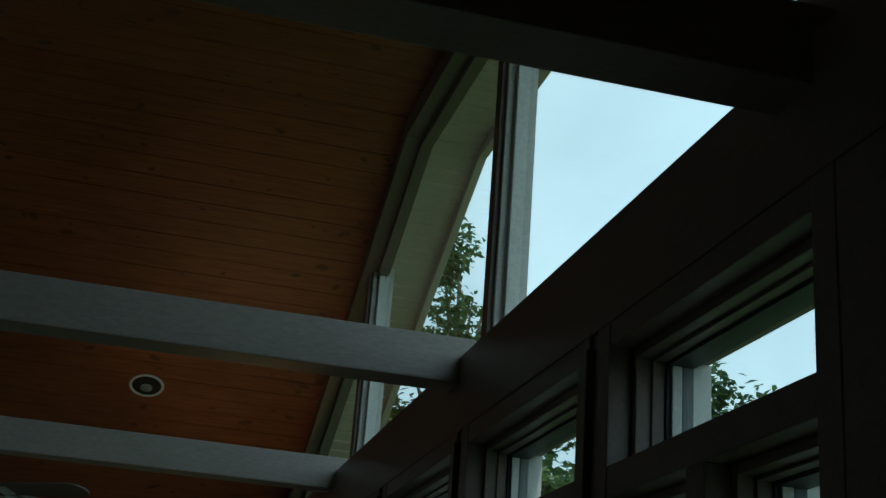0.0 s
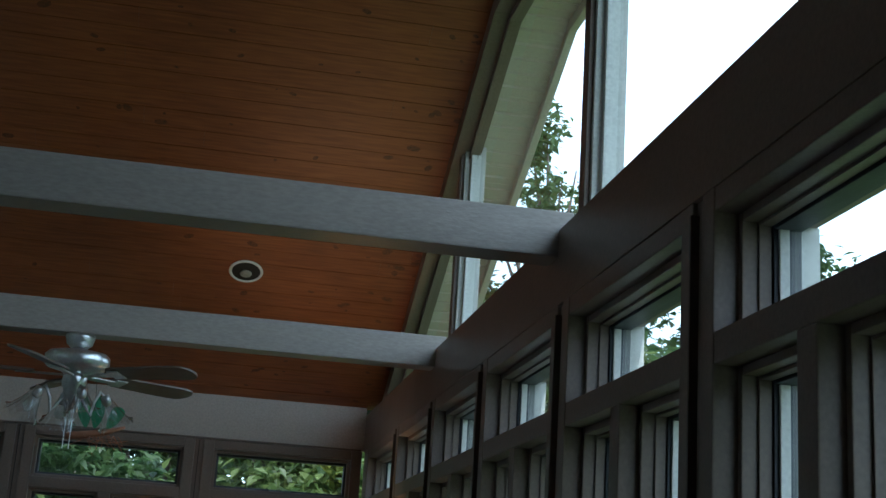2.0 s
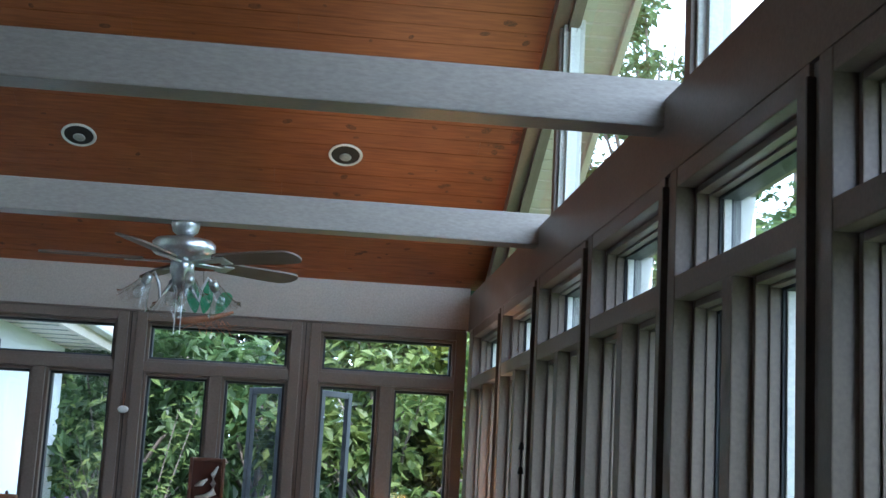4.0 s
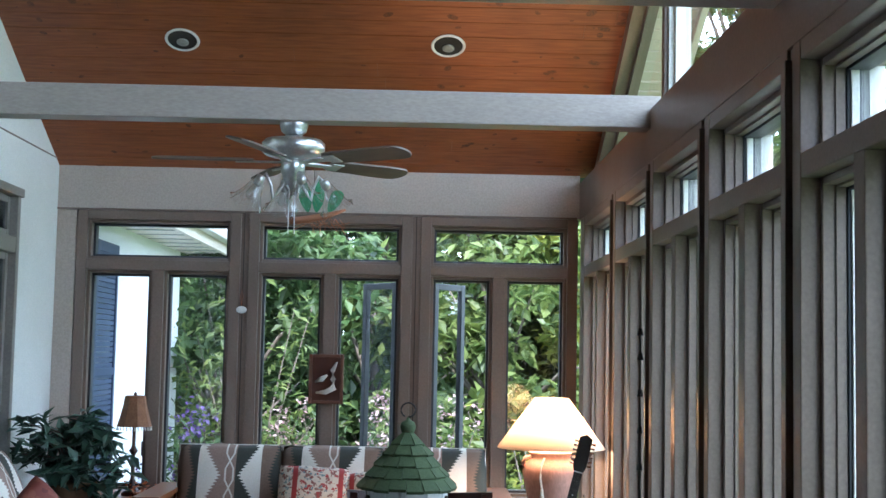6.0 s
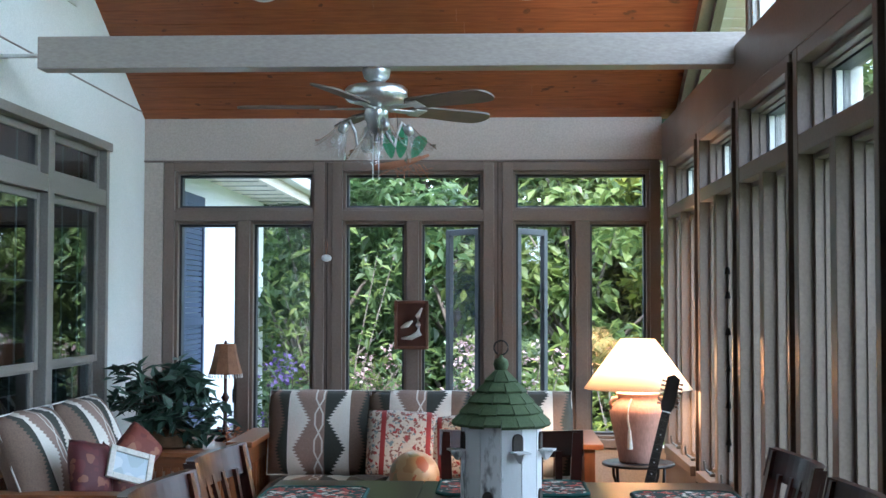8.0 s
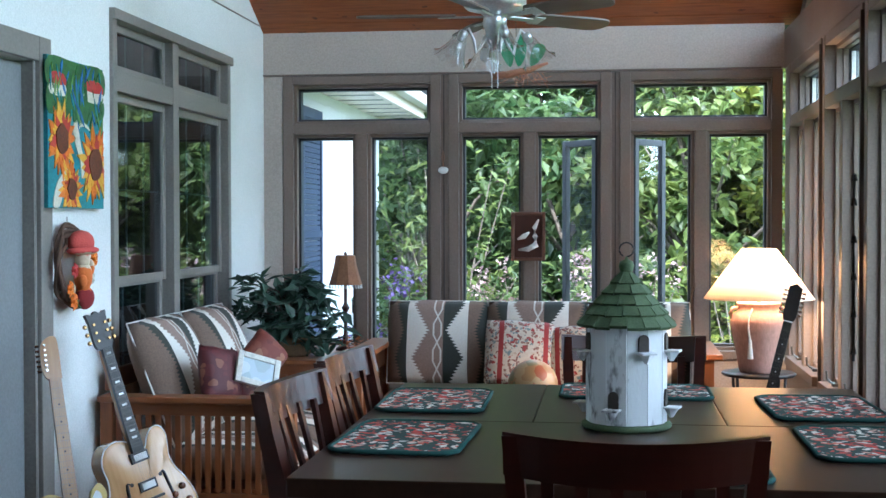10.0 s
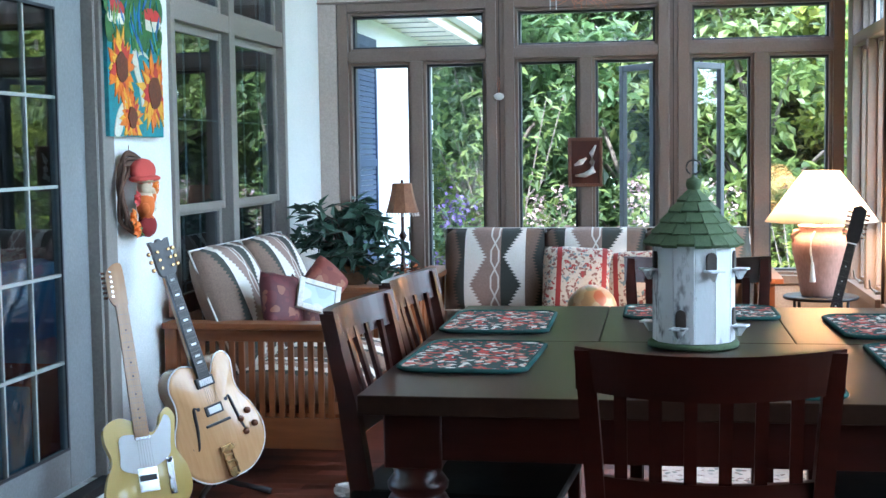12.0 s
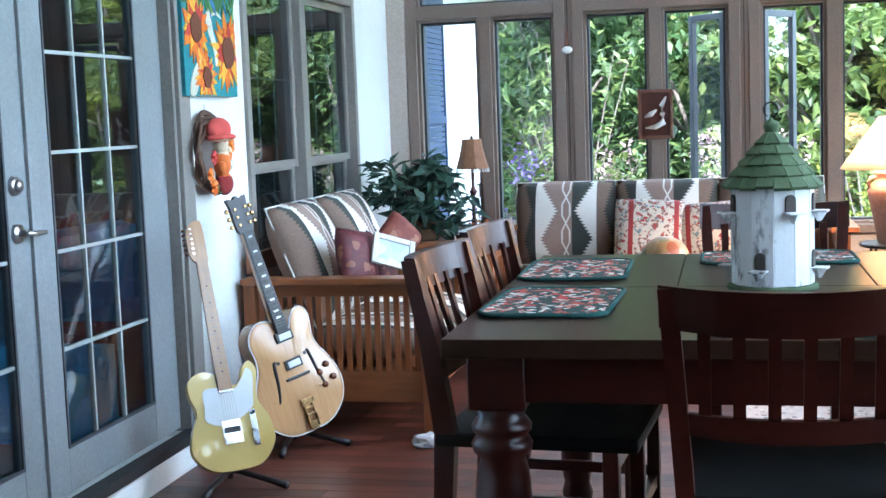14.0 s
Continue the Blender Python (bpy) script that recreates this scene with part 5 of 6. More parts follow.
# ---- jar lamp on its round stand ----
TERRA = surface("pale_terracotta", (0.42, 0.22, 0.17), (0.54, 0.31, 0.25), 5, 0.7, stretch=(1, 1, 0.4), bump_s=0.25)
SHADE_WHITE, nt_, p_ = nodes_of("white_lampshade")
n1 = noise_tex(nt_, 180, 2)
p_.inputs["Base Color"].default_value = (0.82, 0.78, 0.72, 1)
p_.inputs["Roughness"].default_value = 0.9
bump(nt_, p_, n1, 0.1, 0.001)
tl_ = nt_.nodes.new("ShaderNodeBsdfTranslucent")
tl_.inputs[0].default_value = (0.85, 0.74, 0.60, 1)
mx_ = nt_.nodes.new("ShaderNodeMixShader")
mx_.inputs[0].default_value = 0.5
nt_.links.new(p_.outputs[0], mx_.inputs[1])
nt_.links.new(tl_.outputs[0], mx_.inputs[2])
nt_.links.new(mx_.outputs[0], nt_.nodes["Material Output"].inputs[0])
LPX, LPY, LPZ = 0.925, 7.20, 0.755
stand = thing("plant_stand", pose(LPX, LPY, 0), "round black metal stand with curved legs", "stand")
part("top", grow(lathe, [(0.205, 0.735), (0.212, 0.742), (0.212, 0.75), (0.205, 0.755)], 36), BLACK_METAL, stand, smooth=True)
for k in range(4):
    a = radians(45 + 90 * k)
    c, s = math.cos(a), math.sin(a)
    part("leg", grow(tube, [(0.19 * c, 0.19 * s, 0.74), (0.185 * c, 0.185 * s, 0.66), (0.12 * c, 0.12 * s, 0.52), (0.10 * c, 0.10 * s, 0.35), (0.14 * c, 0.14 * s, 0.12), (0.2 * c, 0.2 * s, 0.006)], 0.009, 8), BLACK_METAL, stand, smooth=True)
part("ring", grow(tube, [(0.105 * math.cos(2 * math.pi * q / 24), 0.105 * math.sin(2 * math.pi * q / 24), 0.4) for q in range(25)], 0.006, 6), BLACK_METAL, stand)
jl = thing("jar_lamp", pose(LPX, LPY, LPZ), "lit terracotta jar lamp with a wide white shade", "lamp")
part("jar", grow(lathe, [(0.105, 0.0), (0.112, 0.01), (0.118, 0.05), (0.135, 0.14), (0.158, 0.24), (0.166, 0.29), (0.16, 0.32), (0.135, 0.345), (0.118, 0.36), (0.112, 0.375), (0.125, 0.39), (0.13, 0.40), (0.12, 0.405), (0.03, 0.40)], 40), TERRA, jl, "pale terracotta jar", True)
for sx in (-1, 1):
    part("jar_handle", grow(tube, [(sx * 0.118, -0.03, 0.375), (sx * 0.15, -0.035, 0.37), (sx * 0.165, -0.03, 0.34), (sx * 0.155, -0.025, 0.31)], 0.012, 8), TERRA, jl, smooth=True)
part("neck", grow(cyl, (0, 0, 0.40), (0, 0, 0.50), 0.012), BLACK_METAL, jl)
bm = bmesh.new()
seg = 48
sp_ = [(0.315, 0.425), (0.10, 0.715), (0.098, 0.714), (0.313, 0.424)]
rings = [[bm.verts.new((r_ * math.cos(2 * math.pi * k / seg), r_ * math.sin(2 * math.pi * k / seg), z_)) for k in range(seg)] for r_, z_ in sp_]
for a_, b_ in zip(rings, rings[1:] + rings[:1]):
    for k in range(seg):
        bm.faces.new((a_[k], a_[(k + 1) % seg], b_[(k + 1) % seg], b_[k]))
part("shade", bm, SHADE_WHITE, jl, "wide white fabric shade", True)
part("tassel_cord", grow(tube, [(-0.05, -0.125, 0.375), (-0.07, -0.14, 0.33), (-0.075, -0.15, 0.26), (-0.065, -0.145, 0.20)], 0.006, 6), SASH_PALE, jl, "cream tassel cord")
part("tassel", grow(cyl, (-0.065, -0.146, 0.20), (-0.062, -0.142, 0.09), 0.009, 0.018, 10), SASH_PALE, jl, "cream tassel")
lamp = new("lamp_light", bpy.data.lights.new("lamp_light", "POINT"))
lamp.data.energy, lamp.data.color, lamp.data.shadow_soft_size = 16.0, (1.0, 0.62, 0.32), 0.035
lamp.matrix_world = pose(LPX * UNIT, LPY * UNIT, (LPZ + 0.50) * UNIT)

# ---- guitars ----
BUTTER = surface("butterscotch_lacquer", (0.64, 0.46, 0.125), (0.70, 0.52, 0.16), 3, 0.22, coat=0.6, bump_s=0, fine=2)
MAPLE = wood("maple_neck", (0.34, 0.165, 0.06), (0.46, 0.25, 0.10), (12, 1, 12), 0.3, 0.3)
BLOND = wood("blond_spruce", (0.56, 0.30, 0.125), (0.68, 0.41, 0.19), (16, 1, 12), 0.22, 0.5)
RIM = wood("maple_rim", (0.33, 0.18, 0.08), (0.46, 0.27, 0.13), (6, 2, 6), 0.2, 0.6)
EBONY = surface("ebony", (0.012, 0.010, 0.010), (0.025, 0.02, 0.018), 20, 0.35)
IVORY = surface("white_plastic", (0.72, 0.73, 0.72), (0.80, 0.81, 0.80), 5, 0.3, bump_s=0, fine=2)
CHROME = surface("chrome", (0.65, 0.65, 0.66), (0.8, 0.8, 0.8), 10, 0.12, 1.0, bump_s=0)
GOLD = surface("aged_gold", (0.30, 0.18, 0.07), (0.42, 0.26, 0.11), 14, 0.25, 1.0, bump_s=0)
FRET = surface("fret_wire", (0.16, 0.15, 0.13), (0.22, 0.2, 0.17), 8, 0.4, 0.6, bump_s=0)
AMBER = surface("amber_knob", (0.12, 0.035, 0.01), (0.2, 0.06, 0.02), 14, 0.2, bump_s=0)


def upright_frame(foot, head, normal):
    """x to the right, y up along the neck, z out of the face."""
    v = (Vector(head) - Vector(foot)).normalized()
    n = (Vector(normal) - v * Vector(normal).dot(v)).normalized()
    u = v.cross(n)
    m = Matrix((u, v, n)).transposed().to_4x4()
    return Matrix.Translation(foot) @ m


def guitar_stand(foot, m):
    st = thing("guitar_stand", pose(foot[0], foot[1], 0) @ m, "black folding guitar stand on the floor", "stand", "guitar stands")
    part("upright", grow(tube, [(0, 0.10, 0.02), (0, 0.06, 0.2), (0, 0.07, 0.42)], 0.014, 8), BLACK_METAL, st, smooth=True)
    for sx in (-1, 1):
        part("foot", grow(tube, [(0, 0.09, 0.06), (sx * 0.12, -0.04, 0.03), (sx * 0.18, -0.14, 0.016)], [0.014, 0.014, 0.017], 8), BLACK_METAL, st, smooth=True)
        part("cradle", grow(tube, [(0, 0.08, 0.13), (sx * 0.09, 0.03, 0.11), (sx * 0.095, -0.06, 0.11), (sx * 0.095, -0.075, 0.155)], 0.011, 8), BLACK_METAL, st, smooth=True)
    part("rear_foot", grow(tube, [(0, 0.1, 0.08), (0, 0.2, 0.016)], 0.014, 8), BLACK_METAL, st, smooth=True)
    return st


def neck_parts(g, y0, y1, half0, half1, z, wood_, dots, marker, fret_n=20):
    bm = bmesh.new()
    slab(bm, [(-half0, y0), (half0, y0), (half1, y1), (-half1, y1)], z - 0.022, z)
    part("neck", bm, wood_, g)
    for k in range(1, fret_n):
        f = 1 - 2 ** (-k / 12)
        y = y1 - (y1 - y0) * f * 1.42
        if y < y0 + 0.004:
            break
        h = half1 + (half0 - half1) * (y1 - y) / (y1 - y0)
        part("fret", boxes(((-h, y - 0.0006, z), (h, y + 0.0006, z + 0.0008))), FRET, g)
        if k in (3, 5, 7, 9, 12, 15, 17) or (dots == "block" and k == 1):
            yy = y + 0.014
            if dots == "dot":
                part("inlay", grow(cyl, (0, yy, z - 0.001), (0, yy, z + 0.001), 0.004, None, 10), marker, g)
            else:
                part("inlay", boxes(((-h * 0.45, yy - 0.005, z - 0.001), (h * 0.45, yy + 0.005, z + 0.0006))), marker, g)
    for k in range(6):
        x = (-1 + 2 * k / 5) * half1 * 0.78
        part("string", grow(tube, [(x * 1.5, y0 - 0.14, z + 0.008), (x, y1, z + 0.004)], 0.0004, 4), FRET, g)


# solid-body guitar
tele_m = upright_frame((-2.055, 4.546, 0.166), (-2.30, 4.81, 1.12), (0.60, -0.80, 0.15))
tele = thing("electric_guitar", tele_m, "butterscotch yellow solid-body electric guitar with a white pickguard, on a stand", "guitar")
out = crom([(0, -0.06), (0.11, -0.045), (0.178, 0.04), (0.172, 0.14), (0.135, 0.22), (0.142, 0.30), (0.150, 0.355), (0.125, 0.395), (0.095, 0.375), (0.075, 0.325), (0.04, 0.30), (-0.03, 0.355), (-0.09, 0.375), (-0.148, 0.345), (-0.155, 0.28), (-0.135, 0.20), (-0.168, 0.12), (-0.178, 0.03), (-0.11, -0.045)])
bm = grow(slab, out, -0.05, 0.0)
bmesh.ops.bevel(bm, geom=[e for e in bm.edges if e.calc_face_angle(0) > 1.2], offset=0.004, segments=2, affect="EDGES")
part("body", bm, BUTTER, tele)
guard = crom([(-0.10, 0.16), (-0.02, 0.13), (0.02, 0.145), (0.10, 0.19), (0.115, 0.25), (0.128, 0.335), (0.108, 0.365), (0.09, 0.34), (0.068, 0.31), (0.035, 0.285), (-0.05, 0.30), (-0.095, 0.29), (-0.10, 0.22)], 4)
part("pickguard", grow(slab, guard, 0.0005, 0.0045), IVORY, tele, "white pickguard")
part("bridge", boxes(((-0.04, 0.055, 0.0005), (0.042, 0.155, 0.005)), ((-0.035, 0.06, 0.005), (0.037, 0.085, 0.012)), bevel=0.001), CHROME, tele)
part("pickup", boxes(((-0.034, 0.10, 0.004), (0.036, 0.125, 0.009)), bevel=0.002), EBONY, tele)
part("pickup", boxes(((-0.032, 0.272, 0.004), (0.032, 0.287, 0.011)), bevel=0.003), CHROME, tele)
part("control_plate", boxes(((0.085, 0.03, 0.0005), (0.112, 0.185, 0.005)), bevel=0.001), CHROME, tele)
for y in (0.045, 0.10):
    part("knob", grow(cyl, (0.098, y, 0.004), (0.098, y, 0.022), 0.011, 0.010, 14), CHROME, tele)
part("switch", grow(cyl, (0.098, 0.165, 0.004), (0.098, 0.172, 0.026), 0.005, 0.007, 10), EBONY, tele)
neck_parts(tele, 0.285, 0.86, 0.031, 0.024, 0.012, MAPLE, "dot", EBONY)
hs_ = crom([(-0.024, 0.855), (0.024, 0.855), (0.03, 0.88), (0.028, 1.02), (0.012, 1.045), (-0.02, 1.035), (-0.045, 1.00), (-0.047, 0.90)], 3)
part("headstock", grow(slab, hs_, -0.012, 0.004), MAPLE, tele)
for k in range(6):
    y = 0.895 + 0.022 * k
    part("tuner", grow(tube, [(-0.03, y, 0.004), (-0.03, y, 0.014)], 0.005, 8), CHROME, tele)
    part("tuner_button", grow(cyl, (-0.05, y, -0.006), (-0.068, y, -0.006), 0.006, 0.007, 8), CHROME, tele)
guitar_stand((-2.10, 4.64), pose(0, 0, 0, 0, 0, 38))

# archtop guitar
arch_m = upright_frame((-1.958, 5.256, 0.138), (-2.28, 5.205, 1.232), (0.76, -0.65, 0.12))
arch = thing("archtop_guitar", arch_m, "blond archtop guitar with f-holes and gold hardware, on a stand", "guitar")
out = crom([(0, -0.035), (0.12, -0.02), (0.208, 0.055), (0.234, 0.155), (0.208, 0.255), (0.170, 0.325), (0.155, 0.385), (0.164, 0.445), (0.170, 0.495), (0.148, 0.535), (0.108, 0.538), (0.075, 0.505), (0.05, 0.462), (0.015, 0.48), (-0.03, 0.515), (-0.09, 0.535), (-0.148, 0.510), (-0.176, 0.45), (-0.170, 0.375), (-0.184, 0.31), (-0.220, 0.24), (-0.234, 0.155), (-0.208, 0.055), (-0.12, -0.02)])
part("rim", grow(slab, out, -0.105, -0.001), RIM, arch, "honey maple rim")
bm = bmesh.new()
cx_, cy_ = 0.0, 0.24
levels = ((1.0, 0.0), (0.985, 0.005), (0.93, 0.006), (0.8, 0.012), (0.55, 0.02), (0.25, 0.024))
rings = [[bm.verts.new((cx_ + (x - cx_) * f, cy_ + (y - cy_) * f, z)) for x, y in out] for f, z in levels]
for a_, b_ in zip(rings, rings[1:]):
    for k in range(len(out)):
        bm.faces.new((a_[k], a_[(k + 1) % len(out)], b_[(k + 1) % len(out)], b_[k]))
bm.faces.new(rings[-1])
part("top", bm, BLOND, arch, "glossy blond spruce top", True)
part("binding", grow(tube, [(x, y, 0.001) for x, y in out + out[:1]], 0.004, 6), IVORY, arch, "cream binding")
# the top is uncut: black bars give the shade inside the f-holes
for sx in (-1, 1):
    f_pts = [(sx * 0.075, 0.325, 0.0205), (sx * 0.092, 0.335, 0.0195), (sx * 0.098, 0.315, 0.0185), (sx * 0.108, 0.24, 0.0165), (sx * 0.125, 0.165, 0.0135), (sx * 0.135, 0.145, 0.0122), (sx * 0.148, 0.16, 0.0118)]
    bm = bmesh.new()
    flat_ = crom([(x, y) for x, y, z in f_pts], 6, False) + [f_pts[-1][:2]]
    heights_ = [f_pts[0][2] + (f_pts[-1][2] - f_pts[0][2]) * k / (len(flat_) - 1) for k in range(len(flat_))]
    waist_ = [0.004 + 0.006 * math.sin(math.pi * k / (len(flat_) - 1)) ** 2 for k in range(len(flat_))]
    tube(bm, [(p[0], p[1], z) for p, z in zip(flat_, heights_)], waist_, 8)
    cyl(bm, (f_pts[0][0], f_pts[0][1], 0.018), (f_pts[0][0], f_pts[0][1], 0.024), 0.009, None, 12)
    cyl(bm, (f_pts[-1][0], f_pts[-1][1], 0.010), (f_pts[-1][0], f_pts[-1][1], 0.016), 0.010, None, 12)
    part("f_hole_shade", bm, EBONY, arch, "black f-shaped bar standing in for the shaded sound hole")
for y in (0.435, 0.30):
    pk = part("pickup", boxes(((-0.046, y - 0.024, 0.008), (0.046, y + 0.024, 0.031)), bevel=0.003), EBONY, arch)
    part("pickup_cover", boxes(((-0.034, y - 0.015, 0.028), (0.034, y + 0.015, 0.037)), bevel=0.003), IVORY, pk, "pale metal pickup cover")
part("bridge", boxes(((-0.065, 0.228, 0.018), (0.065, 0.241, 0.036)), bevel=0.004), EBONY, arch)
part("tailpiece", boxes(((-0.035, 0.095, 0.028), (0.035, 0.125, 0.038)), ((-0.027, -0.02, 0.016), (-0.02, 0.10, 0.034)), ((0.02, -0.02, 0.016), (0.027, 0.10, 0.034)), ((-0.018, -0.03, 0.010), (0.018, 0.012, 0.03)), ((-0.02, 0.04, 0.02), (0.02, 0.05, 0.03)), ((-0.02, 0.07, 0.024), (0.02, 0.08, 0.033)), bevel=0.002), GOLD, arch)
for x, y in ((0.118, 0.21), (0.165, 0.235), (0.125, 0.145), (0.182, 0.165)):
    part("knob", grow(lathe, [(0.016, 0.008), (0.015, 0.028), (0.012, 0.032)], 14, (x, y, 0.0)), AMBER, arch, smooth=True)
neck_parts(arch, 0.46, 0.955, 0.030, 0.023, 0.036, EBONY, "block", IVORY, 20)
part("neck_heel", grow(slab, [(-0.03, 0.455), (0.03, 0.455), (0.022, 0.96), (-0.022, 0.96)], -0.012, 0.012), RIM, arch)
hs_ = crom([(-0.024, 0.95), (0.024, 0.95), (0.045, 0.985), (0.045, 1.08), (0.05, 1.125), (0.02, 1.115), (0.0, 1.13), (-0.02, 1.115), (-0.05, 1.125), (-0.045, 1.08), (-0.045, 0.985)], 3)
part("headstock", grow(slab, hs_, 0.0, 0.026), EBONY, arch, "black headstock with gold tuners")
for sx in (-1, 1):
    for k in range(3):
        y = 0.995 + 0.038 * k
        part("tuner", grow(cyl, (sx * 0.028, y, 0.024), (sx * 0.028, y, 0.038), 0.006, None, 10), GOLD, arch)
        part("tuner_button", grow(lathe, [(0.006, -0.012), (0.011, 0.0), (0.006, 0.012)], 10, (sx * 0.062, y, 0.01)), GOLD, arch)
guitar_stand((-2.03, 5.33), pose(0, 0, 0, 0, 0, 45))

# dark acoustic guitar beyond the table
ac_m = upright_frame((0.78, 6.62, 0.12), (1.06, 6.72, 1.235), (-0.1, -1.0, 0.2))
ac = thing("acoustic_guitar", ac_m, "dark acoustic guitar leaning beside the jar lamp", "guitar")
out = crom([(0, -0.02), (0.12, 0.0), (0.20, 0.09), (0.19, 0.19), (0.135, 0.28), (0.145, 0.38), (0.12, 0.46), (0.04, 0.49), (-0.04, 0.49), (-0.12, 0.46), (-0.145, 0.38), (-0.135, 0.28), (-0.19, 0.19), (-0.20, 0.09), (-0.12, 0.0)])
part("body", grow(slab, out, -0.11, 0.0), DARK_WOOD, ac)
# black disc on the uncut body for the shade inside the sound hole
part("sound_hole_shade", grow(cyl, (0, 0.33, -0.002), (0, 0.33, 0.002), 0.05, None, 24), EBONY, ac)
part("bridge", boxes(((-0.07, 0.13, 0), (0.07, 0.155, 0.012)), bevel=0.003), EBONY, ac)
neck_parts(ac, 0.38, 1.0, 0.029, 0.023, 0.014, EBONY, "dot", IVORY, 16)
part("nut", boxes(((-0.024, 0.998, 0.006), (0.024, 1.004, 0.018))), IVORY, ac)
part("headstock", grow(slab, [(-0.024, 1.0), (0.024, 1.0), (0.036, 1.03), (0.036, 1.19), (0.018, 1.2), (0, 1.21), (-0.018, 1.2), (-0.036, 1.19), (-0.036, 1.03)], -0.01, 0.006), EBONY, ac)
for sx in (-1, 1):
    for k in range(6):
        part("tuner_button", grow(cyl, (sx * 0.036, 1.04 + 0.025 * k, -0.004), (sx * 0.058, 1.04 + 0.025 * k, -0.004), 0.004, 0.007, 8), CHROME, ac)

# ---- globe on a small table ----
GLOBE = floral_cloth("antique_globe", [(0.30, 0.16, 0.06), (0.36, 0.22, 0.10), (0.28, 0.07, 0.02), (0.20, 0.16, 0.07), (0.26, 0.06, 0.015), (0.34, 0.23, 0.11)], 17, 0.4, 0.8)
ct = thing("coffee_table", pose(-0.38, 7.25, 0), "low oak coffee table before the sofa", "table")
part("tabletop", boxes(((-0.5, -0.24, 0.44), (0.5, 0.24, 0.475)), bevel=0.006), OAK, ct)
for x in (-0.44, 0.44):
    for y in (-0.19, 0.19):
        part("leg", boxes(((x - 0.03, y - 0.03, 0), (x + 0.03, y + 0.03, 0.44)), bevel=0.004), OAK_UP, ct)
gl = thing("globe", pose(-0.385, 7.25, 0.475), "tan and rust antique-style globe on a low base", "globe")
part("base", grow(lathe, [(0.09, 0), (0.09, 0.012), (0.04, 0.025), (0.03, 0.04)], 24), DARK_WOOD, gl, smooth=True)
bm = bmesh.new()
bmesh.ops.create_uvsphere(bm, u_segments=36, v_segments=20, radius=0.15, matrix=Matrix.Translation((0, 0, 0.18)))
part("ball", bm, GLOBE, gl, smooth=True)

# ---- ceiling fan under the first beam ----
SILVER = surface("satin_nickel", (0.55, 0.56, 0.56), (0.68, 0.69, 0.69), 8, 0.3, 0.9, bump_s=0.02)
BLADE = wood("grey_blade", (0.12, 0.09, 0.075), (0.19, 0.145, 0.12), (1, 8, 8), 0.4)
CLEAR_GLASS = glass_material("ribbed_clear_glass", (0.93, 0.95, 0.96), 0.05, 2.5)
fan = thing("ceiling_fan", pose(-0.50, 6.0, 2.852) @ Matrix.Scale(1.08, 4), "satin nickel ceiling fan with grey wood blades and glass tulip lights", "ceiling fan")
part("canopy", grow(lathe, [(0.065, 0.0), (0.066, -0.015), (0.058, -0.045), (0.04, -0.06), (0.022, -0.065)], 28), SILVER, fan, smooth=True)
part("motor", grow(lathe, [(0.03, -0.06), (0.06, -0.075), (0.13, -0.085), (0.145, -0.10), (0.145, -0.14), (0.13, -0.155), (0.07, -0.17), (0.05, -0.185)], 36), SILVER, fan, smooth=True)
part("switch_housing", grow(lathe, [(0.05, -0.18), (0.055, -0.20), (0.055, -0.235), (0.045, -0.25), (0.04, -0.30), (0.025, -0.32), (0.01, -0.34)], 24), SILVER, fan, smooth=True)
for k in range(5):
    a = radians(38 + 72 * k)
    R_ = Matrix.Rotation(a, 4, "Z") @ Matrix.Rotation(radians(-13), 4, "X")
    bm = bmesh.new()
    ring = crom([(0.20, -0.05), (0.36, -0.064), (0.55, -0.07), (0.62, -0.055), (0.645, 0.0), (0.62, 0.055), (0.55, 0.07), (0.36, 0.064), (0.20, 0.05)], 4)
    slab(bm, ring, -0.004, 0.004)
    bl = part("blade", bm, BLADE, fan, m=Matrix.Translation((0, 0, -0.18)) @ R_)
    part("blade_iron", boxes(((0.05, -0.018, -0.012), (0.25, 0.018, -0.004)), ((0.20, -0.04, -0.011), (0.26, 0.04, -0.0045)), bevel=0.003), SILVER, bl)
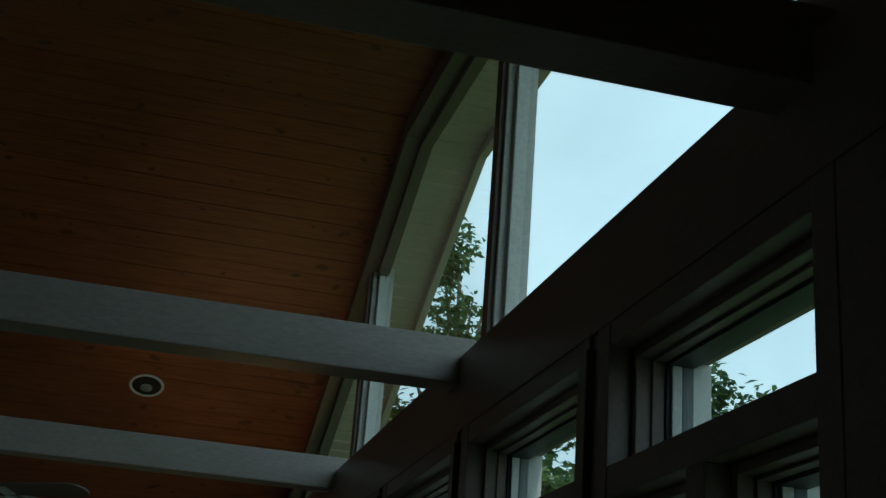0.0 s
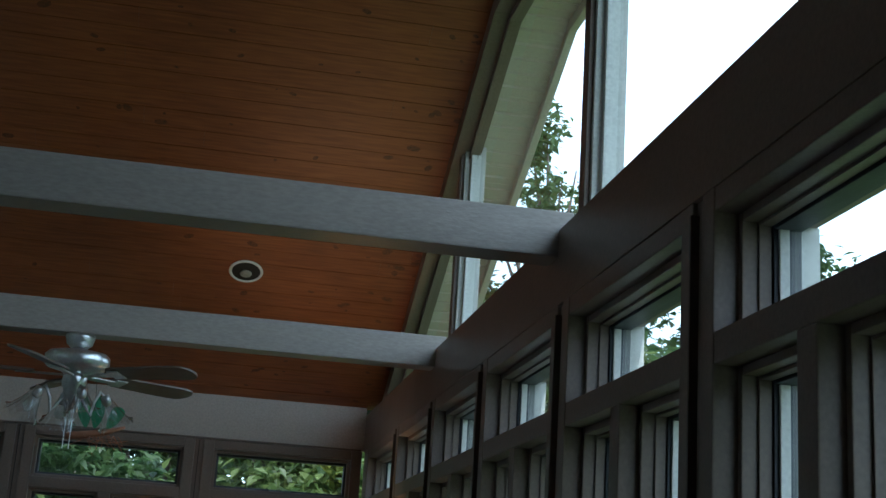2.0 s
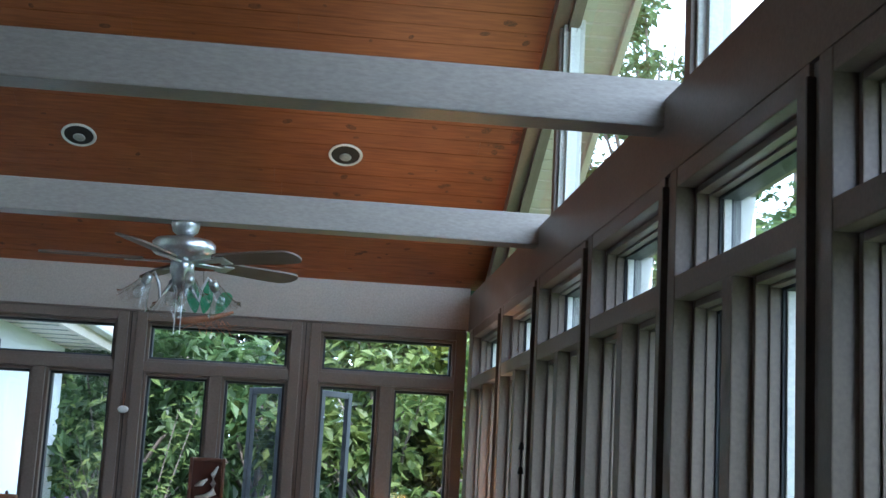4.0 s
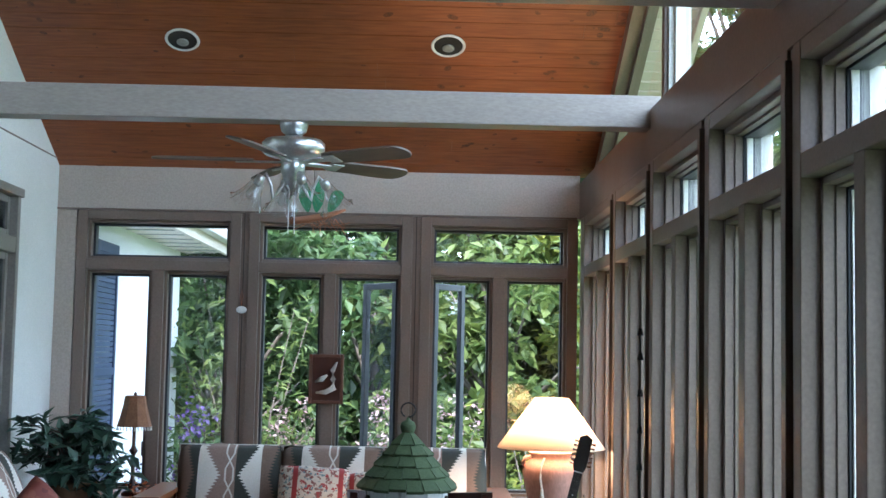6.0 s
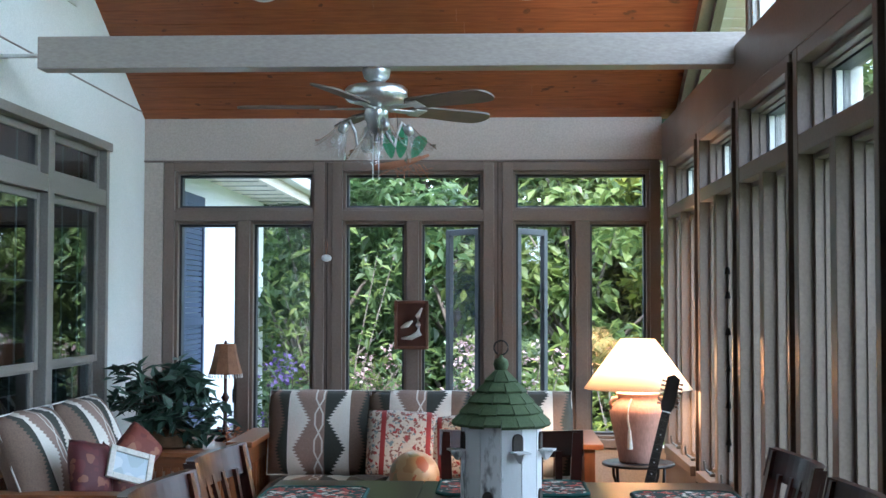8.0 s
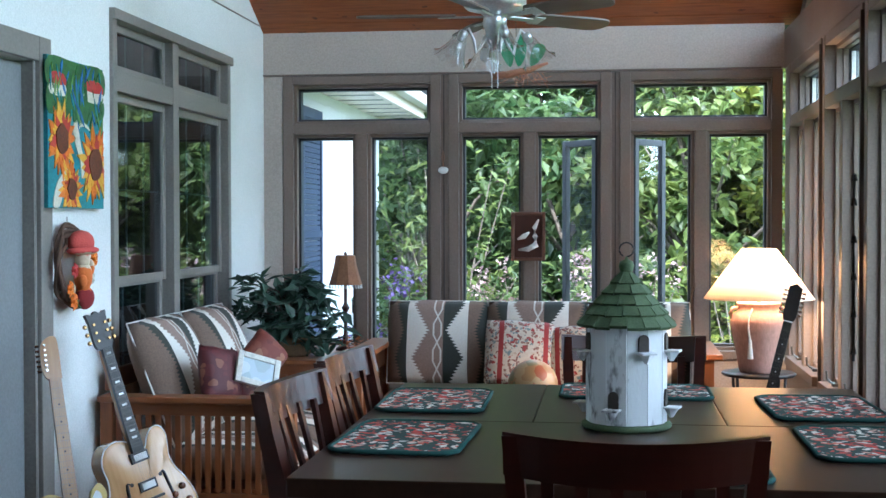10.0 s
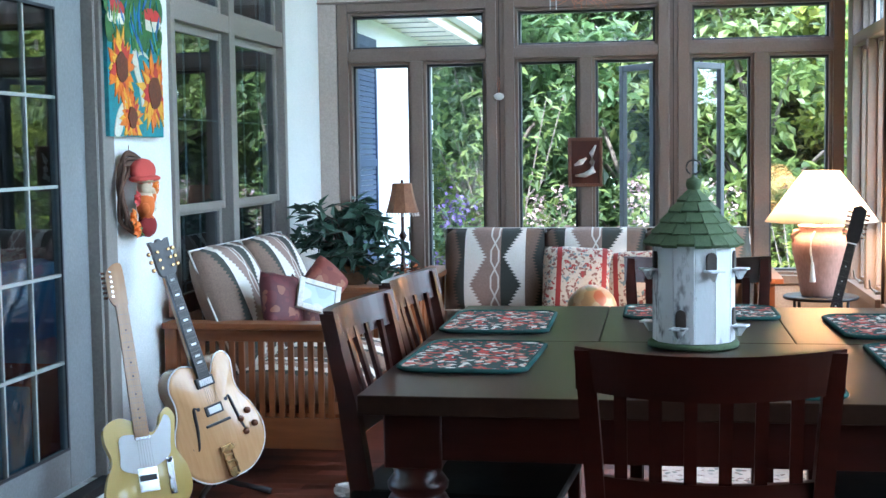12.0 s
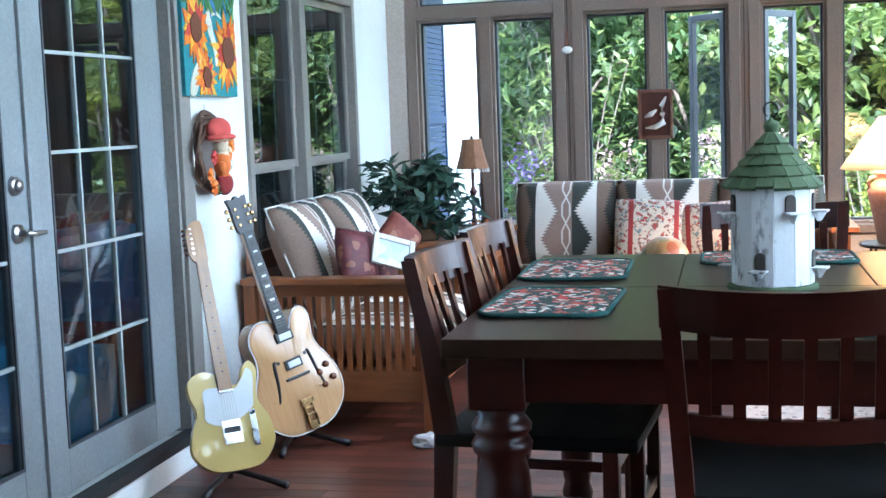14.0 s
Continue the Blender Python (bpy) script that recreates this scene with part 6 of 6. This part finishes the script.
for k in range(4):
    a = radians(20 + 90 * k)
    c, s = math.cos(a), math.sin(a)
    part("light_arm", grow(tube, [(0.03 * c, 0.03 * s, -0.27), (0.07 * c, 0.07 * s, -0.33), (0.09 * c, 0.09 * s, -0.36), (0.10 * c, 0.10 * s, -0.30), (0.125 * c, 0.125 * s, -0.245), (0.15 * c, 0.15 * s, -0.27)], 0.007, 8), SILVER, fan, smooth=True)
    bm = bmesh.new()
    prof = [(0.018, 0.0), (0.03, -0.03), (0.042, -0.07), (0.062, -0.115), (0.082, -0.14)]
    rings = []
    for r_, z_ in prof:
        rings.append([bm.verts.new((r_ * (1 + 0.07 * math.cos(8 * 2 * math.pi * q / 32)) * math.cos(2 * math.pi * q / 32), r_ * (1 + 0.07 * math.cos(8 * 2 * math.pi * q / 32)) * math.sin(2 * math.pi * q / 32), z_ + (0.012 * math.cos(8 * 2 * math.pi * q / 32) if r_ > 0.07 else 0))) for q in range(32)])
    for a_, b_ in zip(rings, rings[1:]):
        for q in range(32):
            bm.faces.new((a_[q], a_[(q + 1) % 32], b_[(q + 1) % 32], b_[q]))
    tl_m = Matrix.Translation((0.15 * c, 0.15 * s, -0.27)) @ Matrix.Rotation(a, 4, "Z") @ Matrix.Rotation(radians(-28), 4, "Y")
    tp = part("glass_tulip", bm, CLEAR_GLASS, fan, "clear ribbed glass tulip", True, m=tl_m)
    part("socket", grow(lathe, [(0.02, 0.012), (0.022, -0.01), (0.018, -0.035), (0.008, -0.04)], 14), SILVER, tp, smooth=True)
    part("bulb", grow(lathe, [(0.01, -0.035), (0.02, -0.06), (0.026, -0.085), (0.018, -0.105), (0.004, -0.112)], 14), CLEAR_GLASS, tp, smooth=True)
for x in (0.015, -0.012):
    part("pull_chain", grow(tube, [(x, -0.03, -0.30), (x, -0.032, -0.52)], 0.0025, 6), SILVER, fan)

# a hanging air plant below the lights
GREEN_GLASS = surface("green_leaf_glaze", (0.06, 0.28, 0.13), (0.12, 0.38, 0.2), 6, 0.25, bump_s=0)
DRIFT = wood("orange_driftwood", (0.34, 0.12, 0.06), (0.5, 0.24, 0.14), (1, 8, 8), 0.7)
hp = thing("hanging_bird_feeder", pose(-0.41, 6.28, 2.80) @ Matrix.Scale(0.8, 4), "hanging ornament of green leaves, driftwood and wiry roots", "ornament")
part("wire", grow(tube, [(0.0, -0.25, 0.0), (0.0, -0.2, -0.1), (0, 0, -0.34)], 0.002, 5), BLACK_METAL, hp)
bm = bmesh.new()
for a, h_ in ((-0.35, 0.24), (0.1, 0.21), (0.75, 0.16)):
    ring = crom([(0.0, 0.0), (0.035, 0.06), (0.04, 0.14), (0.0, h_), (-0.04, 0.13), (-0.03, 0.05)], 4)
    b2 = bmesh.new()
    slab(b2, ring, -0.003, 0.003)
    bmesh.ops.transform(b2, matrix=Matrix.Translation((a * 0.12, 0, -0.46)) @ Matrix.Rotation(a * 0.6, 4, "Y") @ Matrix.Rotation(radians(90), 4, "X"), verts=b2.verts)
    me_ = bpy.data.meshes.new("tmp")
    b2.to_mesh(me_)
    bm.from_mesh(me_)
    bpy.data.meshes.remove(me_)
    b2.free()
part("leaf", bm, GREEN_GLASS, hp, "green leaf")
part("driftwood", grow(tube, [(-0.16, 0, -0.52), (-0.05, 0.01, -0.505), (0.08, 0, -0.48), (0.20, -0.01, -0.44)], [0.022, 0.024, 0.02, 0.008], 8), DRIFT, hp, "orange driftwood", True)
rng = random.Random(9)
bm = bmesh.new()
for _ in range(26):
    x = rng.uniform(-0.08, 0.16)
    p0 = Vector((x, rng.gauss(0, 0.01), -0.50))
    p1 = p0 + Vector((rng.gauss(0, 0.03), rng.gauss(0, 0.02), -0.04))
    p2 = p1 + Vector((rng.gauss(0, 0.04), rng.gauss(0, 0.02), rng.uniform(-0.06, 0.02)))
    tube(bm, [p0, p1, p2], 0.002, 4)
part("root", bm, DRIFT, hp, "wiry roots")


# ---- recessed lights, vent ----
def downlight(m):
    t = thing("recessed_light", m, "recessed ceiling light with a white ring and dark baffle", "ceiling light", "recessed ceiling lights")
    bm = bmesh.new()
    prof = [(0.088, 0.002), (0.105, 0.0), (0.108, -0.004), (0.104, -0.009), (0.09, -0.008)]
    rings = [[bm.verts.new((r_ * math.cos(2 * math.pi * q / 36), r_ * math.sin(2 * math.pi * q / 36), z_)) for q in range(36)] for r_, z_ in prof]
    for a_, b_ in zip(rings, rings[1:] + rings[:1]):
        for q in range(36):
            bm.faces.new((a_[q], a_[(q + 1) % 36], b_[(q + 1) % 36], b_[q]))
    part("ring", bm, IVORY, t, "white trim ring", True)
    part("baffle", grow(cyl, (0, 0, -0.004), (0, 0, -0.0015), 0.091, None, 32), EBONY, t, "black baffle")
    part("bulb", grow(lathe, [(0.034, -0.004), (0.038, -0.008), (0.03, -0.013), (0.012, -0.016)], 20, (0, 0.018, 0)), SCREEN_GREY, t, "frosted reflector bulb", True)
    return t


tilt = -math.degrees(math.atan(SLOPE))
dl = downlight(pose(0.287, 7.513, ceiling_z(7.513) - 0.003, tilt, 0, 0))
repeat(dl, pose(-1.36, 7.513, ceiling_z(7.513) - 0.003, tilt, 0, 0))
vent = thing("wall_vent", pose(LEFT, 6.92, 3.62), "white louvred vent high on the plaster wall", "vent")
part("frame", boxes(((0, -0.30, -0.16), (0.012, -0.27, 0.16)), ((0, 0.27, -0.16), (0.012, 0.30, 0.16)), ((0, -0.27, -0.16), (0.0115, 0.27, -0.13)), ((0, -0.27, 0.13), (0.0115, 0.27, 0.16)), bevel=0.003), IVORY, vent)
part("backing", boxes(((0.0, -0.27, -0.13), (0.003, 0.27, 0.13))), HOUSE_TRIM, vent)
for k in range(8):
    z = -0.115 + 0.033 * k
    part("louvre", boxes(((0.003, -0.27, z - 0.010), (0.010, 0.27, z + 0.006))), IVORY, vent)

# ---- wall hangings ----
def paint(name, a, b, scale=20):
    return surface(name, a, b, scale, 0.55, bump_s=0.3, fine=90)


P_TEAL, P_GREEN = paint("teal_paint", (0.02, 0.16, 0.20), (0.04, 0.27, 0.30)), paint("green_paint", (0.015, 0.07, 0.02), (0.06, 0.19, 0.05))
P_ORANGE, P_BROWN = paint("orange_paint", (0.62, 0.10, 0.006), (0.78, 0.24, 0.01)), paint("brown_paint", (0.08, 0.02, 0.012), (0.16, 0.045, 0.02))
P_LEAF = paint("light_green_paint", (0.10, 0.24, 0.05), (0.2, 0.36, 0.09))
P_RED, P_CREAM, P_BLUE = paint("red_paint", (0.40, 0.02, 0.02), (0.52, 0.05, 0.04)), paint("cream_paint", (0.55, 0.52, 0.42), (0.7, 0.67, 0.56)), paint("blue_paint", (0.02, 0.10, 0.35), (0.05, 0.2, 0.5))
pt = thing("sunflower_painting", pose(LEFT + 0.012, 5.335, 2.035) @ Matrix(((0, 0, 1, 0), (1, 0, 0, 0), (0, 1, 0, 0), (0, 0, 0, 1))), "unframed canvas of orange sunflowers below a village, on the plaster wall", "painting")
PW, PH = 0.315, 0.34
part("canvas", boxes(((-PW, -PH, 0), (PW, PH, 0.03)), bevel=0.002), P_TEAL, pt)


def blot(name, pts, layer, material, n=4):
    part(name, grow(slab, crom(pts, n), 0.029, 0.0305 + 0.0006 * layer), material, pt)


blot("painted_sky", [(-PW + .01, 0.20), (0, 0.22), (PW - .01, 0.20), (PW - .01, 0.335), (0, 0.335), (-PW + .01, 0.335)], 1, P_GREEN)
blot("painted_hill", [(-PW + .01, 0.08), (-0.1, 0.12), (0.1, 0.08), (PW - .01, 0.10), (PW - .01, 0.19), (0.12, 0.17), (0, 0.30), (-0.06, 0.20), (-PW + .01, 0.22)], 2, P_GREEN)
for x, y, w in ((-0.21, 0.17, 0.08), (0.20, 0.17, 0.10)):
    blot("painted_house", [(x - w, y), (x + w, y), (x + w, y + 0.05), (x - w, y + 0.05)], 3, P_CREAM, 2)
    blot("painted_roof", [(x - w * 1.1, y + 0.05), (x + w * 1.1, y + 0.05), (x + w * 0.7, y + 0.10), (x - w * 0.7, y + 0.10)], 4, P_RED, 2)
for x in (-0.10, -0.02, 0.05, 0.10):
    blot("painted_cypress", [(x - 0.025, 0.07), (x + 0.025, 0.07), (x + 0.02, 0.18), (x, 0.27), (x - 0.02, 0.18)], 5, P_GREEN)
blot("painted_path", [(-0.05, 0.03), (0.0, 0.075), (0.10, 0.06), (0.15, 0.03), (0.08, 0.045), (0.02, 0.03), (0.04, -0.05), (0.09, -0.13), (0.05, -0.2), (0.03, -0.12), (-0.02, -0.05)], 5, P_CREAM)
blot("painted_path", [(-0.27, -0.33), (-0.22, -0.22), (-0.1, -0.15), (-0.14, -0.22), (-0.2, -0.33)], 5, P_CREAM)
P_GOLD = paint("gold_paint", (0.70, 0.32, 0.02), (0.80, 0.45, 0.04))
for n_, (x, y, r_) in enumerate(((-0.18, -0.03, 0.165), (0.205, -0.13, 0.19), (-0.075, -0.25, 0.125))):
    rng = random.Random(n_)
    for q in range(40):
        a = 2 * math.pi * q / 20 + rng.uniform(-0.15, 0.15)
        outer = q < 20
        L_ = r_ * (rng.uniform(0.85, 1.2) if outer else rng.uniform(0.6, 0.85))
        c, s = math.cos(a), math.sin(a)
        wd = r_ * rng.uniform(0.10, 0.17)
        pts = [(x + c * r_ * 0.25, y + s * r_ * 0.25), (x + c * L_ * 0.55 - s * wd, y + s * L_ * 0.55 + c * wd), (x + c * L_, y + s * L_), (x + c * L_ * 0.6 + s * wd, y + s * L_ * 0.6 - c * wd)]
        pts = [(min(max(px, -PW + 0.004), PW - 0.004), min(max(py, -PH + 0.004), PH - 0.004)) for px, py in pts]
        part("painted_petal", grow(slab, pts, 0.029, 0.0305 + 0.0006 * (5 + q / 8)), rng.choice((P_ORANGE, P_ORANGE, P_GOLD) if outer else (P_ORANGE, P_GOLD, P_RED)), pt)
    ring = [(x + r_ * rng.uniform(0.34, 0.46) * math.cos(q * 0.52), y + r_ * rng.uniform(0.34, 0.46) * math.sin(q * 0.52)) for q in range(12)]
    blot("painted_seed_head", ring, 17, P_BROWN, 2)
for q in range(60):
    rng = random.Random(100 + q)
    x, y = rng.uniform(-0.29, 0.29), rng.uniform(0.03, 0.33)
    a, L_ = rng.uniform(0.9, 2.2), rng.uniform(0.02, 0.06)
    c, s = math.cos(a) * L_, math.sin(a) * L_
    pts = [(x - c, max(-PH, y - s)), (x + s * 0.2, y - c * 0.2), (x + c, min(PH - 0.005, y + s)), (x - s * 0.2, y + c * 0.2)]
    part("brush_stroke", grow(slab, pts, 0.029, 0.0345 + 0.0001 * (q % 7)), rng.choice((P_GREEN, P_GREEN, P_TEAL, P_BLUE, P_LEAF)), pt)

VINE = wood("grapevine", (0.06, 0.03, 0.02), (0.14, 0.075, 0.045), (4, 4, 4), 0.85)
wr = thing("grapevine_wreath", pose(LEFT + 0.03, 5.235, 1.43) @ Matrix(((0, 0, 1, 0), (1, 0, 0, 0), (0, 1, 0, 0), (0, 0, 0, 1))), "oval grapevine wreath with autumn flowers hanging on the plaster wall", "wreath")
rng = random.Random(2)
for k in range(7):
    ph, rr = rng.uniform(0, 6), rng.uniform(-0.02, 0.02)
    pts = [((0.16 + rr + 0.012 * math.sin(5 * a + ph)) * math.cos(a), (0.165 + rr + 0.012 * math.cos(4 * a + ph)) * math.sin(a), 0.025 + 0.018 * math.sin(3 * a + ph)) for a in [2 * math.pi * q / 36 for q in range(37)]]
    part("vine", grow(tube, pts, 0.009, 6), VINE, wr, smooth=True)
for x, y, r_, mt in ((-0.10, -0.10, 0.04, P_ORANGE), (-0.06, -0.16, 0.045, P_ORANGE), (0.17, 0.03, 0.045, P_ORANGE), (-0.05, -0.02, 0.04, P_RED), (0.14, -0.06, 0.035, P_CREAM), (0.0, -0.17, 0.03, P_GREEN)):
    bm = bmesh.new()
    for q in range(7):
        a = 2 * math.pi * q / 7
        c, s = math.cos(a), math.sin(a)
        b0 = [bm.verts.new(v) for v in ((x, y, 0.055), (x + c * r_ * 0.7 - s * r_ * 0.3, y + s * r_ * 0.7 + c * r_ * 0.3, 0.068), (x + c * r_, y + s * r_, 0.06), (x + c * r_ * 0.7 + s * r_ * 0.3, y + s * r_ * 0.7 - c * r_ * 0.3, 0.068))]
        bm.faces.new(b0)
    cyl(bm, (x, y, 0.05), (x, y, 0.07), r_ * 0.3, r_ * 0.2, 8)
    part("flower", bm, mt, wr)
part("hanger", grow(tube, [(0, 0.165, 0.02), (-0.01, 0.20, 0.008), (0, 0.225, 0.004)], 0.002, 5), CHROME, wr)
RED_DOLL, nt_, p_ = nodes_of("felt_scraps")
tc_ = nt_.nodes.new("ShaderNodeTexCoord")
sx_ = nt_.nodes.new("ShaderNodeSeparateXYZ")
nt_.links.new(tc_.outputs["Object"], sx_.inputs[0])
wob = math_node(nt_, "ADD", sx_.outputs[1], math_node(nt_, "MULTIPLY", math_node(nt_, "SUBTRACT", noise_tex(nt_, 14, 3), 0.5), 0.08))
col_ = (0.22, 0.02, 0.02)
for edge_, after_ in ((-0.11, (0.60, 0.15, 0.03)), (-0.01, (0.62, 0.50, 0.34)), (0.055, (0.50, 0.075, 0.06))):
    col_ = mix_colors(nt_, math_node(nt_, "GREATER_THAN", wob, edge_), col_, after_)
nt_.links.new(col_, p_.inputs["Base Color"])
p_.inputs["Roughness"].default_value = 0.95
bump(nt_, p_, noise_tex(nt_, 90, 3), 0.5, 0.004)
bm = bmesh.new()
for c_, s_ in (((0.02, 0.105, 0.03), (0.115, 0.06, 0.045)), ((0.03, 0.07, 0.035), (0.14, 0.022, 0.055)), ((0.035, 0.03, 0.03), (0.04, 0.045, 0.035)), ((0.04, -0.05, 0.03), (0.055, 0.075, 0.04)), ((0.06, -0.15, 0.03), (0.075, 0.055, 0.035)), ((-0.01, -0.07, 0.05), (0.025, 0.03, 0.02)), ((0.10, -0.01, 0.04), (0.02, 0.04, 0.02))):
    bmesh.ops.create_uvsphere(bm, u_segments=16, v_segments=10, radius=1.0, matrix=Matrix.LocRotScale(c_, None, s_))
doll = new("scarecrow_doll", mesh_from("scarecrow_doll", bm, RED_DOLL, True))
doll.matrix_basis = Matrix.Scale(UNIT, 4) @ pose(LEFT + 0.062, 5.235, 1.43) @ Matrix(((0, 0, 1, 0), (1, 0, 0, 0), (0, 1, 0, 0), (0, 0, 0, 1)))
tagged(doll, "small red felt doll seated in the grapevine wreath", "doll")

pl = thing("relief_plaque", pose(-0.505, BACK - 0.012, 1.52), "brown carved wood plaque with a pale relief on the mullion", "plaque")
part("board", boxes(((-0.118, -0.014, -0.17), (0.118, 0.012, 0.17)), bevel=0.004), DARK_WOOD, pl)
part("border", boxes(((-0.122, -0.026, -0.174), (-0.098, 0.0, 0.174)), ((0.098, -0.026, -0.174), (0.122, 0.0, 0.174)), ((-0.098, -0.0255, 0.15), (0.098, 0.0, 0.174)), ((-0.098, -0.0255, -0.174), (0.098, 0.0, -0.15)), bevel=0.005), wood("plaque_border", (0.09, 0.035, 0.02), (0.16, 0.065, 0.035), (1, 8, 8), 0.5), pl)
PALE_STONE = surface("pale_carving", (0.5, 0.48, 0.45), (0.66, 0.63, 0.58), 14, 0.7, bump_s=0.4)
part("relief", grow(tube, [(0.075, -0.025, 0.12), (0.045, -0.03, 0.06), (0.05, -0.03, 0.0), (0.055, -0.03, -0.06), (0.0, -0.03, -0.09), (-0.07, -0.025, -0.095)], [0.006, 0.018, 0.02, 0.024, 0.018, 0.006], 8), PALE_STONE, pl, "pale carved curves", True)
part("relief", grow(tube, [(-0.075, -0.025, -0.02), (-0.03, -0.03, 0.0), (0.01, -0.03, 0.03)], [0.006, 0.02, 0.006], 8), PALE_STONE, pl, smooth=True)

sp = thing("hanging_spoon", pose(-1.115, BACK - 0.012, 2.0), "pale shell-like ornament hanging from a cord on the post", "ornament")
part("cord", grow(tube, [(0, 0, 0.02), (-0.008, 0, 0.09), (0, 0, 0.14), (0.008, 0, 0.09), (0, 0, 0.02)], 0.002, 5), DRIFT, sp)
bm = bmesh.new()
bmesh.ops.create_uvsphere(bm, u_segments=18, v_segments=10, radius=1.0, matrix=Matrix.LocRotScale((0, 0, -0.005), None, (0.038, 0.012, 0.026)))
part("shell", bm, IVORY, sp, smooth=True)

ch = thing("wind_bells", pose(RIGHT - 0.03, 6.02, 0), "dark cord of iron bells hanging on the window post", "bell cord")
part("cord", grow(tube, [(0, 0, 0.95), (0, 0.005, 1.4), (0, 0, 1.86)], 0.008, 8), BLACK_METAL, ch)
for z in (1.0, 1.18, 1.36, 1.54, 1.72, 1.84):
    part("bell", grow(lathe, [(0.006, 0.02), (0.010, 0.014), (0.013, 0.0), (0.016, -0.014), (0.013, -0.017)], 14, (0, 0, z)), BLACK_METAL, ch, smooth=True)

CLOTH_WHITE = surface("white_cloth", (0.62, 0.62, 0.64), (0.72, 0.72, 0.74), 12, 0.9, bump_s=0.3)
cl2 = thing("crumpled_cloth", pose(-1.42, 5.38, 0.0), "crumpled white cloth on the floor by the loveseat", "cloth")
bm = bmesh.new()
bmesh.ops.create_icosphere(bm, subdivisions=3, radius=0.05, matrix=Matrix.Translation((0, 0, 0.03)))
for v in bm.verts:
    k_ = noise.noise(v.co * 40) * 0.022
    v.co += v.co.normalized() * k_
    v.co.x *= 1.5
    v.co.z = max(0.001, v.co.z * 0.8)
part("fold", bm, CLOTH_WHITE, cl2)

# ---- floor boards ----
rng = random.Random(31)
lens_ = (0.62, 0.85, 1.1)
starts_ = (0.25, 0.5, 0.75)
plank_mesh = {w: mesh_from("plank", boxes(((0, 0.0008, -0.012), (w - 0.0012, 0.0922, 0.0))), FLOOR_WOOD) for w in lens_ + starts_}
rest = bmesh.new()
y = FRONT
while y < BACK - 0.01:
    x = LEFT + 0.001
    y1 = min(y + 0.0922, BACK)
    w = rng.choice(starts_)
    while x < RIGHT - 0.01:
        if 3.3 < y < 6.3 and x < -0.4:
            part("plank", plank_mesh[w], FLOOR_WOOD, floor, m=pose(x, y, 0))
        else:
            x1 = min(x + w - 0.0012, RIGHT)
            vs = [rest.verts.new(v) for v in ((x, y + 0.0008, 0), (x1, y + 0.0008, 0), (x1, y1, 0), (x, y1, 0))]
            rest.faces.new(vs)
        x += w
        w = rng.choice(lens_)
    y += 0.093
tagged(part("planks_beyond", rest, FLOOR_WOOD, floor), kind="stuff")
